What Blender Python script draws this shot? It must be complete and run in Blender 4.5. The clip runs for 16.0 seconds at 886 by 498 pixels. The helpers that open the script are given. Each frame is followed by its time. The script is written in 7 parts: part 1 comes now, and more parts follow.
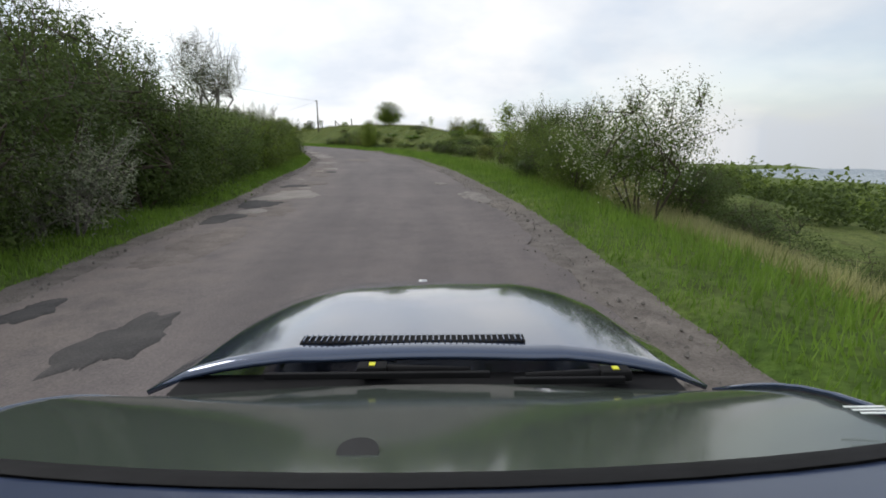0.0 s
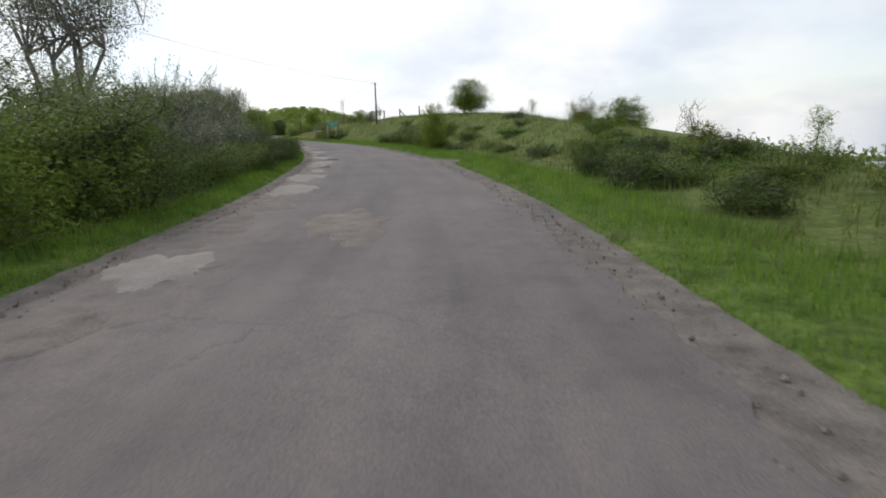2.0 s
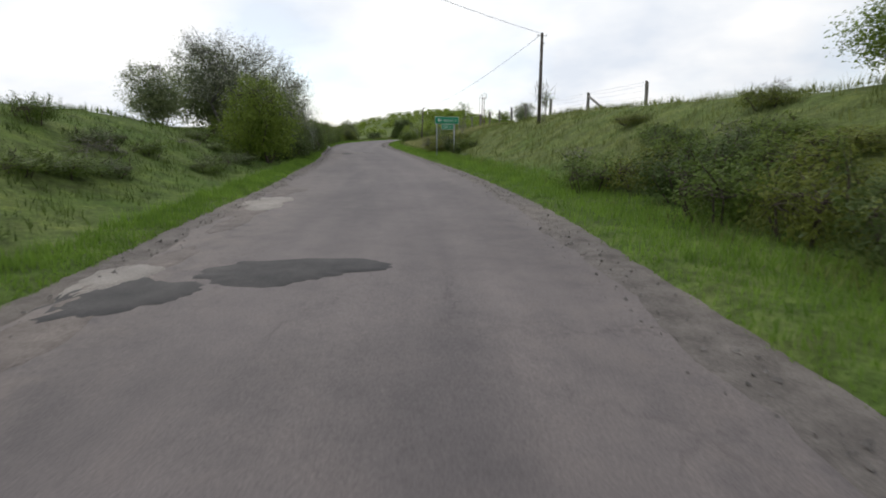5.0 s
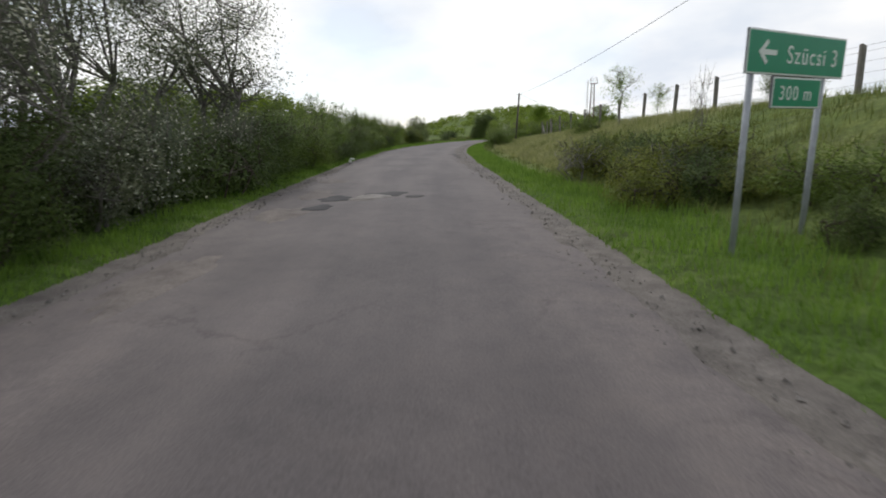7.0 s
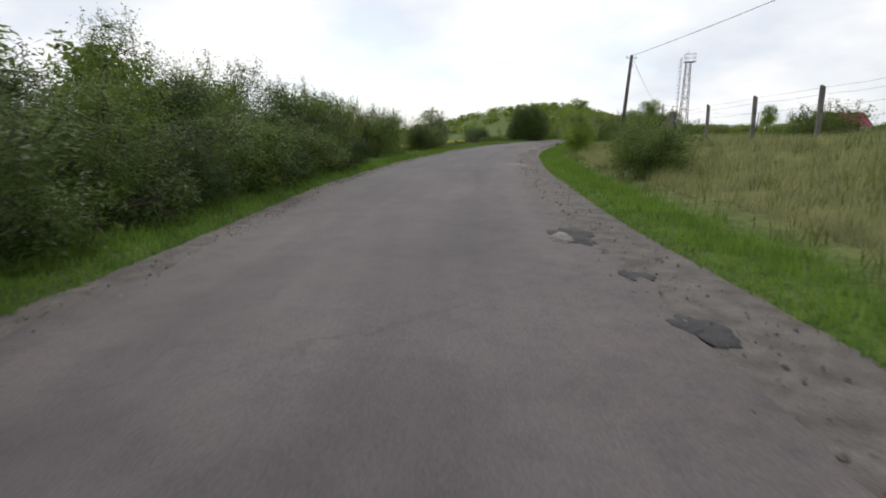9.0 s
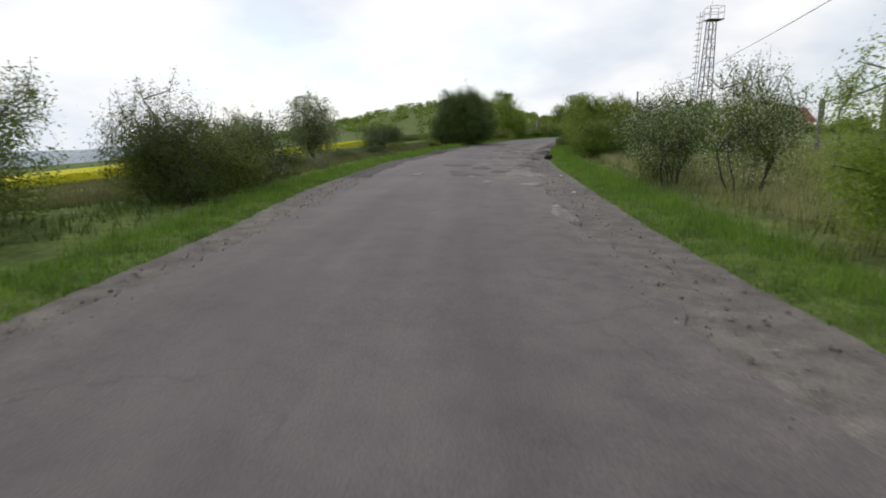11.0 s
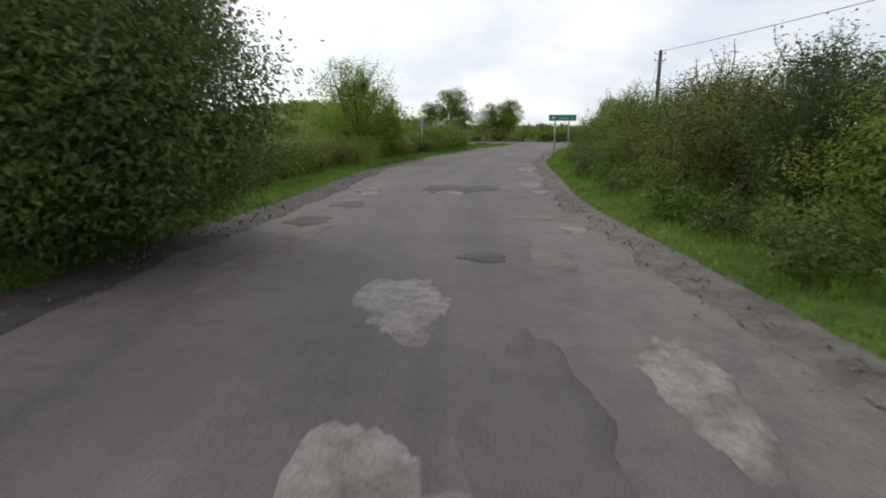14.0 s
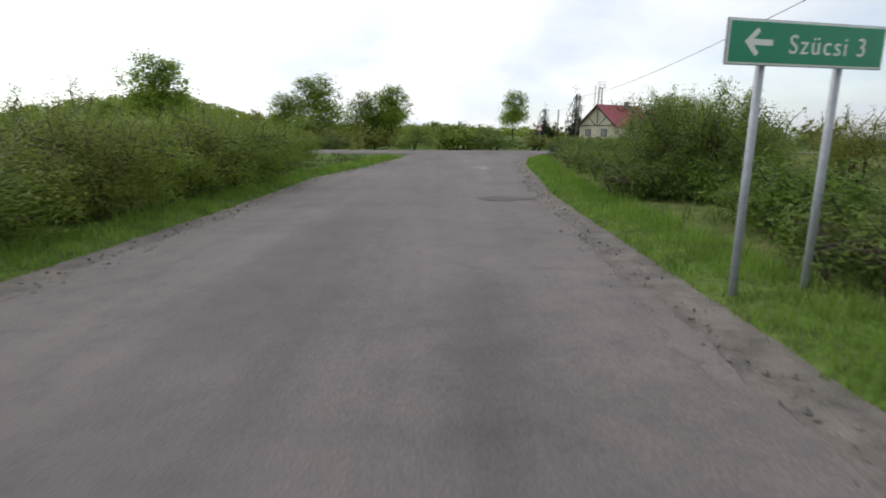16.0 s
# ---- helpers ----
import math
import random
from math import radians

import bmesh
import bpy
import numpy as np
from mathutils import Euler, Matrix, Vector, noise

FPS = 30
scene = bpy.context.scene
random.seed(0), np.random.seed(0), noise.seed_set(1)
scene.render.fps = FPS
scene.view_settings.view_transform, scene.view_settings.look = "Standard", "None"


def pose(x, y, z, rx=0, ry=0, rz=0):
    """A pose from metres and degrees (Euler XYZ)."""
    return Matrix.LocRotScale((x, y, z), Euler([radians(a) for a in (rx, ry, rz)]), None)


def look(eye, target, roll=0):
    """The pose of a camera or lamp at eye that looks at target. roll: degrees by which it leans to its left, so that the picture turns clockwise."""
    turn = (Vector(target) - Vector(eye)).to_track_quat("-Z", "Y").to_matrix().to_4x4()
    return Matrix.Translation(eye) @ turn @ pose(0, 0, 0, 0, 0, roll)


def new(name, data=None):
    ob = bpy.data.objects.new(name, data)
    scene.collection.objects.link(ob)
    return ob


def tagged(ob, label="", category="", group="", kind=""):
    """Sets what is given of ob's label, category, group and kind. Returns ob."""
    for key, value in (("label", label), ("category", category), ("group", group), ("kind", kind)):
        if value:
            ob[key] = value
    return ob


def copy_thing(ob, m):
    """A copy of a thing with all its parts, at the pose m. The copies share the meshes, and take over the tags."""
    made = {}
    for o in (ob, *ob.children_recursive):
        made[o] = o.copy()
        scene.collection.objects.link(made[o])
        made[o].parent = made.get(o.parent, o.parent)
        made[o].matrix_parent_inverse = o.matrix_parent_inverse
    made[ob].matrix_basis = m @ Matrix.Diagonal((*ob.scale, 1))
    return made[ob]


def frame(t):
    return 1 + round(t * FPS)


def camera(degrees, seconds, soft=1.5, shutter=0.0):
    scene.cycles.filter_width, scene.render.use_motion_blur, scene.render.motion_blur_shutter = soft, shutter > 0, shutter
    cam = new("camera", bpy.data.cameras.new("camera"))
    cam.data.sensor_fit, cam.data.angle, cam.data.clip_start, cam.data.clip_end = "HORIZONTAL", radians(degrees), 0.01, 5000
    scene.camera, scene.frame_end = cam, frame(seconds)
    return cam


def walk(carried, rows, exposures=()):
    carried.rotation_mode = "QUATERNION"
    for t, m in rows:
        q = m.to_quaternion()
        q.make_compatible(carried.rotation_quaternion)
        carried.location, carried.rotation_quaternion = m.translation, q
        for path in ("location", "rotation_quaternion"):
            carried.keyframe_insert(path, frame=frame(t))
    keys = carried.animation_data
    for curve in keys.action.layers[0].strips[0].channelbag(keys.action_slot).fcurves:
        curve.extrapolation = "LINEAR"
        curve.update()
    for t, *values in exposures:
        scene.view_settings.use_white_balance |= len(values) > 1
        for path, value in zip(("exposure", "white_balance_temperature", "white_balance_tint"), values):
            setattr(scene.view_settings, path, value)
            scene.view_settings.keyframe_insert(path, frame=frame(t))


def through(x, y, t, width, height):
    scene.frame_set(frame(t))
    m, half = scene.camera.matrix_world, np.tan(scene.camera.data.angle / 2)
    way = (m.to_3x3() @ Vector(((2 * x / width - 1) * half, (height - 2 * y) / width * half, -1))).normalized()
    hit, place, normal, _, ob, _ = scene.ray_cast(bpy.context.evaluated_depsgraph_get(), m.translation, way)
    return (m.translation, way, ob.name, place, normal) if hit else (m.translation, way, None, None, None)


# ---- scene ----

# The camera rides on the roof of a car, 1.5 m over the road: seconds, x, y, yaw, pitch, roll.
cam = camera(79.05, 16.0, soft=1.8, shutter=0.08)
rows = [
    (0.0, -0.01, 0.02, 0.18, -12.12, -0.54), (0.034, -0.01, 0.02, 0.18, -12.12, -0.54), (0.1, -0.04, 1.2, 0.6, -12.16, -0.9),
    (0.2, -0.07, 2.38, 1.07, -12.22, -1.25), (0.35, -0.14, 4.17, 1.76, -12.3, -1.65), (0.5, -0.22, 5.96, 2.44, -12.39, -2.0),
    (1.0, -0.66, 11.97, 4.56, -13.0, -1.59), (1.5, -1.31, 18.11, 6.63, -12.27, -0.78),
    (2.0, -2.25, 24.22, 8.85, -12.79, -1.2), (2.5, -3.36, 30.42, 11.46, -12.2, -1.53),
    (3.0, -4.81, 36.56, 13.94, -12.23, 0.19), (3.5, -6.51, 42.49, 16.49, -12.43, -0.1),
    (4.0, -8.45, 48.37, 19.0, -12.44, -0.54), (4.5, -10.74, 53.99, 21.16, -12.17, 0.01),
    (5.0, -13.21, 59.94, 23.4, -12.2, 0.1), (5.5, -16.15, 66.09, 26.0, -12.35, 0.0),
    (6.0, -19.53, 72.37, 28.5, -12.3, 0.0), (6.5, -23.25, 78.69, 30.4, -12.2, -0.1),
    (7.0, -27.15, 85.04, 31.78, -12.32, -0.75), (7.5, -31.2, 91.48, 32.85, -12.11, -0.31),
    (8.0, -35.18, 97.65, 33.38, -12.46, 0.75), (8.5, -39.26, 103.59, 34.0, -12.19, 0.39),
    (9.0, -43.36, 109.48, 33.56, -12.53, -0.1), (9.5, -47.26, 115.49, 31.69, -12.4, 0.0),
    (10.0, -50.95, 121.66, 29.3, -12.5, 0.0), (10.5, -54.34, 127.94, 26.68, -12.55, 0.0),
    (11.0, -57.4, 134.27, 24.11, -12.8, -0.3), (11.5, -60.1, 140.58, 21.82, -12.74, -0.25),
    (12.0, -62.44, 146.83, 19.63, -12.8, 0.07), (12.5, -64.55, 153.14, 16.9, -13.36, 1.4),
    (13.0, -66.43, 159.71, 14.24, -12.53, -0.15), (13.5, -68.05, 166.53, 11.78, -12.63, -0.79),
    (14.0, -69.39, 173.59, 9.3, -12.44, -0.09), (14.5, -70.45, 180.78, 6.47, -12.51, 0.53),
    (15.0, -71.11, 187.96, 3.05, -13.03, 1.55), (15.5, -71.34, 195.08, 0.03, -13.04, -0.87),
    (16.0, -71.04, 202.0, -3.35, -12.37, 0.21),
]

walk(cam, [(t, pose(x, y, 1.5, 90 + pitch, 0, yaw) @ pose(0, 0, 0, 0, 0, roll)) for t, x, y, yaw, pitch, roll in rows],
     ((0.0, 0.05), (2.0, 0.08), (3.0, 0.0), (9.0, -0.03), (12.0, -0.1), (13.0, -0.2), (13.6, -0.02), (14.2, 0.06), (14.8, 0.13), (16.0, 0.2)))

# ---- sky and sun ----
world = bpy.data.worlds.new("sky")
scene.world = world
world.use_nodes = True
wt = world.node_tree
wt.nodes.clear()


def wnode(kind, operation=""):
    n = wt.nodes.new(kind)
    if operation:
        n.operation = operation
    return n


def build_sky():
    link = wt.links.new
    out = wnode("ShaderNodeOutputWorld")
    sky = wnode("ShaderNodeTexSky")
    sky.sky_type, sky.sun_disc, sky.sun_elevation, sky.sun_rotation = "NISHITA", False, radians(42), radians(-52)
    sky.dust_density, sky.ozone_density = 0.6, 2.0
    sky_bg = wnode("ShaderNodeBackground")
    sky_bg.inputs["Strength"].default_value = 0.16
    link(sky.outputs["Color"], sky_bg.inputs["Color"])
    coord = wnode("ShaderNodeTexCoord")
    sep = wnode("ShaderNodeSeparateXYZ")
    link(coord.outputs["Generated"], sep.inputs[0])
    lift = wnode("ShaderNodeMath", operation="MAXIMUM")
    link(sep.outputs["Z"], lift.inputs[0])
    lift.inputs[1].default_value = 0.0
    add = wnode("ShaderNodeMath", operation="ADD")
    link(lift.outputs[0], add.inputs[0])
    add.inputs[1].default_value = 0.35
    comb = wnode("ShaderNodeCombineXYZ")
    for axis in "XY":
        div = wnode("ShaderNodeMath", operation="DIVIDE")
        link(sep.outputs[axis], div.inputs[0])
        link(add.outputs[0], div.inputs[1])
        link(div.outputs[0], comb.inputs[axis])
    big = wnode("ShaderNodeTexNoise")
    big.inputs["Scale"].default_value, big.inputs["Detail"].default_value, big.inputs["Roughness"].default_value = 0.8, 6.0, 0.5
    big.inputs["Distortion"].default_value = 0.35
    link(comb.outputs[0], big.inputs["Vector"])
    cover = wnode("ShaderNodeValToRGB")
    cover.color_ramp.elements[0].position, cover.color_ramp.elements[0].color = 0.33, (0.6, 0.6, 0.6, 1)
    cover.color_ramp.elements[1].position, cover.color_ramp.elements[1].color = 0.52, (1, 1, 1, 1)
    link(big.outputs["Fac"], cover.inputs[0])
    shade = wnode("ShaderNodeTexNoise")
    shade.inputs["Scale"].default_value, shade.inputs["Detail"].default_value = 1.5, 5.0
    link(comb.outputs[0], shade.inputs["Vector"])
    tone = wnode("ShaderNodeValToRGB")
    tone.color_ramp.elements[0].position, tone.color_ramp.elements[0].color = 0.40, (0.74, 0.79, 0.87, 1)
    tone.color_ramp.elements[1].position, tone.color_ramp.elements[1].color = 0.60, (1.0, 1.0, 1.0, 1)
    link(shade.outputs["Fac"], tone.inputs[0])
    cloud = wnode("ShaderNodeBackground")
    # the cloud is brighter towards the hidden sun
    toward = wnode("ShaderNodeVectorMath", operation="DOT_PRODUCT")
    link(coord.outputs["Generated"], toward.inputs[0])
    toward.inputs[1].default_value = Vector((-77, 60, 88)).normalized()
    glow = wnode("ShaderNodeMapRange")
    glow.interpolation_type = "SMOOTHSTEP"
    for name, value in (("From Min", -0.25), ("From Max", 0.75), ("To Min", 0.74), ("To Max", 1.1)):
        glow.inputs[name].default_value = value
    link(toward.outputs["Value"], glow.inputs["Value"])
    link(glow.outputs[0], cloud.inputs["Strength"])
    link(tone.outputs[0], cloud.inputs["Color"])
    mix = wnode("ShaderNodeMixShader")
    link(cover.outputs[0], mix.inputs[0])
    link(sky_bg.outputs[0], mix.inputs[1])
    link(cloud.outputs[0], mix.inputs[2])
    link(mix.outputs[0], out.inputs["Surface"])


build_sky()
sun = new("sun", bpy.data.lights.new("sun", "SUN"))
sun.data.energy, sun.data.angle, sun.data.color = 1.0, radians(14), (1.0, 0.96, 0.9)
sun.matrix_world = look((-77, 60, 88), (0, 0, 0))

# ---- materials ----
def material(name):
    m = bpy.data.materials.new(name)
    m.use_nodes = True
    nt = m.node_tree
    return m, nt, nt.nodes["Principled BSDF"], nt.links.new


def noise_node(nt, scale, detail=4.0, rough=0.55, vector=None):
    n = nt.nodes.new("ShaderNodeTexNoise")
    n.inputs["Scale"].default_value, n.inputs["Detail"].default_value, n.inputs["Roughness"].default_value = scale, detail, rough
    if vector is not None:
        nt.links.new(vector, n.inputs["Vector"])
    return n


def ramp_node(nt, source, stops):
    r = nt.nodes.new("ShaderNodeValToRGB")
    el = r.color_ramp.elements
    while len(el) < len(stops):
        el.new(0.5)
    for e, (at, col) in zip(el, stops):
        e.position, e.color = at, (*col, 1)
    nt.links.new(source, r.inputs[0])
    return r


def mix_node(nt, kind, fac, a, b):
    n = nt.nodes.new("ShaderNodeMix")
    n.data_type, n.blend_type = "RGBA", kind
    for sock, value in ((n.inputs[0], fac), (n.inputs[6], a), (n.inputs[7], b)):
        if isinstance(value, (int, float)):
            sock.default_value = value
        elif isinstance(value, tuple):
            sock.default_value = (*value, 1)
        else:
            nt.links.new(value, sock)
    return n.outputs[2]


def bump(nt, bsdf, source, strength, distance=0.02):
    b = nt.nodes.new("ShaderNodeBump")
    b.inputs["Strength"].default_value, b.inputs["Distance"].default_value = strength, distance
    nt.links.new(source, b.inputs["Height"])
    nt.links.new(b.outputs[0], bsdf.inputs["Normal"])


def place_vec(nt):
    return nt.nodes.new("ShaderNodeNewGeometry").outputs["Position"]


def rough_stuff(name, dark, light, scale, fine, relief=0.5, distance=0.02, roughness=0.9, big=0.25):
    """A rough mineral or soil surface: two scales of grain between two colours."""
    m, nt, bsdf, link = material(name)
    where = place_vec(nt)
    a, b, c = noise_node(nt, scale, 6, 0.6, where), noise_node(nt, fine, 4, 0.7, where), noise_node(nt, big, 3, 0.5, where)
    one = ramp_node(nt, a.outputs["Fac"], ((0.3, dark), (0.7, light)))
    two = ramp_node(nt, b.outputs["Fac"], ((0.35, (0.72, 0.72, 0.72)), (0.68, (1.2, 1.2, 1.2))))
    three = ramp_node(nt, c.outputs["Fac"], ((0.3, (0.82, 0.82, 0.84)), (0.7, (1.12, 1.1, 1.06))))
    col = mix_node(nt, "MULTIPLY", 1.0, mix_node(nt, "MULTIPLY", 1.0, one.outputs[0], two.outputs[0]), three.outputs[0])
    link(col, bsdf.inputs["Base Color"])
    bsdf.inputs["Roughness"].default_value = roughness
    bsdf.inputs["Specular IOR Level"].default_value = 0.25
    bump(nt, bsdf, b.outputs["Fac"], relief, distance)
    return m


def plain(name, colour, roughness=0.6, metallic=0.0, grain=0.15, scale=14.0, coat=0.0):
    """A worked surface of one colour with a little uneven wear."""
    m, nt, bsdf, link = material(name)
    n = noise_node(nt, scale, 5, 0.6, nt.nodes.new("ShaderNodeTexCoord").outputs["Object"])
    lo, hi = tuple(c * (1 - grain) for c in colour), tuple(min(1, c * (1 + grain)) for c in colour)
    r = ramp_node(nt, n.outputs["Fac"], ((0.3, lo), (0.7, hi)))
    link(r.outputs[0], bsdf.inputs["Base Color"])
    bsdf.inputs["Roughness"].default_value, bsdf.inputs["Metallic"].default_value = roughness, metallic
    bsdf.inputs["Coat Weight"].default_value = coat
    return m


def leafy(name, dark, mid, light, through=0.3, roughness=0.55, patchy=0.0):
    """Leaves: each one its own tone, each plant a little apart from the next, some light let through."""
    m, nt, bsdf, link = material(name)
    geo, info = nt.nodes.new("ShaderNodeNewGeometry"), nt.nodes.new("ShaderNodeObjectInfo")
    near = [tuple(0.5 * a + 0.5 * b for a, b in zip(c, mid)) for c in (dark, light)]
    r = ramp_node(nt, geo.outputs["Random Per Island"], ((0.0, near[0]), (0.5, mid), (1.0, near[1])))
    plant = ramp_node(nt, info.outputs["Random"], ((0.0, (0.84, 0.88, 0.8)), (1.0, (1.14, 1.1, 1.05))))
    patch = noise_node(nt, 1.6, 4, 0.6, geo.outputs["Position"])
    spread = ramp_node(nt, patch.outputs["Fac"], ((0.3, (0.68 - patchy, 0.72 - patchy, 0.74 - patchy)), (0.7, (1.3 + patchy * 1.2, 1.26 + patchy, 1.12 + patchy))))
    col = mix_node(nt, "MULTIPLY", 1.0, mix_node(nt, "MULTIPLY", 1.0, r.outputs[0], plant.outputs[0]), spread.outputs[0])
    link(col, bsdf.inputs["Base Color"])
    bsdf.inputs["Roughness"].default_value = roughness
    bsdf.inputs["Specular IOR Level"].default_value = 0.15
    tr = nt.nodes.new("ShaderNodeBsdfTranslucent")
    link(col, tr.inputs["Color"])
    mx = nt.nodes.new("ShaderNodeMixShader")
    mx.inputs[0].default_value = through
    link(bsdf.outputs[0], mx.inputs[1])
    link(tr.outputs[0], mx.inputs[2])
    link(mx.outputs[0], nt.nodes["Material Output"].inputs["Surface"])
    return m


def soil_and_grass(name):
    """The ground: short grass and soil, greener or drier by the 'dry' attribute and by noise."""
    m, nt, bsdf, link = material(name)
    where = place_vec(nt)
    at = nt.nodes.new("ShaderNodeAttribute")
    at.attribute_name = "dry"
    a, b, c = noise_node(nt, 0.5, 5, 0.6, where), noise_node(nt, 9.0, 5, 0.7, where), noise_node(nt, 0.06, 4, 0.5, where)
    green = ramp_node(nt, b.outputs["Fac"], ((0.25, (0.042, 0.066, 0.019)), (0.55, (0.085, 0.145, 0.03)), (0.8, (0.13, 0.195, 0.05))))
    dry = ramp_node(nt, b.outputs["Fac"], ((0.25, (0.105, 0.11, 0.048)), (0.55, (0.19, 0.20, 0.09)), (0.8, (0.29, 0.285, 0.145))))
    add = nt.nodes.new("ShaderNodeMath")
    add.operation = "ADD"
    link(at.outputs["Fac"], add.inputs[0])
    off = nt.nodes.new("ShaderNodeMath")
    off.operation = "MULTIPLY_ADD"
    link(a.outputs["Fac"], off.inputs[0])
    off.inputs[1].default_value, off.inputs[2].default_value = 1.1, -0.55
    link(off.outputs[0], add.inputs[1])
    add.use_clamp = True
    col = mix_node(nt, "MIX", add.outputs[0], green.outputs[0], dry.outputs[0])
    wide = ramp_node(nt, c.outputs["Fac"], ((0.3, (0.82, 0.86, 0.82)), (0.7, (1.15, 1.1, 1.05))))
    tuft = noise_node(nt, 1.7, 5, 0.65, where)
    mott = ramp_node(nt, tuft.outputs["Fac"], ((0.32, (0.62, 0.6, 0.62)), (0.5, (1, 1, 1)), (0.68, (1.35, 1.28, 1.15))))
    col = mix_node(nt, "MULTIPLY", 1.0, col, mott.outputs[0])
    link(mix_node(nt, "MULTIPLY", 1.0, col, wide.outputs[0]), bsdf.inputs["Base Color"])
    bsdf.inputs["Roughness"].default_value = 0.95
    bsdf.inputs["Specular IOR Level"].default_value = 0.1
    bump(nt, bsdf, b.outputs["Fac"], 0.9, 0.08)
    return m


def asphalt_surface():
    m, nt, bsdf, link = material("worn asphalt")
    where = place_vec(nt)
    uv = nt.nodes.new("ShaderNodeUVMap")
    mp = nt.nodes.new("ShaderNodeMapping")
    mp.inputs["Scale"].default_value = (0.10, 1.1, 1)
    link(uv.outputs[0], mp.inputs["Vector"])
    lanes = noise_node(nt, 1.0, 5, 0.55, mp.outputs[0])
    a, b, c = noise_node(nt, 0.35, 6, 0.6, where), noise_node(nt, 55.0, 3, 0.7, where), noise_node(nt, 2.6, 6, 0.65, where)
    base = ramp_node(nt, a.outputs["Fac"], ((0.3, (0.111, 0.0975, 0.0965)), (0.7, (0.158, 0.138, 0.1345))))
    run = ramp_node(nt, lanes.outputs["Fac"], ((0.32, (0.78, 0.78, 0.8)), (0.66, (1.12, 1.11, 1.1))))
    grit = ramp_node(nt, b.outputs["Fac"], ((0.3, (0.72, 0.72, 0.72)), (0.7, (1.25, 1.25, 1.25))))
    spots = ramp_node(nt, c.outputs["Fac"], ((0.28, (0.86, 0.86, 0.87)), (0.5, (1, 1, 1)), (0.72, (1.09, 1.07, 1.05))))
    col = mix_node(nt, "MULTIPLY", 1.0, base.outputs[0], run.outputs[0])
    # the stretch from about 90 to 155 m is a little darker
    along = nt.nodes.new("ShaderNodeSeparateXYZ")
    link(uv.outputs[0], along.inputs[0])
    span = nt.nodes.new("ShaderNodeMapRange")
    span.inputs["From Min"].default_value, span.inputs["From Max"].default_value = 0.0, 250.0
    link(along.outputs["X"], span.inputs["Value"])
    dark_span = ramp_node(nt, span.outputs[0], ((0.28, (1, 1, 1)), (0.36, (0.86, 0.85, 0.86)), (0.62, (0.86, 0.85, 0.86)), (0.68, (1, 1, 1))))
    col = mix_node(nt, "MULTIPLY", 1.0, col, dark_span.outputs[0])
    col = mix_node(nt, "MULTIPLY", 1.0, col, grit.outputs[0])
    col = mix_node(nt, "MULTIPLY", 1.0, col, spots.outputs[0])
    # brown dirt and wear, along the left edge first and over the right lane of the broken stretch
    def math_node(operation, *values):
        n = nt.nodes.new("ShaderNodeMath")
        n.operation = operation
        for socket, value in zip(n.inputs, values):
            if isinstance(value, (int, float)):
                socket.default_value = value
            else:
                link(value, socket)
        return n.outputs[0]
    def band(d0, d1, stops):
        m2 = nt.nodes.new("ShaderNodeMapRange")
        m2.inputs["From Min"].default_value, m2.inputs["From Max"].default_value = d0, d1
        link(along.outputs["Y"], m2.inputs["Value"])
        return math_node("MULTIPLY", m2.outputs[0], ramp_node(nt, span.outputs[0], [(q / 250, (k, k, k)) for q, k in stops]).outputs[0])
    left_dirt = band(-1.9, -3.1, ((5, 0.8), (70, 0.8), (84, 0.2), (165, 0.2), (178, 0.55), (208, 0.55), (220, 0.2)))
    right_dirt = band(0.3, 2.2, ((10, 0.35), (60, 0.35), (100, 0.5), (150, 0.55), (165, 1.0), (186, 1.0), (215, 0.6), (235, 0.4)))
    cloud = math_node("MULTIPLY_ADD", c.outputs["Fac"], 2.4, -0.75)
    mask = math_node("MULTIPLY", math_node("MAXIMUM", left_dirt, right_dirt), cloud)
    dirty = nt.nodes.new("ShaderNodeClamp")
    link(mask, dirty.inputs["Value"])
    col = mix_node(nt, "MIX", dirty.outputs[0], col, mix_node(nt, "MULTIPLY", 1.0, grit.outputs[0], (0.205, 0.172, 0.152)))
    vor = nt.nodes.new("ShaderNodeTexVoronoi")
    vor.feature = "DISTANCE_TO_EDGE"
    vor.inputs["Scale"].default_value = 0.42
    warp = nt.nodes.new("ShaderNodeMixRGB")
    warp.blend_type = "ADD"
    warp.inputs[0].default_value = 0.7
    link(where, warp.inputs[1])
    link(c.outputs["Color"], warp.inputs[2])
    link(warp.outputs[0], vor.inputs["Vector"])
    crack = ramp_node(nt, vor.outputs["Distance"], ((0.0, (0.74, 0.73, 0.73)), (0.012, (1, 1, 1))))
    gate = ramp_node(nt, a.outputs["Fac"], ((0.5, (0, 0, 0)), (0.62, (1, 1, 1))))
    col = mix_node(nt, "MIX", gate.outputs[0], col, mix_node(nt, "MULTIPLY", 1.0, col, crack.outputs[0]))
    link(col, bsdf.inputs["Base Color"])
    bsdf.inputs["Roughness"].default_value = 0.78
    bsdf.inputs["Specular IOR Level"].default_value = 0.3
    bump(nt, bsdf, b.outputs["Fac"], 0.35, 0.006)
    return m


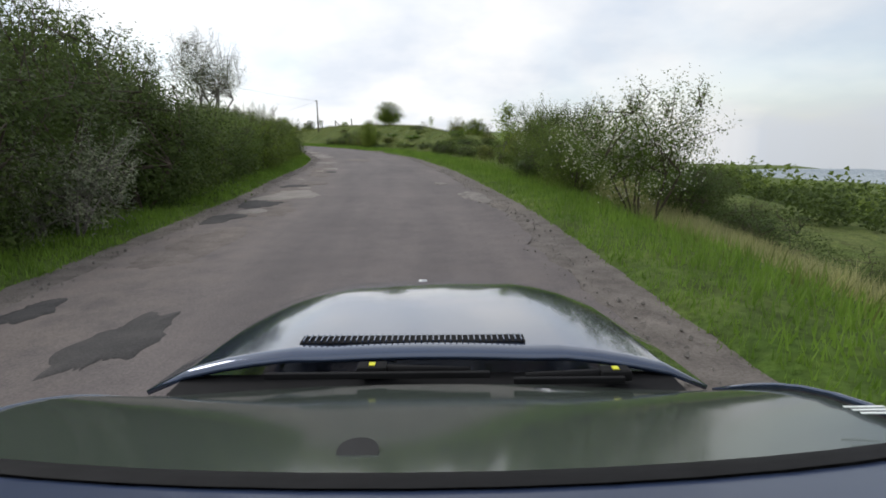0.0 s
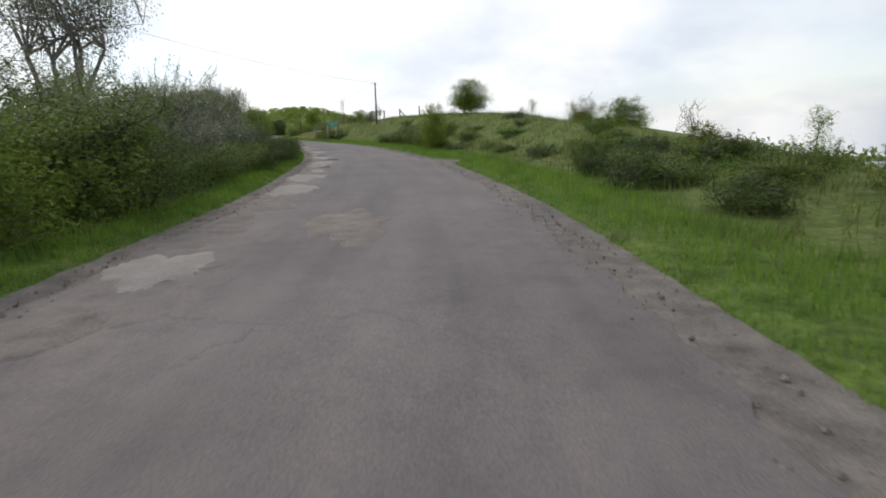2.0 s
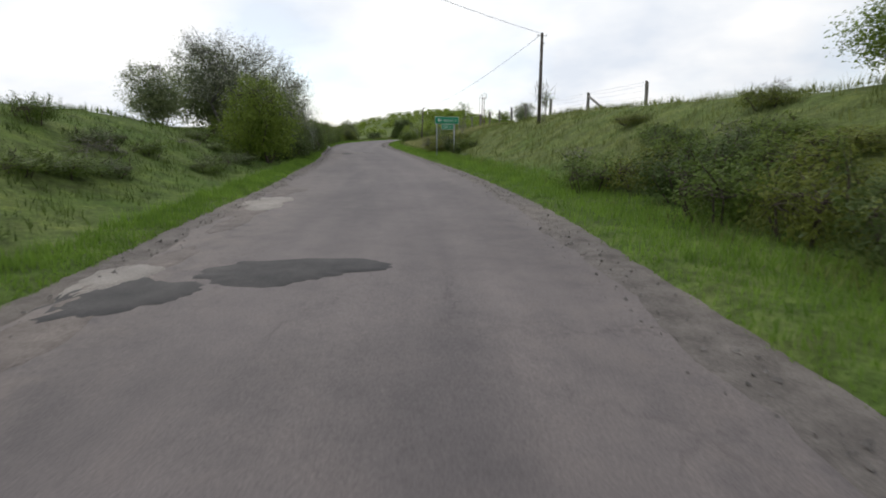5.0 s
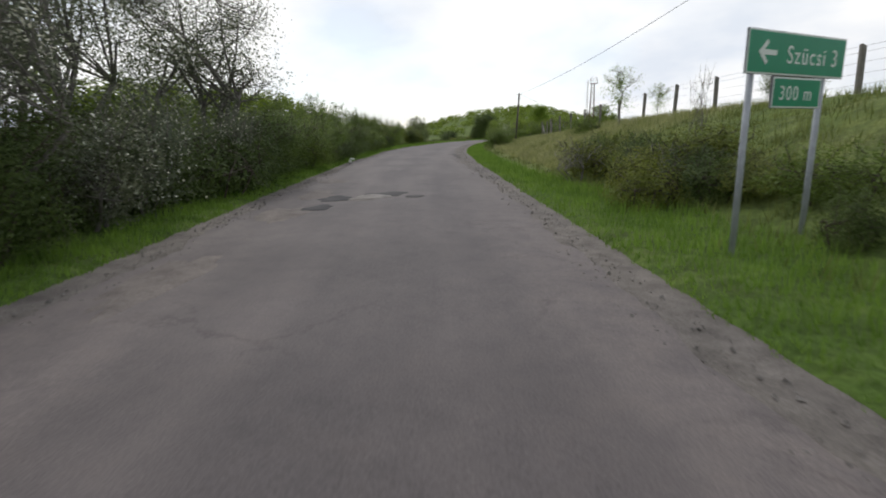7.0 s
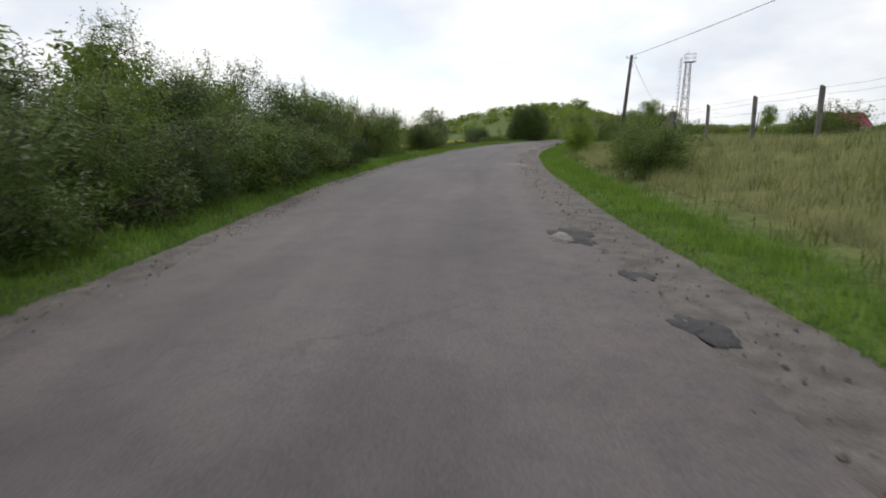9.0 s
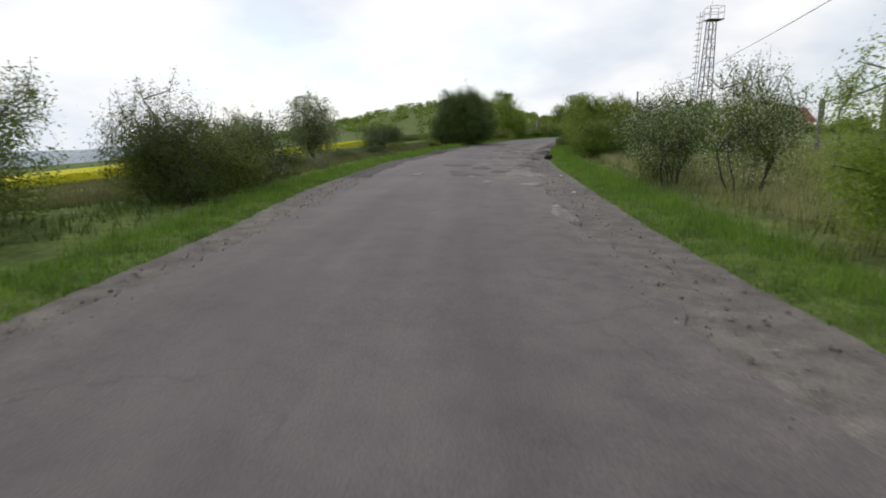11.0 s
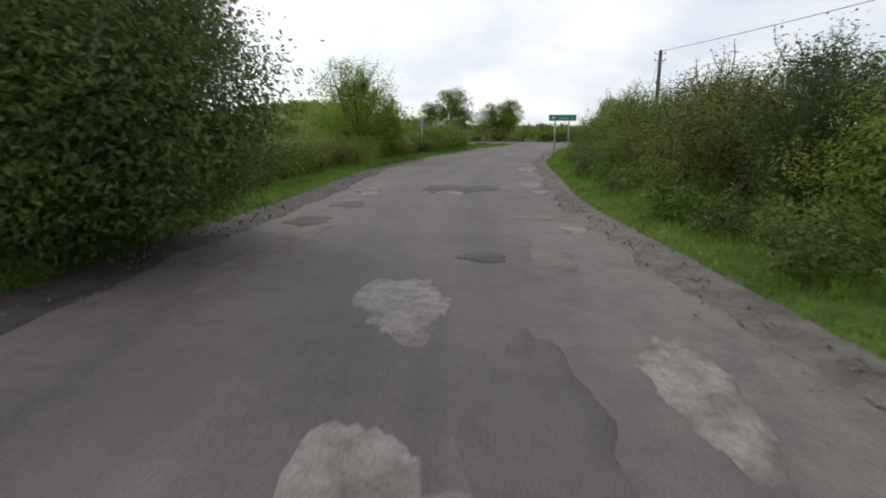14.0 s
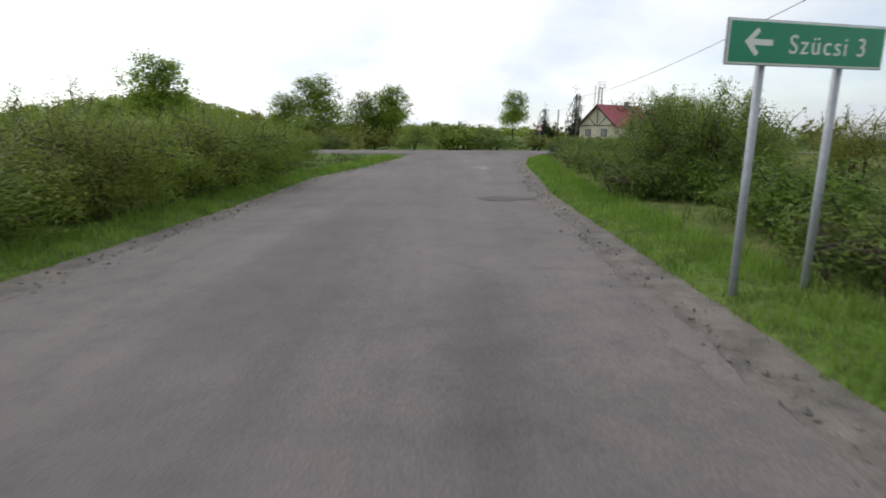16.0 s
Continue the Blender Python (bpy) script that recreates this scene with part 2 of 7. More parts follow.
M_ASPHALT = asphalt_surface()
M_GROUND = soil_and_grass("grass and soil")
M_GRAVEL = rough_stuff("roadside gravel", (0.115, 0.102, 0.093), (0.23, 0.207, 0.189), 3.0, 45.0, 0.9, 0.02)
M_STONE = rough_stuff("broken stone", (0.11, 0.102, 0.096), (0.30, 0.28, 0.26), 6.0, 40.0, 0.7, 0.01)
M_TAR = rough_stuff("dark repair asphalt", (0.052, 0.051, 0.053), (0.092, 0.088, 0.088), 2.0, 60.0, 0.4, 0.006)
def worn_surface():
    """Pale worn asphalt, broken through by darker bits and grit."""
    m, nt, bsdf, link = material("pale worn asphalt")
    where = place_vec(nt)
    a, b, c = noise_node(nt, 3.2, 8, 0.7, where), noise_node(nt, 45.0, 3, 0.7, where), noise_node(nt, 0.8, 3, 0.5, where)
    tone = ramp_node(nt, a.outputs["Fac"], ((0.36, (0.155, 0.141, 0.133)), (0.5, (0.24, 0.222, 0.208)), (0.72, (0.34, 0.318, 0.298))))
    grit = ramp_node(nt, b.outputs["Fac"], ((0.3, (0.7, 0.7, 0.7)), (0.7, (1.2, 1.2, 1.2))))
    wide = ramp_node(nt, c.outputs["Fac"], ((0.3, (0.82, 0.8, 0.78)), (0.7, (1.1, 1.1, 1.1))))
    # broken into a net of small cracked pieces
    net = nt.nodes.new("ShaderNodeTexVoronoi")
    net.feature = "DISTANCE_TO_EDGE"
    net.inputs["Scale"].default_value = 6.5
    bent = nt.nodes.new("ShaderNodeVectorMath")
    bent.operation = "MULTIPLY_ADD"
    link(noise_node(nt, 7.0, 4, 0.6, where).outputs["Color"], bent.inputs[0])
    bent.inputs[1].default_value = (0.09, 0.09, 0.09)
    link(where, bent.inputs[2])
    link(bent.outputs[0], net.inputs["Vector"])
    crack = ramp_node(nt, net.outputs["Distance"], ((0.0, (0.5, 0.48, 0.47)), (0.06, (0.98, 0.98, 0.98)), (1.0, (1.05, 1.05, 1.05))))
    col = mix_node(nt, "MULTIPLY", 1.0, mix_node(nt, "MULTIPLY", 1.0, tone.outputs[0], grit.outputs[0]), wide.outputs[0])
    col = mix_node(nt, "MULTIPLY", 0.35, col, crack.outputs[0])
    link(col, bsdf.inputs["Base Color"])
    bsdf.inputs["Roughness"].default_value = 0.9
    bsdf.inputs["Specular IOR Level"].default_value = 0.25
    bump(nt, bsdf, b.outputs["Fac"], 0.6, 0.01)
    return m


M_WORN = worn_surface()
M_CRUMBLE = rough_stuff("crumbling brown asphalt", (0.145, 0.125, 0.116), (0.235, 0.207, 0.19), 2.6, 36.0, 0.8, 0.014)
M_PALE = rough_stuff("pale grey beige repair", (0.235, 0.216, 0.2), (0.33, 0.306, 0.285), 2.2, 40.0, 0.6, 0.01)
M_OLDTAR = rough_stuff("faded dark repair", (0.084, 0.077, 0.075), (0.13, 0.119, 0.115), 2.0, 60.0, 0.4, 0.006)
M_MILLINGS = rough_stuff("dark asphalt millings", (0.066, 0.059, 0.055), (0.145, 0.131, 0.121), 4.0, 45.0, 0.9, 0.02)
M_BARK = rough_stuff("grey brown bark", (0.05, 0.04, 0.032), (0.14, 0.115, 0.095), 7.0, 50.0, 0.8, 0.01)
M_TWIG = rough_stuff("grey twig bark", (0.10, 0.092, 0.085), (0.24, 0.225, 0.21), 9.0, 60.0, 0.5, 0.005)
L_GREEN = leafy("hedge leaves", (0.072, 0.112, 0.026), (0.126, 0.182, 0.042), (0.198, 0.268, 0.07), 0.42)
L_FRESHHEDGE = leafy("fresh hedge leaves", (0.105, 0.155, 0.027), (0.18, 0.25, 0.045), (0.27, 0.35, 0.078), 0.46)
L_DARK = leafy("dark thicket leaves", (0.043, 0.067, 0.022), (0.076, 0.113, 0.034), (0.13, 0.176, 0.056), 0.4)
L_LIGHT = leafy("young leaves", (0.13, 0.2, 0.032), (0.225, 0.32, 0.056), (0.33, 0.44, 0.105), 0.58)
L_FRESH = leafy("fresh bramble leaves", (0.05, 0.1, 0.013), (0.1, 0.183, 0.023), (0.17, 0.265, 0.044), 0.35)
L_SILVER = leafy("silver grey leaves", (0.062, 0.076, 0.046), (0.13, 0.15, 0.102), (0.25, 0.27, 0.21), 0.4)
L_BROAD = leafy("full green leaves", (0.058, 0.092, 0.029), (0.102, 0.152, 0.046), (0.17, 0.226, 0.075), 0.4)
L_HAW = leafy("bright hawthorn leaves", (0.11, 0.165, 0.026), (0.195, 0.27, 0.043), (0.285, 0.37, 0.075), 0.5)
L_FIELD = leafy("grey green field tree leaves", (0.12, 0.157, 0.08), (0.205, 0.247, 0.135), (0.33, 0.37, 0.22), 0.47)
L_PLUME = leafy("silver green willow leaves", (0.13, 0.155, 0.11), (0.235, 0.265, 0.20), (0.36, 0.39, 0.32), 0.35)
L_OLIVE = leafy("olive brown leaves", (0.094, 0.113, 0.027), (0.166, 0.195, 0.044), (0.255, 0.285, 0.08), 0.43)
L_WHITE = leafy("white petals", (0.45, 0.46, 0.42), (0.66, 0.66, 0.62), (0.82, 0.82, 0.80), 0.3)
L_NEEDLE = leafy("spruce needles", (0.010, 0.022, 0.012), (0.02, 0.04, 0.02), (0.04, 0.07, 0.03), 0.1)
L_GRASS = leafy("verge grass", (0.104, 0.192, 0.032), (0.148, 0.254, 0.045), (0.205, 0.325, 0.068), 0.4, 0.55, 0.08)
L_BANK = leafy("bank grass", (0.1, 0.134, 0.042), (0.16, 0.198, 0.065), (0.245, 0.27, 0.108), 0.3, 0.55, 0.18)
# greener, darker copy of bank grass: the left bank's shade is in its colour
L_BANKSHADE = leafy("greener bank grass with shade in its colour", (0.05, 0.085, 0.019), (0.079, 0.122, 0.029), (0.125, 0.17, 0.05), 0.3, 0.55, 0.18)
L_SCRUB = leafy("dull field weeds", (0.105, 0.11, 0.052), (0.155, 0.158, 0.078), (0.225, 0.22, 0.118), 0.25, 0.55, 0.18)
L_STRAW = leafy("dry grass", (0.25, 0.26, 0.125), (0.38, 0.38, 0.2), (0.52, 0.50, 0.31), 0.25, 0.55, 0.12)
L_RAPE = leafy("rape blossom", (0.50, 0.47, 0.01), (0.70, 0.655, 0.015), (0.82, 0.78, 0.04), 0.25)
M_RAPE = rough_stuff("rape in bloom", (0.40, 0.385, 0.02), (0.70, 0.655, 0.02), 2.2, 11.0, 0.9, 0.1, 0.9, 0.08)
M_STEEL = plain("galvanised steel", (0.34, 0.36, 0.39), 0.6, 0.35)
M_SIGNGREEN = plain("green sign sheeting", (0.01, 0.245, 0.13), 0.4, 0.0, 0.06, 4.0)
M_SIGNWHITE = plain("white sign sheeting", (0.72, 0.76, 0.74), 0.45, 0.0, 0.05, 4.0)
M_SIGNRED = plain("red sign sheeting", (0.55, 0.03, 0.03), 0.45, 0.0, 0.08, 4.0)
M_SIGNBACK = plain("grey sign back", (0.22, 0.23, 0.25), 0.5, 0.5)
M_CONCRETE = rough_stuff("weathered concrete", (0.13, 0.125, 0.115), (0.27, 0.255, 0.235), 5.0, 60.0, 0.4, 0.01)
M_POLEWOOD = rough_stuff("weathered pole wood", (0.07, 0.06, 0.052), (0.17, 0.15, 0.135), 4.0, 60.0, 0.5, 0.006)
M_WIRE = plain("dark wire", (0.05, 0.05, 0.055), 0.5, 0.6)
M_RUST = plain("rusty painted steel", (0.14, 0.075, 0.055), 0.75, 0.3, 0.35, 3.0)
M_PORCELAIN = plain("porcelain", (0.65, 0.64, 0.6), 0.25)
M_RUBBER = plain("black rubber", (0.018, 0.018, 0.019), 0.8, 0.0, 0.3, 10.0)
M_ROOF = plain("red roof sheet", (0.26, 0.035, 0.05), 0.5, 0.1, 0.12, 2.0)
M_PLASTER = rough_stuff("pale plaster", (0.5, 0.46, 0.36), (0.64, 0.6, 0.48), 1.5, 20.0, 0.2, 0.01)
M_TIMBER = plain("dark timber", (0.05, 0.035, 0.028), 0.7)
M_PAPER = plain("crumpled white paper", (0.75, 0.75, 0.73), 0.7)
# pale blue-grey base: the haze over distant woods is put into the colour
M_HAZEHILLS = rough_stuff("far hills with haze in the colour", (0.33, 0.385, 0.43), (0.42, 0.475, 0.52), 0.02, 0.12, 0.6, 3.0, 1.0, 0.004)

# ---- the road line and the lie of the land ----
KNOTS = [(-0.01, 0.02), (-0.66, 12.0), (-2.19, 23.9), (-4.57, 35.65), (-8.01, 47.15), (-12.49, 58.28), (-17.71, 69.08),
         (-23.72, 79.46), (-30.05, 89.66), (-36.58, 99.72), (-43.42, 109.58), (-49.83, 119.73), (-55.52, 130.29),
         (-60.37, 141.26), (-64.37, 152.57), (-67.52, 164.15), (-69.77, 175.93), (-71.1, 187.86), (-71.16, 199.85)]


def road_samples():
    """Points of the road line every half metre: it runs on straight before its first and past its last knot."""
    k = [(-0.01 + 0.04 * i, 0.02 - 12.0 * i) for i in range(6, 0, -1)] + KNOTS
    k += [(-70.46 + 0.70 * i, 211.83 + 11.98 * i) for i in range(11)]
    k = np.array(k)
    u = np.arange(0, len(k) - 3, 1 / 24) + 1
    i = u.astype(int)
    s = (u - i)[:, None]
    p0, p1, p2, p3 = k[i - 1], k[i], k[i + 1], k[np.minimum(i + 2, len(k) - 1)]
    pts = 0.5 * (2 * p1 + (p2 - p0) * s + (2 * p0 - 5 * p1 + 4 * p2 - p3) * s**2 + (3 * p1 - p0 - 3 * p2 + p3) * s**3)
    return (u - 6) * 12.0, pts


LINE_S, LINE_P = road_samples()
LINE_T = np.gradient(LINE_P, axis=0)
LINE_T /= np.linalg.norm(LINE_T, axis=1)[:, None]


def spot(s, d):
    """World x, y at station s along the road and d metres to the right of its line (numbers or arrays)."""
    s, d = np.asarray(s, float), np.asarray(d, float)
    x, y = np.interp(s, LINE_S, LINE_P[:, 0]), np.interp(s, LINE_S, LINE_P[:, 1])
    tx, ty = np.interp(s, LINE_S, LINE_T[:, 0]), np.interp(s, LINE_S, LINE_T[:, 1])
    over = s - np.clip(s, LINE_S[0], LINE_S[-1])
    return x + ty * d + tx * over, y - tx * d + ty * over


def heading(s):
    """Degrees by which the road at s is turned to the left of +y."""
    return math.degrees(math.atan2(-np.interp(s, LINE_S, LINE_T[:, 0]), np.interp(s, LINE_S, LINE_T[:, 1])))


def curve_of(pairs):
    a = np.array(pairs)
    return lambda s: np.interp(s, a[:, 0], a[:, 1])


def wobble(s, seed, size=1.0):
    """A smooth uneven line along the road, within about one."""
    s = np.asarray(s, float) / size
    return (np.sin(s * 1.3 + seed) + np.sin(s * 2.9 + seed * 1.7) * 0.6 + np.sin(s * 6.1 + seed * 2.3) * 0.35) / 1.6


grass_left = curve_of([(-70, -4.1), (9, -4.2), (19, -4.4), (35, -3.9), (43, -4.0), (57, -3.75), (66, -3.65), (74, -3.9), (97, -3.85),
                       (104, -4.2), (118, -4.0), (125, -3.5), (134, -3.65), (144, -3.6), (157, -3.4), (163, -3.8), (172, -4.0),
                       (176, -3.75), (187, -3.8), (193, -4.2), (201, -3.8), (206, -4.1), (212, -4.5), (222, -4.3), (236, -4.1), (243, -3.1), (250, -2.3), (254, -2.2), (255.5, -30), (400, -30)])
grass_right = curve_of([(-70, 2.0), (5, 2.0), (10, 2.1), (35, 2.3), (46.5, 2.3), (48.2, 2.95), (49.0, 3.35), (49.9, 2.95), (51, 2.35), (53, 2.3), (62, 2.35), (79, 2.6),
                        (96, 2.1), (108, 2.1), (124, 2.7), (141, 2.9), (157, 2.85), (165, 3.05), (173, 2.9), (183, 3.0), (192, 2.9),
                        (200, 2.55), (207, 2.65), (216, 2.3), (224, 2.35), (232, 2.6), (244, 3.8), (250, 4.8), (254, 6.0), (255.5, 30), (400, 30)])
tar_left = curve_of([(-70, 0.25), (60, 0.35), (150, 0.3), (165, 0.75), (205, 0.75), (222, 0.35), (400, 0.3)])
tar_right = curve_of([(-70, 0.35), (30, 0.5), (75, 0.48), (90, 0.35), (106, 0.4), (120, 0.75), (170, 0.95), (195, 0.5), (215, 0.4), (400, 0.3)])
bank_left = curve_of([(-70, 0.4), (0, 0.5), (20, 0.6), (40, 1.3), (55, 1.9), (65, 2.2), (85, 2.2), (95, 1.4), (110, 1.5), (125, 2.0),
                      (137, 2.0), (150, 1.1), (163, 0.2), (200, 0.15), (230, 0.3), (250, 0.0), (400, 0.0)])
bank_right = curve_of([(-70, -1.5), (0, -1.5), (8, -1.35), (12, -1.05), (18, -0.3), (23, 0.1), (35, 0.4), (42, 0.8), (50, 1.5), (60, 2.1), (70, 2.5), (80, 2.75), (95, 2.8),
                       (104, 2.35), (115, 2.05), (125, 1.75), (135, 1.25), (141, 1.0), (155, 0.9), (170, 0.4), (190, 0.3), (245, 0.1), (400, 0.0)])
valley = curve_of([(-70, 7.5), (10, 6.8), (22, 5.5), (35, 4.8), (50, 4.4), (65, 4.6), (80, 4.8), (100, 4.4), (130, 3.0), (155, 0.6), (400, 0.0)])


slope_in = curve_of([(-70, 0.7), (12, 0.7), (24, 1.6), (400, 1.6)])
slope_out = curve_of([(-70, 6.5), (12, 6.5), (26, 9.5), (400, 9.5)])
crest_in = curve_of([(-70, 4.0), (14, 4.4), (24, 6.0), (55, 7.5), (74, 11.5), (84, 13.5), (400, 13.5)])
crest_out = curve_of([(-70, 13), (12, 13), (24, 16), (30, 18), (55, 21), (74, 30), (84, 34), (130, 36), (160, 50), (400, 50)])


def smooth(a, lo, hi):
    t = np.clip((a - lo) / (hi - lo), 0, 1)
    return t * t * (3 - 2 * t)


def plain_drop(x, y):
    """How far the wide plain lies below the road, to the right of the start."""
    u = np.minimum(0.996 * (x - 10) + 0.087 * (y - 20), 0.97 * (x + 71) - 0.242 * (y - 202))
    return np.maximum(140.0 * smooth(x - 0.1 * (y - 40), 12, 800), 500.0 * (1 - np.exp(-1.7 * np.logaddexp(0, u / 10) / 500.0)) * smooth(u, -20, 20))


def field_drop(x, y):
    """The fields left of the last bends fall away from the road."""
    u = -(x + 62) - 0.36 * (y - 147)
    return 400.0 * (1 - np.exp(-0.534 * np.logaddexp(0, u / 6) / 400.0)) * smooth(y, 110, 150)


def far_land(x, y):
    """The wide country: a wooded rise ahead, lower ground to the right of the start, rolling beyond."""
    z = 27.5 * np.exp(-(((x + 294) / 96) ** 2 + ((y - 663) / 150) ** 2)) + 11.0 * np.exp(-(((x + 428) / 90) ** 2 + ((y - 623) / 150) ** 2))
    r = np.hypot(x + 50, y - 120)
    z -= plain_drop(x, y) + field_drop(x, y)
    z += smooth(r, 500, 1700) * (4 + 4 * np.sin(x * 0.0031 + 1) * np.cos(y * 0.0027))
    return z


def land(s, d):
    """Height of the ground at station s, offset d."""
    s, d = np.asarray(s, float), np.asarray(d, float)
    gl, gr = grass_left(s), grass_right(s)
    out_l, out_r = gl - d, d - gr
    lip = smooth(np.maximum(out_l, out_r), 0.0, 0.3) * 0.14 - 0.1
    left = bank_left(s) * smooth(out_l, 1.2, 7.5) * (1 - 0.3 * smooth(out_l, 20, 50))
    right = bank_right(s) * smooth(out_r, slope_in(s), slope_out(s)) - valley(s) * smooth(out_r, crest_in(s), crest_out(s))
    x, y = spot(s, d)
    lumps = 0.055 * (0.25 * np.sin(x * 3.1 + 0.7 * np.sin(y * 1.3)) * np.sin(y * 2.7 + 1) + np.sin(x * 0.9 + y * 0.7) + np.sin(x * 0.43 - y * 1.1 + 2) + 0.4 * np.sin(x * 2.1 + 1.3) * np.sin(y * 1.9))
    lumps = lumps * smooth(np.maximum(out_l, out_r), 0.5, 4)
    away = smooth(np.abs(d), 26, 62)
    near = lip + np.where(out_l > 0, left, 0) + np.where(out_r > 0, right, 0) + lumps
    return near - field_drop(x, y) * smooth(-d, 4, 13) * (1 - away) + away * far_land(x, y)


def mesh_from(name, verts, faces, mat=None, smooth_faces=False):
    me = bpy.data.meshes.new(name)
    me.from_pydata(verts, [], faces)
    if mat:
        me.materials.append(mat)
    if smooth_faces:
        me.polygons.foreach_set("use_smooth", [True] * len(me.polygons))
    me.update()
    return me


def part(name, data, parent, label="", mat=None):
    """Links a mesh (or a bmesh) as one part of a thing."""
    if isinstance(data, bmesh.types.BMesh):
        me = bpy.data.meshes.new(name)
        data.to_mesh(me)
        data.free()
        data = me
    if mat and not data.materials:
        data.materials.append(mat)
    ob = new(name, data)
    ob.parent = parent
    return tagged(ob, label)


def grid_faces(rows_n, cols_n):
    return [(r * cols_n + c, r * cols_n + c + 1, (r + 1) * cols_n + c + 1, (r + 1) * cols_n + c)
            for r in range(rows_n - 1) for c in range(cols_n - 1)]


def build_ground():
    steps = [0.12, -0.12, -0.35, -0.7, -1.2, -1.8, -2.5, -3.3, -4.2, -5.2, -6.4, -7.8, -9.5, -11.5, -14, -18, -24, -32, -44, -60, -80, -105]
    far = [15, 30, 45, 60, 80, 100, 130, 190, 330, 560, 950, 1500, 2400]
    st = np.concatenate([[-2000, -800, -300, -150], np.arange(-70, 330.1, 0.8), np.arange(336, 520, 6.0), [560, 600, 900, 1400, 2400]])
    turn = np.interp(st, [-2000, -800, -300, -150, -70, 100, 330, 420, 600, 900, 1400, 2400], [179, 176, 172, 166, 160, 95, 20, 14, 9, 5, 2, 0])
    n, cols = len(st), 2 * (len(steps) + len(far))
    v = np.zeros((n, cols, 3))
    dry = np.zeros((n, cols))
    gl, gr = grass_left(st), grass_right(st)
    half = len(steps) + len(far)
    for i, step in enumerate(steps):
        for side, edge in ((-1, gl), (1, gr)):
            d = edge + step * (1 if side < 0 else -1)
            if abs(step) > 30:
                d = np.full(n, -side * step * 1.0)
            x, y = spot(st, d)
            c = half - 1 - i if side < 0 else half + i
            v[:, c, 0], v[:, c, 1], v[:, c, 2] = x, y, land(st, d)
            out = abs(step)
            base = 0.15 if out < 1.5 else (0.42 if side > 0 else 0.2)
            if side > 0:
                base = np.where(st < 104, 0.15 if out < 3 else 0.42, base)
                dry[:, c] = base + 0.45 * smooth(st, 108, 118) * (1 - smooth(st, 176, 186)) * (out > 2.2) + 0.4 * (1 - smooth(st, 8, 20)) * (out > 2.5)
            else:
                dry[:, c] = base + 0.3 * smooth(st, 160, 166) * (1 - smooth(st, 186, 192)) * (out > 1.5)
    for j, r in enumerate(far):
        for side in (-1, 1):
            c0 = 0 + len(far) if side < 0 else half + len(steps) - 1
            a = np.radians(turn)
            x = v[:, c0, 0] + side * np.sin(a) * r
            y = v[:, c0, 1] + np.cos(a) * r
            c = len(far) - 1 - j if side < 0 else half + len(steps) + j
            drop = valley(np.clip(st, -70, 400)) * (1 - smooth(r + 0.0, 200, 700)) if side > 0 else 0
            v[:, c, 0], v[:, c, 1], v[:, c, 2] = x, y, far_land(x, y) - drop
            dry[:, c] = 0.3
    me = mesh_from("ground", v.reshape(-1, 3).tolist(), grid_faces(n, cols), M_GROUND, True)
    layer = me.attributes.new("dry", "FLOAT", "POINT")
    layer.data.foreach_set("value", dry.ravel().astype(np.float32))
    tagged(new("ground", me), "green and dry grassland with low banks", "ground", kind="structure")


def strip(name, st, left, right, cols, z, mat):
    """A band along the road between two offsets, with its length and width as texture coordinates."""
    v, uv = [], []
    for s, a, b in zip(st, left, right):
        d = np.linspace(a, b, cols)
        x, y = spot(s, d)
        zz = z(s, d)
        v += list(zip(x.tolist(), y.tolist(), np.broadcast_to(zz, d.shape).tolist()))
        uv += [(s, q) for q in d.tolist()]
    me = mesh_from(name, v, grid_faces(len(st), cols), mat, True)
    lay = me.uv_layers.new(name="along")
    idx = np.empty(len(me.loops), np.int32)
    me.loops.foreach_get("vertex_index", idx)
    lay.data.foreach_set("uv", np.array(uv, np.float32)[idx].ravel())
    return me


pave_right = curve_of([(-70, 2.0), (5, 2.0), (10, 2.1), (35, 2.3), (53, 2.3), (62, 2.35), (79, 2.6), (96, 2.1), (108, 2.1), (124, 2.7), (141, 2.9), (157, 2.85), (165, 3.05), (173, 2.9), (183, 3.0), (192, 2.9),
                       (200, 2.55), (207, 2.65), (216, 2.3), (224, 2.35), (232, 2.6), (244, 3.8), (250, 4.8), (254, 6.0), (255.5, 30), (400, 30)])


def road_height(s, d):
    return 0.012 * np.sin(np.asarray(s) * 0.5) * np.cos(np.asarray(d) * 0.9) - 0.002 * np.abs(np.asarray(d) + 1)


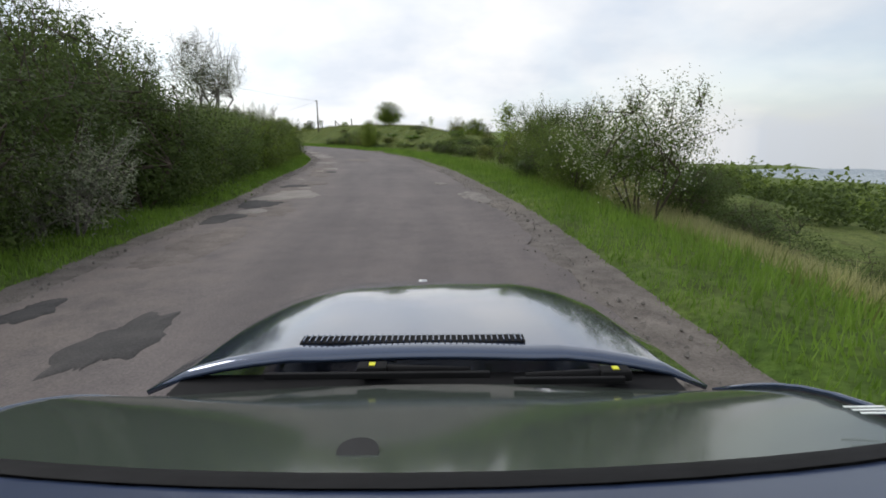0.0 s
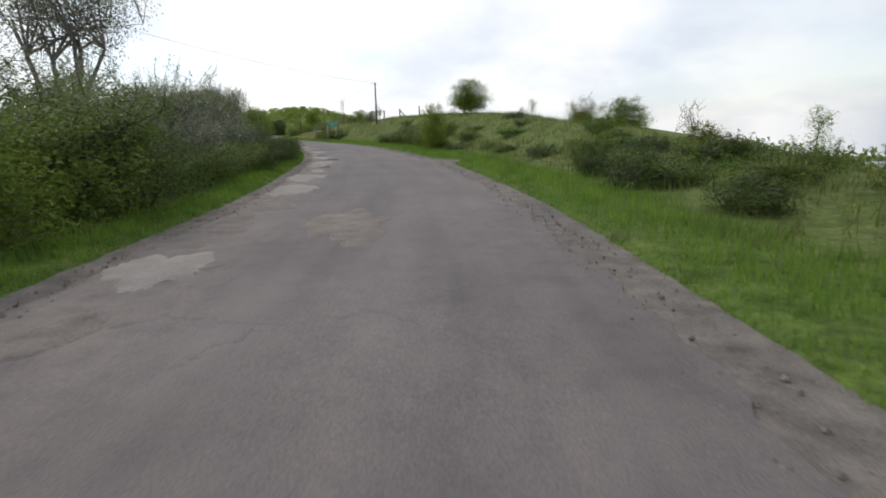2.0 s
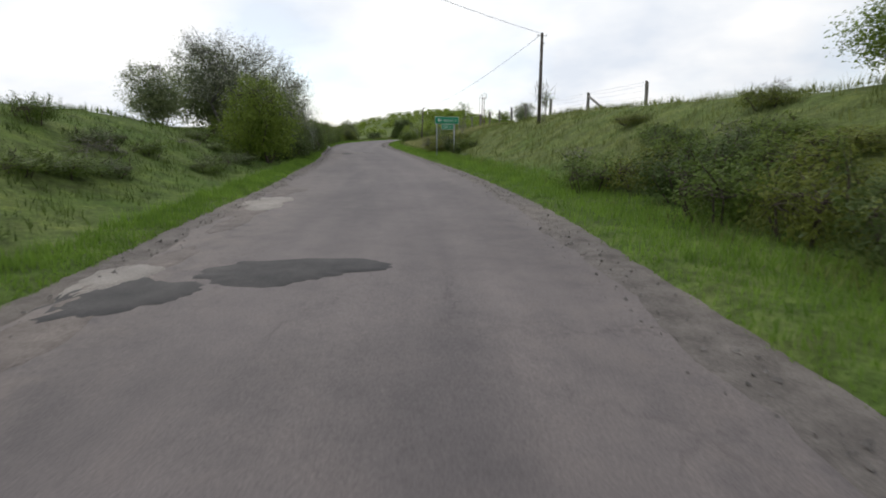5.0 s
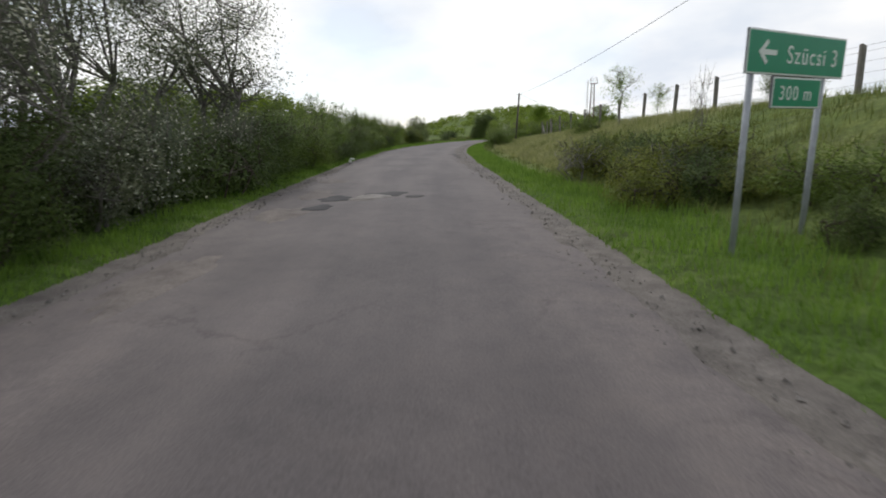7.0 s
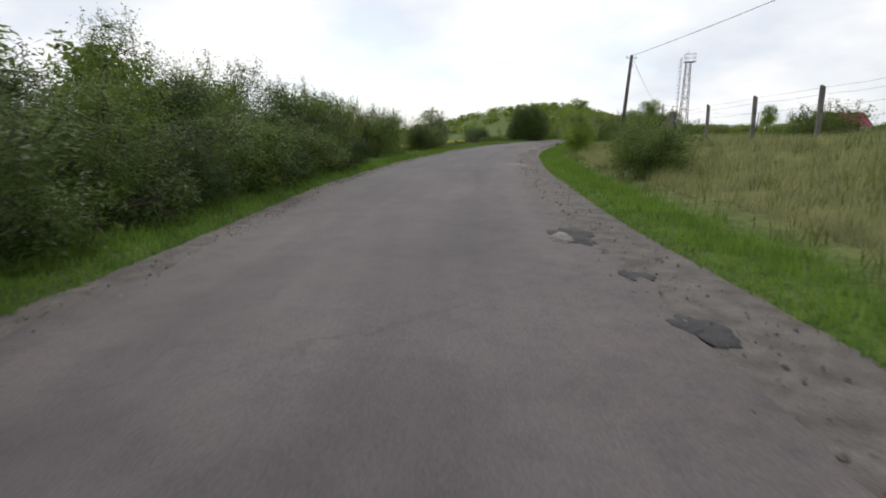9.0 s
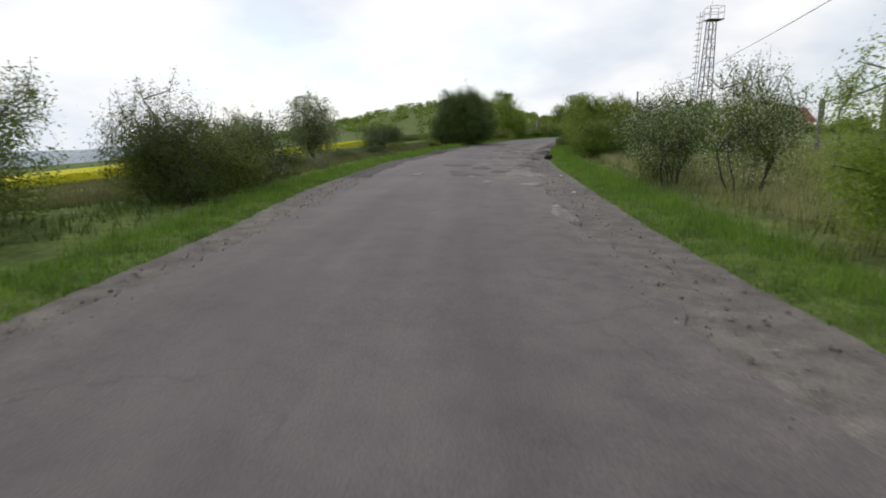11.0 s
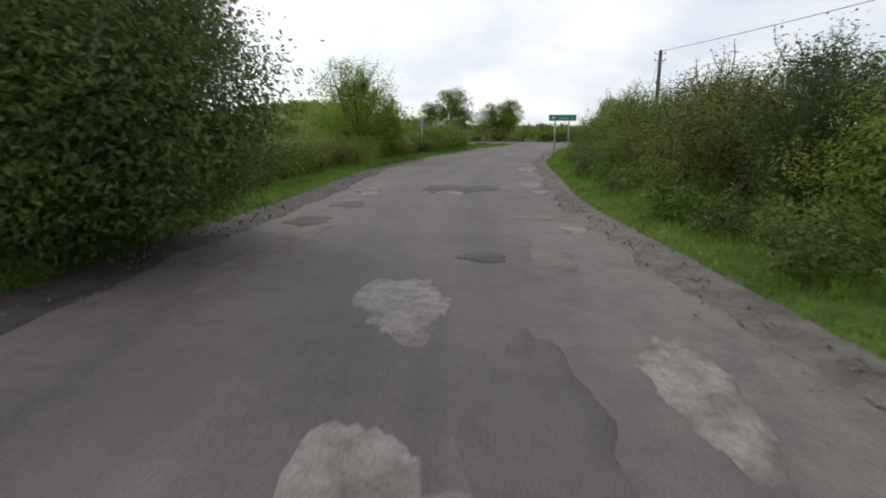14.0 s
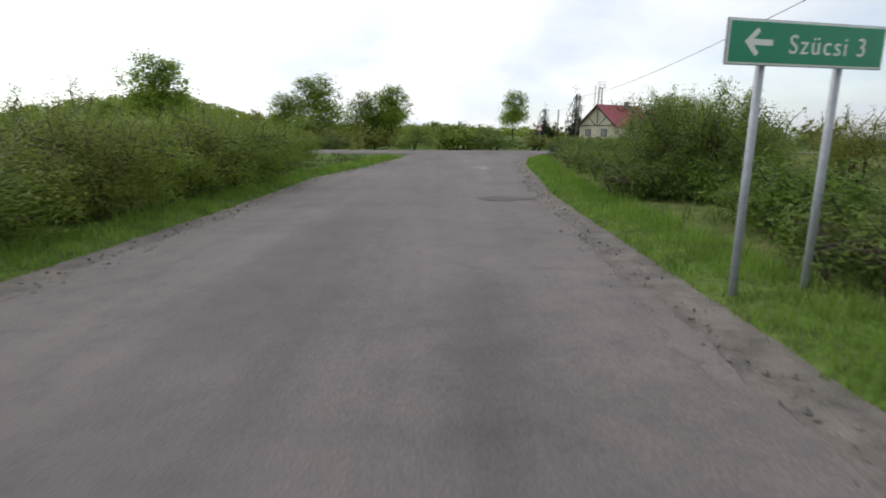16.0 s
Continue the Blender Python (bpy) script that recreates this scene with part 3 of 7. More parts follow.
def build_road():
    st = np.arange(-70, 262.1, 0.2)
    lo = np.maximum(grass_left(st), -14) + tar_left(st) + 0.10 * wobble(st, 1.0) + 0.03 * wobble(st, 4.0, 0.25) + 0.02 * wobble(st, 6.0, 0.09)
    hi = np.minimum(pave_right(st), 14) - tar_right(st) + 0.09 * wobble(st, 2.0) + 0.03 * wobble(st, 5.0, 0.25) + 0.02 * wobble(st, 8.0, 0.09)
    road = tagged(new("road", strip("road", st, lo, hi, 14, road_height, M_ASPHALT)), "worn grey asphalt country road with patched potholes", "road", kind="structure")
    for side in (-1, 1):
        if side < 0:
            a, b = np.maximum(grass_left(st), -15) - 0.5, lo + 0.25
        else:
            a, b = hi - 0.25, np.minimum(grass_right(st), 15) + 0.5
        drop = lambda s, d: road_height(s, d) - 0.016 - 0.012 * np.abs(np.sin(d * 7 + s * 2.1) * np.sin(s * 3.3))
        spans = [(-71, 263, M_GRAVEL, "crumbling grey-brown gravel edge beside the asphalt")]
        if side < 0:
            spans = [(-71, 165.05, *spans[0][2:]), (164.95, 214.05, M_MILLINGS, "dark loose asphalt millings beside the road"), (213.95, 263, *spans[0][2:])]
        for s0, s1, mat, label in spans:
            at = (st > s0) & (st < s1)
            tagged(new("shoulder", strip("shoulder", st[at], a[at], b[at], 7, drop, mat)), label, "shoulder", kind="structure")
    # the road that it meets
    x0, y0 = spot(258.5, 0)
    h = heading(258)
    v = []
    across = np.linspace(-90, 90, 121)
    for q in across:
        for w in np.linspace(-3.4, 3.4, 6):
            v.append((q, w + 0.10 * math.sin(q * 0.7) * (abs(w) > 3), 0.004 - 0.0012 * abs(w)))
    me = mesh_from("crossing_road", v, grid_faces(121, 6), M_ASPHALT, True)
    me.uv_layers.new(name="along")
    ob = tagged(new("crossing_road", me), "grey asphalt main road at the junction", "road", kind="structure")
    ob.matrix_world = pose(float(x0), float(y0), 0.012, 0, 0, h)
    return road


build_ground()
ROAD = build_road()


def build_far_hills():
    """A ring of low wooded hills on the horizon, its pale blue-grey colour standing in for haze."""
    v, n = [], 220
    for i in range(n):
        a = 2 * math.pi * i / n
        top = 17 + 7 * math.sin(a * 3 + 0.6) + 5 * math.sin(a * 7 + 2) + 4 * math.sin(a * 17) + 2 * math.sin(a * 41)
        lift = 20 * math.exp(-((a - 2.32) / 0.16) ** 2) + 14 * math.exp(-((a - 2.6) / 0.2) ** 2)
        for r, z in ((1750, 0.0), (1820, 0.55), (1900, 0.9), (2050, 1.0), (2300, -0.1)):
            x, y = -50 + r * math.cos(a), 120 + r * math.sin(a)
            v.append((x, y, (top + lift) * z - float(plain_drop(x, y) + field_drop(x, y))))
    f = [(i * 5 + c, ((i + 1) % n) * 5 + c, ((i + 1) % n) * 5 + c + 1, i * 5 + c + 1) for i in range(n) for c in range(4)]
    tagged(new("far_hills", mesh_from("far_hills", v, f, M_HAZEHILLS, True)), "low wooded hills on the horizon, haze in their colour", "hills", kind="structure")


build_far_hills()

# ---- plants ----
def tube(v, f, path, radii, sides=5):
    """Adds a tapered tube along a path to the lists v and f."""
    first = len(v)
    for i, (p, r) in enumerate(zip(path, radii)):
        ahead = Vector(path[min(i + 1, len(path) - 1)]) - Vector(path[max(i - 1, 0)])
        q = ahead.to_track_quat("Z", "Y")
        for k in range(sides):
            a = 2 * math.pi * k / sides
            v.append(tuple(Vector(p) + q @ Vector((r * math.cos(a), r * math.sin(a), 0))))
    for i in range(len(path) - 1):
        for k in range(sides):
            a, b = first + i * sides + k, first + i * sides + (k + 1) % sides
            f.append((a, b, b + sides, a + sides))
    f.append(tuple(first + (len(path) - 1) * sides + k for k in range(sides)))


def leaf_mesh(name, rng, centres, size, mat, slim=0.5, flat=0.35, outward=0.0):
    """Many small leaves, each a pointed blade, turned more or less to the outside of the crown."""
    n = len(centres)
    nrm = rng.normal(size=(n, 3))
    nrm[:, 2] = np.abs(nrm[:, 2]) + flat
    if outward:
        way = centres - centres.mean(0)
        nrm = nrm * 0.75 + outward * way / (np.linalg.norm(way, axis=1)[:, None] + 0.01)
    nrm /= np.linalg.norm(nrm, axis=1)[:, None]
    one = np.cross(nrm, rng.normal(size=(n, 3)))
    one /= np.linalg.norm(one, axis=1)[:, None]
    two = np.cross(nrm, one)
    ln = size * rng.uniform(0.65, 1.3, (n, 1))
    v = np.stack([centres - one * ln * 0.5 - two * ln * slim * 0.5, centres - one * ln * 0.35 + two * ln * slim * 0.5, centres + one * ln * 0.6], 1)
    me = bpy.data.meshes.new(name)
    me.vertices.add(3 * n)
    me.vertices.foreach_set("co", v.astype(np.float32).ravel())
    me.loops.add(3 * n)
    me.loops.foreach_set("vertex_index", np.arange(3 * n, dtype=np.int32))
    me.polygons.add(n)
    me.polygons.foreach_set("loop_start", np.arange(0, 3 * n, 3, dtype=np.int32))
    me.materials.append(mat)
    me.update(calc_edges=True)
    return me


def crown_points(rng, lobes, clumps, per, spread, shell=0.45):
    """Leaf places: clumps through a few rounded lobes, most of them near the outside. Returns the leaves and the clumps."""
    lobes = np.array(lobes, float)
    weight = lobes[:, 3] * lobes[:, 4] * lobes[:, 5]
    pick = rng.choice(len(lobes), clumps, p=weight / weight.sum())
    way = rng.normal(size=(clumps, 3))
    way /= np.linalg.norm(way, axis=1)[:, None]
    far = rng.uniform(0, 1, (clumps, 1)) ** shell * rng.uniform(0.86, 1.12, (clumps, 1))
    c = lobes[pick, :3] + way * far * lobes[pick, 3:]
    c = c[c[:, 2] > 0.08]
    p = np.repeat(c, per, 0) + np.clip(rng.normal(size=(len(c) * per, 3)), -1.7, 1.7) * spread * rng.uniform(0.5, 1.4, (len(c) * per, 1))
    return p[p[:, 2] > 0.03], c


def sprigs(rng, v, f, starts, anchors, length, lean, per, spread):
    """Shoots that stand out of the outline: a thin twig each, and leaf places along it."""
    out = []
    for a in starts:
        way = Vector((rng.normal() * lean + a[0] * 0.18, rng.normal() * lean + a[1] * 0.18, 1)).normalized()
        ln = length * rng.uniform(0.5, 1.3)
        b = Vector(a) + way * ln
        root = anchors[np.argmin(np.linalg.norm(anchors - np.array(a), axis=1))]
        tube(v, f, [tuple(root), tuple(a), tuple(Vector(a) + way * ln * 0.5 + Vector((rng.normal(), rng.normal(), 0)) * ln * 0.06), tuple(b)], (0.014, 0.012, 0.008, 0.003), 3)
        t = rng.uniform(0.15, 1, (per, 1))
        out.append(np.array(a) + t * np.array(way) * ln + np.clip(rng.normal(size=(per, 3)), -1.7, 1.7) * spread)
    return np.concatenate(out) if out else np.zeros((0, 3))


def plant(kind, seed, lobes, stems, trunk_h, trunk_r, clumps, per, leaf, spread, mat, bark=None, blossom=0, shoots=0, shoot_len=0.5, shell=0.45, slim=0.5, lean=0.35, blossom_size=0.06, shoot_leaves=0):
    """One plant at the origin: woody stems that fork into the crown, leaves, and blossom where it flowers."""
    rng = np.random.default_rng(seed)
    pts, cl = crown_points(rng, lobes, clumps, per, spread, shell)
    v, f = [], []
    height = max(b[2] + b[5] for b in lobes)
    ends = cl[rng.choice(len(cl), min(len(cl), stems * 7), replace=False)]
    for i in range(stems):
        a = rng.uniform(0, 6.28)
        foot = np.array([math.cos(a), math.sin(a), 0]) * (0.12 * stems**0.5 if stems > 1 else 0) - np.array([0, 0, 0.15])
        sway = 0.06 * height if stems > 1 else 0.015 * height
        fork = np.array([foot[0] * 1.8 + rng.normal() * sway, foot[1] * 1.8 + rng.normal() * sway, trunk_h * rng.uniform(0.8, 1.15)])
        r = trunk_r * rng.uniform(0.75, 1.1)
        tube(v, f, [(0.0, 0.0, -0.3), tuple(foot), tuple((foot + fork) / 2 + rng.normal(size=3) * 0.02 * height), tuple(fork)], (r, r * 1.25, r, r * 0.8), 6)
        for e in ends[i::stems]:
            mid = fork + (e - fork) * 0.5 + np.array([0, 0, 0.06 * height]) + rng.normal(size=3) * 0.04 * height
            tube(v, f, [tuple(fork), tuple(mid), tuple(e)], (r * 0.55, r * 0.32, r * 0.1), 4)
            for _ in range(2 if stems < 6 else 1):
                near = cl[np.argsort(np.linalg.norm(cl - e, axis=1))[rng.integers(1, 6)]]
                tube(v, f, [tuple(mid), tuple((mid + near) / 2 + rng.normal(size=3) * 0.03 * height), tuple(near)], (r * 0.25, r * 0.15, r * 0.05), 3)
    if shoots:
        high = cl[np.argsort(-(cl[:, 2] + 0.35 * np.hypot(cl[:, 0], cl[:, 1])))[:max(shoots * 2, 8)]]
        starts = high[rng.choice(len(high), min(shoots, len(high)), replace=False)]
        pts = np.concatenate([pts, sprigs(rng, v, f, starts, ends, shoot_len, lean, shoot_leaves or min(24, max(6, per)), spread * 0.32)])
    root = new(kind)
    part("stem", mesh_from("stem", v, f, bark or M_BARK), root)
    part("crown", leaf_mesh("crown", rng, pts, leaf, mat, slim, outward=0.9), root)
    if blossom:
        q = cl[rng.integers(0, len(cl), blossom)] + rng.normal(size=(blossom, 3)) * spread * 1.0
        q = q[q[:, 2] > 0.3]
        part("blossom", leaf_mesh("blossom", rng, q, blossom_size, L_WHITE, 0.9), root, "white blossom")
    root["height"] = float(np.percentile(pts[:, 2], 99))
    root["width"] = float(np.percentile(np.hypot(pts[:, 0], pts[:, 1]), 96) * 2)
    return root


def rounded(h, w, n, seed, low=0.0):
    """Lobes of an uneven rounded bush of height h and width w."""
    rng = np.random.default_rng(seed)
    out = [(0, 0, low + (h - low) * 0.46, w * 0.40, w * 0.40, (h - low) * 0.46)]
    if low == 0:
        out.append((0, 0, h * 0.2, w * 0.43, w * 0.43, h * 0.22))
    for i in range(n):
        a, r = rng.uniform(0, 6.28), w * rng.uniform(0.18, 0.34)
        k = rng.uniform(0.22, 0.34)
        out.append((math.cos(a) * r, math.sin(a) * r, low + (h - low) * rng.uniform(0.3, 0.74), w * k * 0.8, w * k * 0.8, (h - low) * k * 0.75))
    return out


PROTOS = {}


def proto(key):
    """The plants from which the others are copied, each made when it is first wanted."""
    if key in PROTOS:
        return PROTOS[key]
    if key.startswith("hedge"):
        i = int(key[5:])
        ob = plant("shrub", 10 + i, rounded(2.8, 3.2, 7, 30 + i), 5, 0.9, 0.04, 215, 66, 0.068, 0.165, L_GREEN, shoots=30, shoot_len=0.5, shell=0.32)
    elif key.startswith("dark"):
        i = int(key[4:])
        ob = plant("shrub", 40 + i, rounded(2.8, 3.2, 7, 60 + i), 5, 1.0, 0.04, 215, 66, 0.068, 0.165, L_DARK, shoots=22, shoot_len=0.45, shell=0.32)
    elif key.startswith("olive"):
        i = int(key[5:])
        ob = plant("shrub", 50 + i, rounded(3.0, 3.2, 7, 65 + i), 6, 1.0, 0.035, 215, 66, 0.066, 0.165, L_OLIVE, shoots=32, shoot_len=0.6, shell=0.32)
    elif key.startswith("fresh"):
        i = int(key[5:])
        ob = plant("shrub", 20 + i, rounded(2.8, 3.2, 7, 36 + i), 5, 0.9, 0.04, 215, 66, 0.068, 0.165, L_FRESHHEDGE, shoots=30, shoot_len=0.5, shell=0.32)
    elif key.startswith("mid"):
        i = int(key[3:])
        ob = plant("shrub", 25 + i, rounded(2.8, 3.2, 7, 38 + i), 3, 0.9, 0.04, 140, 52, 0.08, 0.19, (L_GREEN, L_DARK, L_FRESHHEDGE)[i], shoots=18, shoot_len=0.5)
    elif key.startswith("far"):
        i = int(key[3:])
        ob = plant("shrub", 56 + i, rounded(2.8, 3.2, 7, 57 + i), 3, 0.9, 0.05, 75, 16, 0.26, 0.22, (L_FRESHHEDGE, L_OLIVE)[i], shoots=8, shoot_len=0.5)
    elif key.startswith("bramble"):
        i = int(key[7:])
        ob = plant("bramble", 70 + i, rounded(0.9, 1.7, 6, 75 + i), 6, 0.3, 0.012, 90, 30, 0.07, 0.11, L_FRESH if i else L_GREEN, shoots=8, shoot_len=0.35)
    elif key.startswith("low"):
        i = int(key[3:])
        ob = plant("low_bush", 80 + i, rounded(1.2, 1.9, 6, 85 + i), 7, 0.5, 0.018, 105, 34, 0.07, 0.13, (L_DARK, L_GREEN, L_OLIVE)[i], shoots=10, shoot_len=0.35)
    elif key == "blossom":
        ob = plant("blossoming_shrub", 91, rounded(2.6, 3.0, 8, 92, 0.1), 6, 0.8, 0.028, 270, 36, 0.06, 0.17, L_GREEN, M_BARK, 4600, 26, 0.35, shell=0.4, lean=0.6, blossom_size=0.036)
    elif key == "whitebush":
        ob = plant("blossoming_shrub", 93, rounded(2.6, 3.0, 7, 94), 7, 0.8, 0.035, 170, 26, 0.09, 0.2, L_SILVER, M_TWIG, 800, 22, 0.6, blossom_size=0.055)
    elif key == "plume":
        ob = plant("silver_shrub", 96, rounded(2.3, 2.6, 6, 99), 6, 0.7, 0.03, 150, 26, 0.075, 0.17, L_PLUME, M_TWIG, 60, 95, 0.95, shell=0.4, slim=0.35, lean=0.5, shoot_leaves=46)
    elif key.startswith("silver"):
        i = int(key[6:])
        ob = plant("silver_tree", 95 + i, rounded(6.0, 5.0, 9, 97 + i, 1.5), 5, 2.0, 0.07, 560, 26, 0.07, 0.26, L_SILVER, M_TWIG, 2600, 80, 0.75, shell=0.55, blossom_size=0.06)
    elif key == "light":
        ob = plant("young_tree", 101, [(0, 0, 2.6, 1.9, 1.8, 2.0), (-1.2, 0.2, 1.8, 1.2, 1.2, 1.2), (1.0, -0.4, 1.7, 1.2, 1.2, 1.1), (0.3, 0.3, 3.7, 1.1, 1.1, 1.0), (0, 0, 1.0, 1.7, 1.7, 0.8)],
                   3, 1.2, 0.06, 480, 48, 0.088, 0.24, L_LIGHT, shoots=60, shoot_len=0.5)
    elif key == "big":
        ob = plant("broad_tree", 103, [(0, 0, 1.9, 2.3, 2.3, 1.7), (0.2, 0.2, 2.8, 1.7, 1.7, 1.4), (-1.4, 0.5, 1.6, 1.4, 1.4, 1.2), (1.5, -0.5, 1.5, 1.4, 1.4, 1.1), (0.6, 1.1, 2.5, 1.3, 1.3, 1.0),
                                         (-0.8, -1.0, 2.6, 1.1, 1.1, 1.0), (0, 0, 0.9, 2.2, 2.2, 0.85), (1.0, 1.0, 3.2, 0.8, 0.8, 0.7), (-0.2, 0.1, 3.6, 1.0, 1.0, 0.8)],
                   4, 1.3, 0.1, 1500, 115, 0.066, 0.2, L_BROAD, shoots=150, shoot_len=0.4, shell=0.35, lean=0.6)
    elif key == "hawthorn":
        ob = plant("hawthorn", 104, [(0, 0, 2.0, 2.0, 2.0, 1.6), (-1.3, 0.4, 1.6, 1.3, 1.3, 1.2), (1.3, -0.5, 1.7, 1.3, 1.3, 1.2), (0.5, 0.8, 2.8, 1.2, 1.2, 0.9), (-0.6, -0.8, 2.7, 1.1, 1.1, 0.9), (0, 0, 0.8, 1.5, 1.5, 0.7)],
                   5, 1.0, 0.07, 330, 100, 0.085, 0.17, L_HAW, shoots=60, shoot_len=0.45, lean=1.1, shell=0.3)
    elif key == "sapling":
        ob = plant("sapling", 105, [(0, 0, 2.0, 0.55, 0.55, 1.0), (0.2, 0.1, 1.2, 0.45, 0.4, 0.5)], 1, 1.5, 0.022, 70, 22, 0.06, 0.14, L_LIGHT, M_TWIG, shoots=18, shoot_len=0.4, lean=0.6)
    elif key == "slim":
        ob = plant("young_tree", 106, [(0, 0, 1.9, 0.45, 0.45, 1.0), (0.15, 0.1, 1.0, 0.4, 0.4, 0.6), (-0.1, 0, 2.6, 0.3, 0.3, 0.5)], 2, 0.9, 0.03, 130, 16, 0.09, 0.13, L_LIGHT, M_TWIG, shoots=24, shoot_len=0.35, lean=0.6)
    elif key == "round":
        ob = plant("round_tree", 107, [(0, 0, 1.7, 1.25, 1.25, 1.35), (0.5, 0.2, 1.2, 0.9, 0.9, 0.9), (-0.6, -0.2, 1.3, 0.9, 0.9, 0.9), (0, 0, 2.6, 0.8, 0.8, 0.7), (0, 0, 0.6, 1.0, 1.0, 0.5)],
                   4, 0.7, 0.045, 330, 62, 0.08, 0.18, L_FRESHHEDGE, shoots=36, shoot_len=0.35)
    elif key == "airy":
        ob = plant("field_tree", 109, [(0, 0, 2.0, 1.2, 1.2, 1.4), (0.5, 0, 1.3, 0.8, 0.8, 0.8), (-0.5, 0.3, 1.4, 0.8, 0.8, 0.9), (0, 0, 0.7, 0.6, 0.6, 0.5)], 3, 0.6, 0.03, 360, 44, 0.085, 0.18, L_FIELD, M_BARK, 120, 30, 0.3, shell=0.45)
    elif key == "poplar":
        ob = plant("poplar", 111, [(0, 0, 6.0, 1.9, 1.9, 3.2), (0.9, 0.2, 4.2, 1.5, 1.5, 1.6), (-1.1, 0, 4.6, 1.4, 1.4, 1.6), (0.3, 0, 8.4, 1.1, 1.1, 1.5)],
                   1, 3.6, 0.14, 190, 30, 0.26, 0.40, L_LIGHT, shoots=40, shoot_len=0.9, shell=0.55)
    elif key == "dead":
        ob = plant("bare_shrub", 113, rounded(2.4, 1.6, 4, 114, 0.5), 4, 0.9, 0.016, 70, 3, 0.04, 0.08, L_OLIVE, M_TWIG, shoots=26, shoot_len=0.5, lean=0.7)
    elif key == "spruce":
        ob = plant("spruce", 115, [(0, 0, 1.0 + 0.9 * i, 1.6 - 0.28 * i, 1.6 - 0.28 * i, 0.5) for i in range(6)], 1, 4.5, 0.1, 190, 14, 0.22, 0.2, L_NEEDLE)
    PROTOS[key] = [ob, 0]
    return PROTOS[key]


def put(key, s, d, h, w=0.0, label="", category="shrub", group="", turn=None, xy=None, z=None):
    """Sets a plant of kind key, h metres high and about w wide, on the ground at station s, offset d."""
    entry = proto(key)
    ob, used = entry
    entry[1] += 1
    x, y = xy or (float(q) for q in spot(s, d))
    zz = float(land(s, d)) if z is None else z
    kz = h / ob["height"]
    kw = w / ob["width"] if w else kz
    a = (s * 47.3 + d * 91.7) % 360 if turn is None else turn
    m = pose(x, y, zz - 0.03, 0, 0, a) @ Matrix.Diagonal((kw, kw, kz, 1))
    if used:
        k = ob.scale
        ob = copy_thing(ob, m @ Matrix.Diagonal((1 / k[0], 1 / k[1], 1 / k[2], 1)))
    else:
        ob.matrix_basis = m
    return tagged(ob, label, category, group)


def hedge(key, n, s0, s1, d0, d1, h0, h1, w, label, group, seed):
    """A run of n shrubs between two stations and offsets, of uneven height."""
    rng = np.random.default_rng(seed)
    for i in range(n):
        s = s0 + (s1 - s0) * (i + rng.uniform(0.1, 0.9)) / n
        k = key[i % len(key)]
        put(k, s, rng.uniform(d0, d1), rng.uniform(h0, h1), w * rng.uniform(0.85, 1.25), label, "shrub", group, rng.uniform(0, 360))


HEDGE_L = "dense green roadside shrub with a thorny dark inside"
DARK_L = "dark green thicket shrub on the roadside bank"
OLIVE_L = "olive green hedge shrub with bare brown stems"
BRAM_L = "low fresh green bramble at the hedge foot"
FLOWER_L = "white blossoming shrub with grey twigs in the grass"
LOW_L = "low dark green bush on the grassy bank"

# the hedge on the left of the start
hedge(("dark0", "dark1", "dark0"), 12, -14, 15, -6.4, -5.8, 2.4, 3.0, 3.2, DARK_L, "hedge along the first bend", 1)
hedge(("mid1", "mid0", "mid1"), 10, 6, 21, -10.0, -8.6, 3.7, 4.5, 3.6, DARK_L, "hedge along the first bend", 2)
hedge(("hedge0", "dark1", "hedge2", "fresh0"), 10, 14.5, 36.5, -6.4, -5.7, 1.9, 2.3, 2.8, HEDGE_L, "hedge along the first bend", 3)
hedge(("mid0", "mid0"), 9, 15, 46, -9.8, -8.4, 2.0, 2.5, 3.2, HEDGE_L, "hedge along the first bend", 4)
hedge(("hedge1", "dark0", "hedge2", "fresh0"), 10, 38, 57, -6.3, -5.4, 0.9, 1.35, 2.3, DARK_L, "hedge along the first bend", 5)
put("plume", 8.2, -5.3, 1.6, 2.2, "silver grey shrub with long arching shoots", group="silver shrubs")
put("plume", 46.3, -6.3, 1.9, 2.4, "silver grey shrub with long arching shoots", group="silver shrubs")
put("plume", 42.6, -6.6, 2.1, 2.6, "silver grey shrub with long arching shoots", group="silver shrubs")
put("plume", 49.0, -7.8, 2.8, 2.8, "silver grey shrub with long arching shoots", group="silver shrubs")
put("plume", 44.4, -8.0, 3.0, 3.0, "silver grey shrub with long arching shoots", group="silver shrubs")
put("plume", 37.6, -7.2, 2.9, 2.6, "silver grey shrub with long arching shoots", group="silver shrubs")
put("whitebush", 40.0, -8.4, 2.4, 2.8, "grey green blossoming shrub at the hedge edge", group="white shrubs")
put("whitebush", 45.0, -7.2, 2.2, 2.8, "grey green blossoming shrub at the hedge edge", group="white shrubs")
put("whitebush", 47.8, -6.9, 2.3, 2.4, "grey green blossoming shrub at the hedge edge", group="white shrubs")
hedge(("hedge2", "hedge1", "olive0", "hedge0"), 5, 48, 58, -9.4, -8.2, 1.9, 2.7, 2.8, HEDGE_L, "hedge along the first bend", 32)
put("silver0", 44.0, -10.8, 7.0, 5.2, "tall silvery tree with open grey branches", "tree", "silver trees")
put("silver1", 10.0, -10.5, 5.0, 4.0, "tall silvery tree with open grey branches", "tree", "silver trees")
hedge(("dark0", "low0", "dark1"), 10, 45, 62, -5.5, -4.95, 0.75, 1.1, 1.9, DARK_L, "hedge along the first bend", 44)
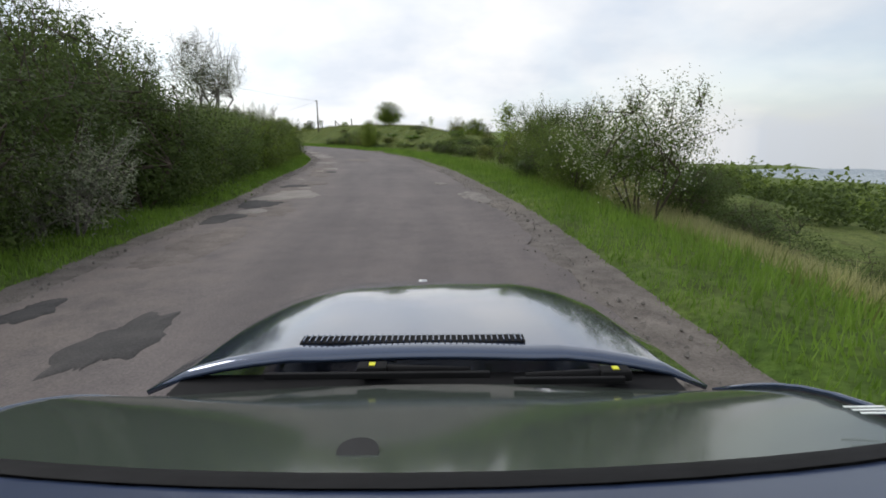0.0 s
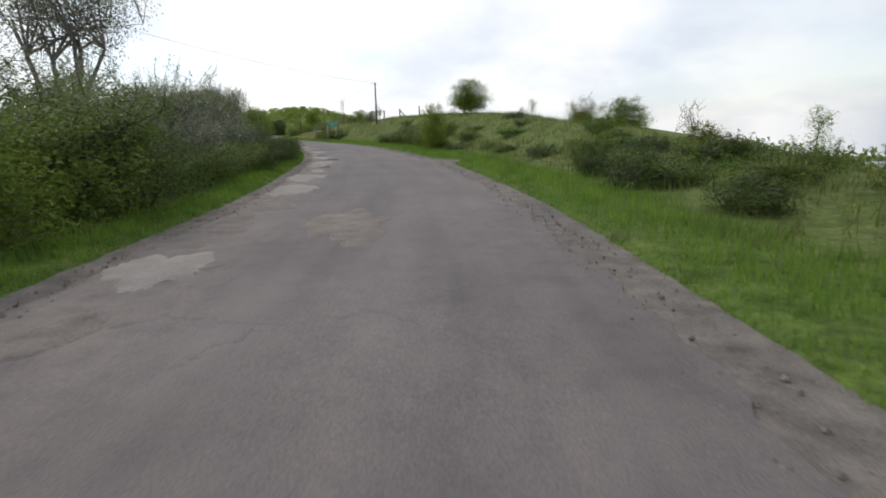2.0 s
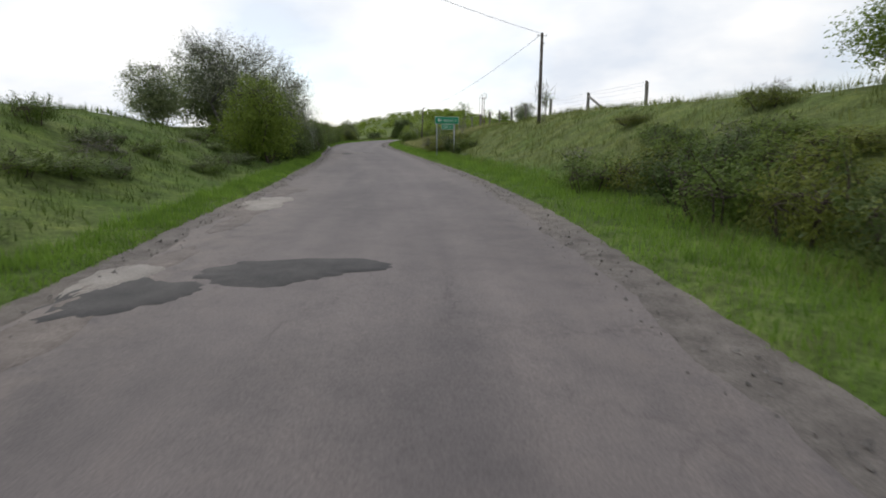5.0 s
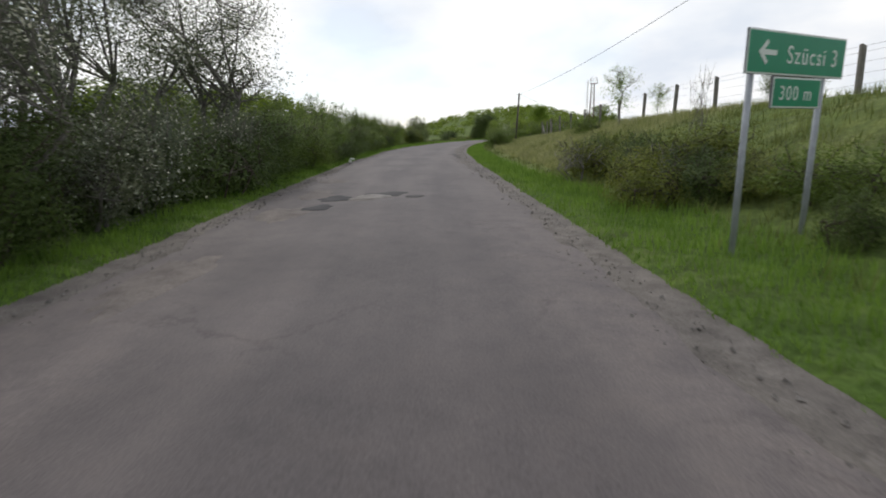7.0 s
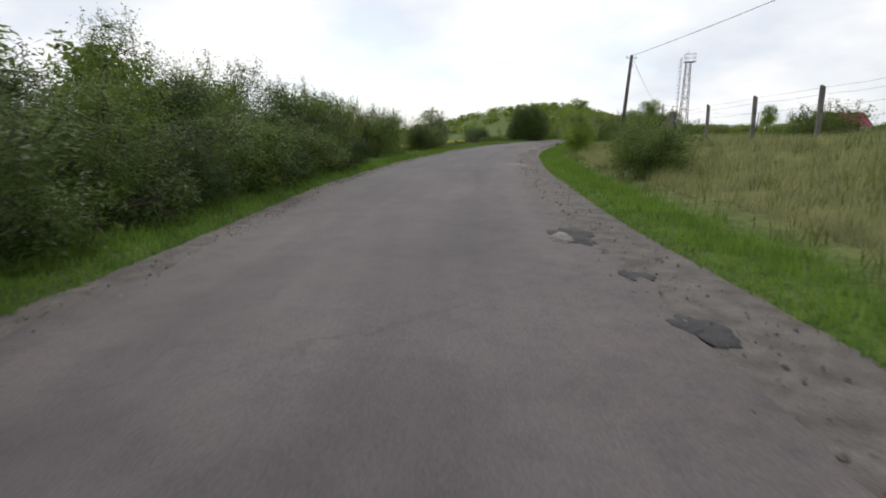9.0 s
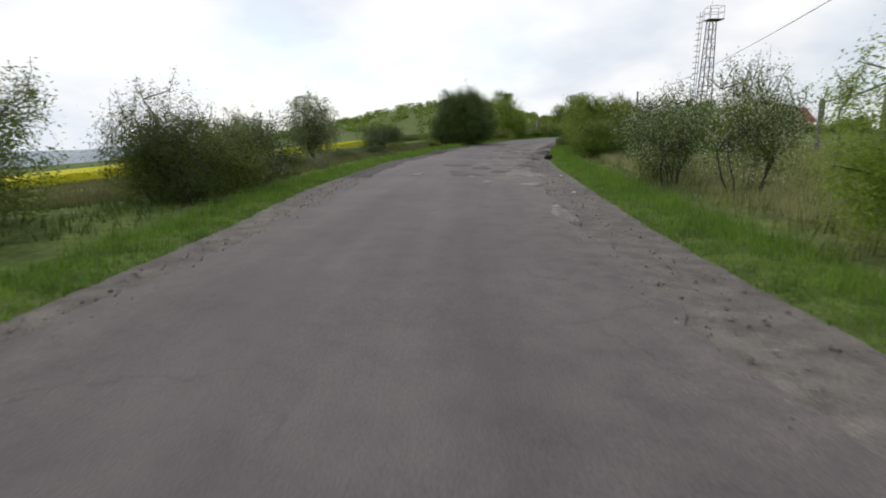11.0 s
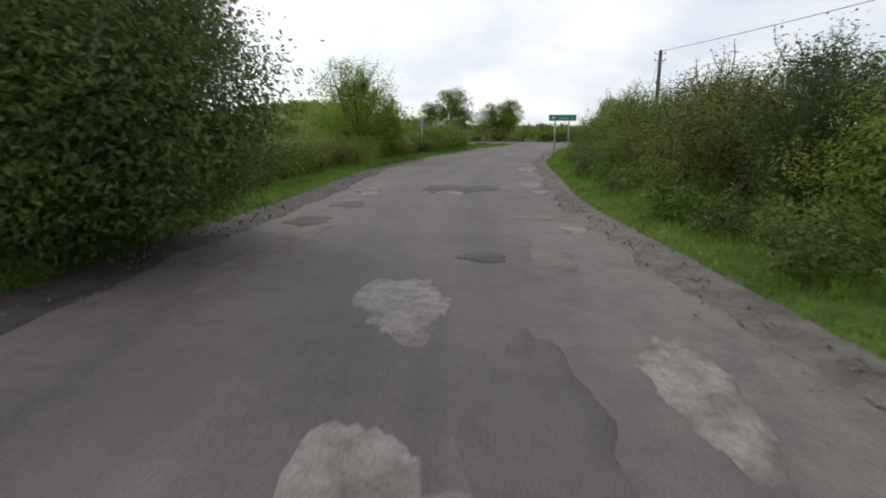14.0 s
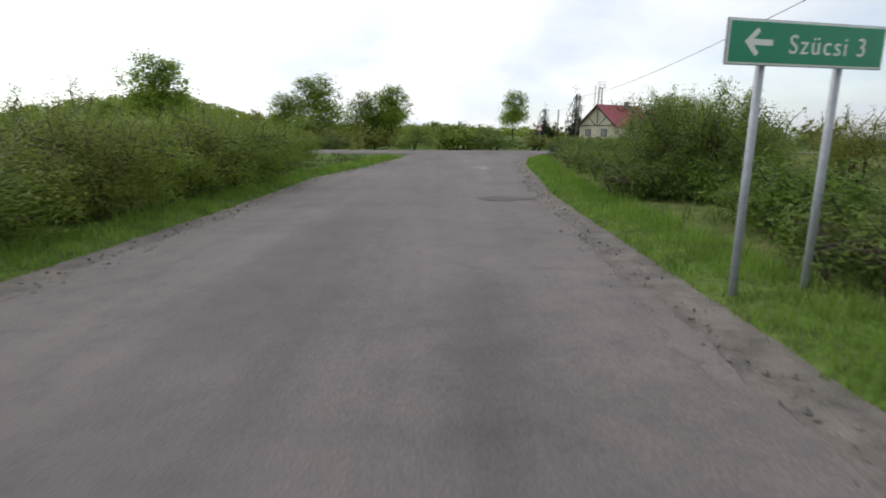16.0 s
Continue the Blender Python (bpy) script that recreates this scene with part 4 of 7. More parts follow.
put("dark0", 56.4, -8.2, 1.5, 2.4, DARK_L, group="hedge along the first bend")
put("hedge1", 58.6, -6.6, 1.8, 2.4, HEDGE_L, group="hedge along the first bend")
put("hedge0", 60.0, -7.4, 1.1, 2.2, HEDGE_L, group="hedge along the first bend")
# the left bank
put("round", 81.5, -15.7, 3.4, 2.9, "small dark round tree on the bank top", "tree", "bank trees")
put("sapling", 68.0, -11.5, 2.0, 1.4, "thin young tree on the grassy bank", "sapling", "saplings")
put("low1", 61, -7.0, 1.0, 1.6, LOW_L, group="bank bushes")
put("low0", 70, -8.6, 0.8, 1.4, LOW_L, group="bank bushes")
put("low1", 77, -9.5, 0.7, 1.3, LOW_L, group="bank bushes")
hedge(("low0", "bramble0", "low1", "low0", "dead"), 26, 57, 92, -9.5, -5.1, 0.3, 0.65, 1.7, "low dark weeds and brush on the bank", "weeds on the left bank", 42)
put("airy", 98.0, -10.5, 5.0, 5.0, "grey blossoming tree on the grassy bank", "tree", "silver trees")
put("airy", 91.0, -11.5, 3.0, 3.0, "grey blossoming tree on the grassy bank", "tree", "silver trees")
put("round", 88.2, -6.0, 3.7, 3.3, "rounded small tree beside the verge", "tree", "bank trees")
put("silver1", 95.5, -8.6, 6.0, 5.6, "tall silvery tree with open grey branches", "tree", "silver trees")
put("silver0", 101.0, -7.6, 5.8, 5.6, "tall silvery tree with open grey branches", "tree", "silver trees")
put("silver1", 108.5, -7.3, 6.0, 5.6, "tall silvery tree with open grey branches", "tree", "silver trees")
hedge(("dark1", "low0", "dark0"), 9, 90, 106, -6.3, -5.3, 1.3, 2.0, 2.4, DARK_L, "thicket on the long left bank", 6)
put("dark1", 94.8, -5.5, 2.1, 2.4, DARK_L, group="thicket on the long left bank")
put("dark0", 96.6, -5.3, 1.9, 2.2, DARK_L, group="thicket on the long left bank")
put("silver0", 97.0, -6.0, 4.2, 4.0, "tall silvery tree with open grey branches", "tree", "silver trees")
put("whitebush", 99.0, -5.6, 2.0, 2.4, "grey green blossoming shrub at the hedge edge", group="white shrubs")
put("whitebush", 94.0, -5.8, 1.8, 2.2, "grey green blossoming shrub at the hedge edge", group="white shrubs")
put("whitebush", 101.0, -5.9, 2.5, 2.6, "grey green blossoming shrub at the hedge edge", group="white shrubs")
put("whitebush", 105.4, -5.7, 2.2, 2.3, "grey green blossoming shrub at the hedge edge", group="white shrubs")
put("whitebush", 107.4, -6.0, 2.4, 2.3, "grey green blossoming shrub at the hedge edge", group="white shrubs")
put("whitebush", 103.0, -6.2, 2.3, 2.2, "grey green blossoming shrub at the hedge edge", group="white shrubs")
# the thicket on the long left bank
hedge(("dark0", "hedge0", "dark1", "hedge1", "dark0", "hedge2"), 15, 105, 141, -5.9, -5.2, 1.6, 2.1, 2.7, HEDGE_L, "thicket on the long left bank", 7)
hedge(("mid0", "mid2", "mid1"), 14, 105, 142, -9.0, -7.8, 1.55, 2.05, 3.2, HEDGE_L, "thicket on the long left bank", 8)
hedge(("far0", "far0"), 10, 108, 142, -12.4, -10.8, 1.8, 2.3, 3.6, HEDGE_L, "thicket on the long left bank", 9)
hedge(("hedge1", "hedge0", "olive0"), 9, 139, 160, -7.4, -6.0, 2.1, 2.8, 2.7, HEDGE_L, "thicket on the long left bank", 10)
hedge(("mid0", "mid2"), 7, 134, 158, -10.2, -8.6, 2.7, 3.2, 3.0, HEDGE_L, "thicket on the long left bank", 11)
hedge(("dark1", "olive1", "hedge0"), 4, 158.5, 166, -6.9, -5.6, 1.7, 2.1, 2.4, "half blossoming green shrub beside the verge", "thicket on the long left bank", 12)
hedge(("low0", "dark1", "low1"), 14, 116, 142, -5.0, -4.6, 0.8, 1.25, 1.8, DARK_L, "thicket on the long left bank", 40)
put("whitebush", 163.5, -6.4, 2.0, 2.2, "grey green blossoming shrub at the hedge edge", group="white shrubs")
# trees by the rape field
put("airy", 192.0, -17.8, 5.5, 4.6, "single airy field tree beside the rape", "tree")
put("hedge1", 191.6, -11.4, 2.3, 2.8, DARK_L, group="field bushes")
put("dark1", 190.0, -9.8, 2.2, 3.4, DARK_L, group="field bushes")
put("dark0", 187.4, -9.4, 1.8, 2.8, DARK_L, group="field bushes")
put("hedge0", 193.5, -12.5, 2.6, 3.4, DARK_L, group="field bushes")
put("sapling", 185.3, -5.7, 1.8, 0.8, "thin young tree on the grassy bank", "sapling", "saplings")
hedge(("low2", "low0", "dead", "low0"), 17, 166, 188, -10.5, -6.2, 0.35, 0.75, 1.4, "low brown and green scrub before the field", "field bushes", 31)
put("low2", 187.5, -5.5, 0.7, 1.2, LOW_L, group="bank bushes")
put("dark1", 195.6, -7.3, 2.6, 2.8, DARK_L, group="field bushes")
put("big", 196.3, -5.1, 4.5, 5.6, "broad dense dark green tree down to the ground", "tree")
put("light", 216.6, -7.2, 4.8, 5.0, "light green young tree in fresh leaf", "tree")
hedge(("fresh0", "low1", "olive0"), 10, 197, 213, -7.0, -5.7, 1.1, 1.5, 2.3, OLIVE_L, "low hedge by the field", 13)
hedge(("mid2", "olive1"), 6, 198, 213, -9.6, -8.2, 1.3, 1.6, 2.6, OLIVE_L, "low hedge by the field", 14)
hedge(("olive1", "fresh0"), 4, 219, 226, -7.2, -5.8, 0.95, 1.3, 2.6, "green shrub with scattered white blossom", "bushes before the junction", 39)
hedge(("olive1", "fresh0", "fresh1"), 6, 226, 236, -7.2, -5.8, 1.6, 2.0, 2.6, "green shrub with scattered white blossom", "bushes before the junction", 15)
hedge(("mid2", "mid2"), 6, 229, 242, -10.0, -8.2, 2.0, 2.4, 3.2, HEDGE_L, "bushes before the junction", 16)
hedge(("fresh0", "fresh1"), 6, 233, 245, -8.0, -6.0, 1.4, 1.8, 2.6, HEDGE_L, "bushes before the junction", 17)
# right of the start
put("blossom", 11.1, 4.8, 2.75, 3.1, FLOWER_L, group="white shrubs")
put("hedge0", 14.4, 4.5, 1.8, 2.3, HEDGE_L, group="right verge shrubs")
put("dark1", 16.2, 5.0, 2.4, 2.3, OLIVE_L, group="right verge shrubs")
put("dark1", 12.5, 6.6, 1.3, 2.2, DARK_L, group="right verge shrubs")
put("blossom", 21.5, 5.8, 2.6, 2.4, FLOWER_L, group="white shrubs")
put("hedge2", 18.6, 5.2, 2.4, 2.2, OLIVE_L, group="right verge shrubs")
put("slim", 26.6, 6.0, 2.9, 1.5, "slender leafy young tree on the bank", "tree")
put("olive0", 24.2, 6.0, 1.5, 1.8, OLIVE_L, group="right verge shrubs")
put("whitebush", 25.4, 7.2, 1.8, 1.8, "grey green blossoming shrub at the hedge edge", group="white shrubs")
put("low2", 29.5, 5.6, 0.8, 1.2, LOW_L, group="bank bushes")
put("hedge1", 20.3, 5.2, 1.2, 1.9, HEDGE_L, group="right verge shrubs")
put("hedge0", 22.6, 5.6, 1.3, 2.0, HEDGE_L, group="right verge shrubs")
put("olive1", 27.0, 6.6, 1.3, 1.9, OLIVE_L, group="right verge shrubs")
put("low0", 17.4, 4.4, 0.9, 1.7, LOW_L, group="bank bushes")
put("low1", 24.9, 5.4, 0.8, 1.6, LOW_L, group="bank bushes")
put("low0", 36.0, 4.8, 0.9, 1.5, LOW_L, group="bank bushes")
put("low2", 33.0, 8.5, 0.9, 1.3, LOW_L, group="bank bushes")
put("low0", 38.5, 5.0, 0.8, 1.3, LOW_L, group="bank bushes")
put("low1", 43.0, 6.4, 0.7, 1.0, LOW_L, group="bank bushes")
put("low2", 24.0, 10.5, 0.9, 1.6, LOW_L, group="bank bushes")
for s, d, h in ((17, 9.6, 1.9), (14, 10.2, 2.3), (11, 11.0, 2.4), (20, 10.0, 1.6), (19, 12.5, 2.0), (16, 15.0, 2.4), (23, 14.5, 2.0), (13, 18.0, 2.8), (19, 19.5, 2.8), (9, 23.0, 3.2), (27, 20.0, 2.6), (15, 26.0, 3.4)):
    put("dark%d" % (s % 2), s, d, h, h * 1.5, "dark green shrub down the falling slope", group="slope shrubs")
hedge(("low1", "low2", "low1", "low0"), 9, 31, 49, 5.4, 10.5, 0.5, 0.9, 1.5, LOW_L, "bank bushes", 30)
hedge(("bramble0", "bramble1", "low1"), 14, 34, 62, 5.0, 11.0, 0.3, 0.6, 1.7, "low green weeds and bramble on the bank", "bank bushes", 36)
hedge(("low0", "bramble0", "dead", "low2"), 20, 55, 82, 4.8, 11.0, 0.3, 0.65, 1.7, "low dark weeds and brush on the bank", "weeds on the right bank", 43)
hedge(("low0", "bramble0", "low1", "low0"), 13, 28, 43, 4.9, 9.0, 0.4, 0.8, 1.8, "low dark weeds and brush on the bank", "weeds on the right bank", 45)
put("dead", 43.0, 10.5, 1.6, 1.0, "bare grey twiggy bush on the slope", group="bare bushes")
put("sapling", 38.0, 11.0, 1.6, 0.8, "thin young tree on the grassy bank", "sapling", "saplings")
# the right bank
put("round", 73.9, 12.6, 3.1, 3.8, "round green tree on the bank top", "tree", "bank trees")
put("round", 58.3, 4.15, 2.8, 1.9, "upright green shrub at the foot of the bank", group="right verge shrubs")
put("low1", 59.6, 4.9, 1.0, 1.4, "upright green shrub at the foot of the bank", group="right verge shrubs")
put("round", 53.0, 14.0, 2.3, 2.8, "round green tree on the bank top", "tree", "bank trees")
put("olive0", 58.5, 14.6, 2.0, 2.4, OLIVE_L, group="bank bushes")
put("light", 64.3, 18.4, 1.8, 2.3, "light green bush on the bank top")
put("sapling", 71.0, 17.5, 2.0, 1.0, "thin young tree on the grassy bank", "sapling", "saplings")
put("dead", 68.0, 15.0, 1.0, 1.6, "bare grey twiggy bush on the slope", group="bare bushes")
put("dead", 81.0, 14.0, 0.8, 1.6, "bare grey twiggy bush on the slope", group="bare bushes")
put("dead", 93.8, 9.4, 2.3, 1.5, "bare dead bush round the pole foot", group="bare bushes")
put("sapling", 96.0, 10.4, 1.4, 1.0, "thin young tree on the grassy bank", "sapling", "saplings")
hedge(("low0", "low2", "low1"), 9, 62, 76, 4.4, 5.6, 0.9, 1.3, 1.9, LOW_L, "bushes along the bank foot", 18)
hedge(("low1", "low0"), 5, 64, 76, 6.0, 7.2, 0.8, 1.2, 1.8, LOW_L, "bushes along the bank foot", 19)
put("low1", 59.0, 4.2, 0.8, 1.5, LOW_L, group="bushes along the bank foot")
hedge(("low0", "dead", "low2", "dead", "dark0"), 11, 101, 109, 4.0, 5.8, 0.8, 1.25, 1.6, "dark twiggy brush on the bank", "bushes along the bank foot", 41)
hedge(("low1", "olive0", "low2"), 7, 98, 109, 5.0, 6.6, 0.7, 1.05, 1.9, LOW_L, "bushes along the bank foot", 29)
put("low2", 100.6, 3.9, 1.0, 1.6, LOW_L, group="bushes along the bank foot")
put("low0", 100.2, 5.2, 0.9, 1.6, LOW_L, group="bushes along the bank foot")
put("low0", 96.4, 4.6, 0.7, 0.9, LOW_L, group="bushes along the bank foot")
put("low2", 102.6, 4.6, 1.0, 1.6, LOW_L, group="bushes along the bank foot")
put("sapling", 123.5, 14.0, 2.4, 1.3, "thin young tree by the fence", "sapling", "saplings")
put("dead", 104.0, 6.5, 2.3, 0.6, "bare young tree on the bank slope", "sapling")
put("airy", 111.8, 14.4, 2.1, 2.2, "small open tree by the fence", "tree", "bank trees")
put("sapling", 119.0, 10.2, 3.0, 1.9, "thin young tree by the fence", "sapling", "saplings")
put("low1", 120.5, 9.0, 1.1, 2.0, LOW_L, group="bank bushes")
put("low1", 146.8, 14.2, 0.8, 0.9, LOW_L, group="bank bushes")
put("hedge2", 136.0, 5.4, 1.6, 2.7, "spreading green shrub beside the verge", group="right verge shrubs")
put("hedge0", 139.5, 6.2, 1.7, 2.8, HEDGE_L, group="right verge shrubs")
put("light", 154.4, 5.2, 2.7, 2.1, "light green young tree in fresh leaf", "tree")
# the right side before the junction
put("blossom", 162.0, 5.0, 2.3, 2.4, FLOWER_L, group="white shrubs")
put("blossom", 159.4, 5.7, 2.5, 2.3, FLOWER_L, group="white shrubs")
put("dead", 160.4, 6.2, 2.8, 0.9, "thin blossoming sapling with open twigs", "sapling", "bare bushes")
put("dead", 163.0, 6.8, 2.6, 0.8, "thin blossoming sapling with open twigs", "sapling", "bare bushes")
put("sapling", 162.0, 8.8, 2.4, 1.2, "thin young tree by the fence", "sapling", "saplings")
put("olive0", 163.8, 5.4, 1.0, 1.8, OLIVE_L, group="right verge shrubs")
put("round", 174.8, 5.1, 1.7, 2.2, "dense light green bush beside the verge", group="right verge shrubs")
put("hedge1", 177.0, 6.0, 1.8, 2.6, HEDGE_L, group="right verge shrubs")
put("hawthorn", 181.6, 5.6, 3.2, 4.1, "dense spreading green hawthorn beside the road", "tree")
put("fresh0", 178.1, 9.0, 2.6, 3.4, HEDGE_L, group="right verge shrubs")
put("hedge1", 174.2, 7.8, 2.3, 3.2, HEDGE_L, group="right verge shrubs")
put("hedge2", 171.8, 8.6, 2.2, 2.8, HEDGE_L, group="right verge shrubs")
put("hedge0", 172.5, 10.6, 2.3, 2.8, HEDGE_L, group="right verge shrubs")
put("hedge2", 184.6, 5.4, 2.4, 2.6, HEDGE_L, group="right verge shrubs")
hedge(("olive0", "dark1", "olive1", "fresh1", "dark0"), 10, 186, 213, 5.0, 5.9, 2.3, 2.9, 2.8, OLIVE_L, "hedge before the junction", 20)
hedge(("olive1", "olive0", "dark1"), 9, 186, 213, 7.2, 8.6, 2.7, 3.3, 3.2, OLIVE_L, "hedge before the junction", 21)
hedge(("olive1", "fresh1", "olive0"), 8, 211, 221, 5.5, 7.8, 2.4, 2.9, 2.5, OLIVE_L, "hedge before the junction", 27)
put("low1", 142.0, 13.5, 1.5, 2.8, LOW_L, group="bank bushes")
put("low2", 152.6, 17.2, 1.5, 2.6, LOW_L, group="bank bushes")
put("low1", 163.0, 12.6, 1.6, 2.8, LOW_L, group="bank bushes")
put("fresh1", 181.5, 11.0, 2.4, 3.0, HEDGE_L, group="right verge shrubs")
put("round", 218.9, -6.2, 3.2, 1.9, "small leafy tree at the field edge", "tree", "bank trees")
hedge(("bramble0", "bramble1", "low1"), 16, 190, 221, 3.7, 4.4, 0.7, 1.05, 1.5, BRAM_L, "brambles at the hedge foot", 22)
put("dead", 216.5, 6.5, 3.1, 2.2, "bare grey twiggy bush on the slope", group="bare bushes")
hedge(("bramble1", "low1", "bramble0"), 8, 221, 231, 3.9, 6.0, 0.8, 1.2, 1.8, BRAM_L, "brambles at the hedge foot", 23)
for key, r, way, h, w in (("hedge1", 13.4, 25.6, 2.1, 2.4), ("fresh0", 14.6, 28.4, 2.4, 2.6), ("hedge2", 13.2, 31.0, 2.1, 2.5), ("hedge1", 15.8, 25.2, 2.3, 2.4), ("fresh1", 17.0, 31.0, 2.3, 3.0),
                          ("low1", 17.0, 20.6, 1.0, 2.0), ("bramble0", 20.0, 18.6, 1.0, 2.2), ("low1", 23.0, 17.2, 1.0, 2.2), ("low2", 21.0, 21.5, 1.1, 2.4), ("low1", 27.0, 18.0, 1.1, 2.6), ("low0", 31.0, 16.2, 1.1, 2.8)):
    put(key, r, way, h, w, HEDGE_L, group="hedge before the junction", xy=(-71.04 + r * math.sin(radians(way)), 202.0 + r * math.cos(radians(way))), z=0.1)
hedge(("mid2", "olive1"), 5, 226, 240, 11.0, 15.0, 1.4, 1.9, 3.2, HEDGE_L, "hedge before the junction", 25)
put("hedge1", 222.5, 7.6, 2.1, 2.6, HEDGE_L, group="hedge before the junction")
put("olive0", 220.5, 6.2, 2.0, 2.4, OLIVE_L, group="hedge before the junction")
put("dark1", 218.6, 5.2, 1.5, 2.0, DARK_L, group="hedge before the junction")
put("dark0", 221.0, 5.0, 1.1, 1.8, DARK_L, group="hedge before the junction")
hedge(("mid2", "mid0"), 9, 246, 251, -42, -9, 1.3, 1.8, 4.0, HEDGE_L, "bushes before the junction", 46)
# beyond the junction
hedge(("far0", "far1"), 9, 270, 276, -60, 8, 1.6, 2.4, 5.0, HEDGE_L, "bushes beyond the junction", 26)
for i in range(30):
    put(("mid2", "far0", "mid0", "far1")[i % 4], 266 + (i * 7) % 4, -62 + 3.7 * i, 1.2 + ((i * 13) % 7) * 0.16, 4.6, HEDGE_L, group="bushes beyond the junction")
hedge(("far0", "far1"), 4, 270, 276, 10, 45, 0.8, 1.2, 4.0, HEDGE_L, "bushes beyond the junction", 38)
for i in range(26):
    if 8 < -70 + 5.4 * i < 32 and (i * 37) % 5 < 3:
        continue
    put(("far0", "far0", "far1")[i % 3], 285 + 12 * ((i * 37) % 5), -70 + 5.4 * i, 2.6 + ((i * 13) % 7) * 0.3, 7.0, HEDGE_L, group="bushes beyond the junction")
put("whitebush", 224.5, -7.0, 1.25, 2.2, "green shrub with scattered white blossom", group="bushes before the junction")
put("whitebush", 226.4, -7.3, 1.2, 2.2, "green shrub with scattered white blossom", group="bushes before the junction")
put("poplar", 287.3, -35.7, 10.6, 8.6, "tall open tree beyond the junction", "tree", "trees beyond the junction")
put("poplar", 296.0, -47.5, 6.0, 4.5, "tall open tree beyond the junction", "tree", "trees beyond the junction")
put("poplar", 330.0, -53.0, 9.5, 7.0, "tall open tree beyond the junction", "tree", "trees beyond the junction")
put("poplar", 318.0, -22.5, 11.0, 9.0, "tall open tree beyond the junction", "tree", "trees beyond the junction")
put("poplar", 318.0, -28.5, 8.0, 7.0, "tall open tree beyond the junction", "tree", "trees beyond the junction")
put("round", 282.0, -8.2, 5.8, 7.2, "broad green tree beyond the junction", "tree", "trees beyond the junction")
put("poplar", 279.5, -5.6, 6.4, 4.4, "tall open tree beyond the junction", "tree", "trees beyond the junction")
put("poplar", 313.8, 12.2, 8.3, 5.2, "tall open tree beyond the junction", "tree", "trees beyond the junction")
put("round", 282.0, 24.0, 5.4, 8.5, "broad green tree beyond the junction", "tree", "trees beyond the junction", None, (-40.2, 264.0), 0.0)
put("spruce", 318.0, 24.0, 8.0, 4.0, "dark spruce behind the house", "tree", "spruces")
put("spruce", 330.0, 20.5, 6.0, 3.6, "dark spruce behind the house", "tree", "spruces")
# woods on the far rise and down in the valley
def woods(name, n, xc, yc, rx, ry, size, seed, label, low=False, per=70, leaf=0.5, mat=L_FRESHHEDGE):
    rng = np.random.default_rng(seed)
    a, r = rng.uniform(0, 6.28, n), rng.uniform(0, 1, n) ** 0.5
    x, y = xc + np.cos(a) * r * rx, yc + np.sin(a) * r * ry
    if low:
        near = np.argmin((x[:, None] - LINE_P[None, :, 0]) ** 2 + (y[:, None] - LINE_P[None, :, 1]) ** 2, axis=1)
        off = (x - LINE_P[near, 0]) * LINE_T[near, 1] - (y - LINE_P[near, 1]) * LINE_T[near, 0]
        z = land(LINE_S[near], np.clip(off, -105, 105))
        z = np.where(np.abs(off) > 105, far_land(x, y) - valley(LINE_S[near]), z)
    else:
        z = far_land(x, y)
    c = np.repeat(np.stack([x, y, z], 1), per, 0)
    size = size * np.repeat(rng.uniform(0.6, 1.25, n), per)[:, None]
    way = rng.normal(size=(len(c), 3))
    way /= np.linalg.norm(way, axis=1)[:, None]
    c = c + way * size * rng.uniform(0.7, 1.1, (len(c), 1)) * np.array([1, 1, 0.8]) + np.array([[0, 0, 0.55]]) * size + rng.normal(size=c.shape) * 0.1 * size
    me = leaf_mesh(name, rng, c, leaf, mat, 0.8)
    tagged(new(name, me), label, "woods", kind="stuff")


woods("woods", 560, -314, 643, 160, 170, 3.4, 31, "green scrub covering the rise beyond the fields", per=80, leaf=1.4)
woods("woods", 300, 62, 55, 40, 75, 1.8, 32, "green scrub in the valley beside the road", True, 300, 0.34, L_DARK)
woods("woods", 250, 105, 125, 75, 80, 4.4, 35, "green trees on the far side of the valley", True, 240, 0.75, L_GREEN)
woods("woods", 240, -75, 430, 110, 40, 2.4, 33, "row of far green trees beyond the junction", per=160, leaf=0.7)

# ---- signs, fence, poles, masts, house ----
def box_mesh(name, sx, sy, sz, mat, bevel=0.0, at=(0, 0, 0)):
    bm = bmesh.new()
    bmesh.ops.create_cube(bm, size=1.0, matrix=Matrix.Translation(at) @ Matrix.Diagonal((sx, sy, sz, 1)))
    if bevel:
        bmesh.ops.bevel(bm, geom=bm.edges[:], offset=bevel, segments=2, affect="EDGES", profile=0.6)
    me = bpy.data.meshes.new(name)
    bm.to_mesh(me)
    bm.free()
    me.materials.append(mat)
    return me


def rod_mesh(name, a, b, r0, r1, mat, sides=10, bend=()):
    v, f = [], []
    pts = [a, *bend, b]
    rr = [r0 + (r1 - r0) * i / (len(pts) - 1) for i in range(len(pts))]
    tube(v, f, pts, rr, sides)
    f.append(tuple(range(sides - 1, -1, -1)))
    me = mesh_from(name, v, f, mat)
    me.polygons.foreach_set("use_smooth", [len(p.vertices) == 4 for p in me.polygons])
    return me


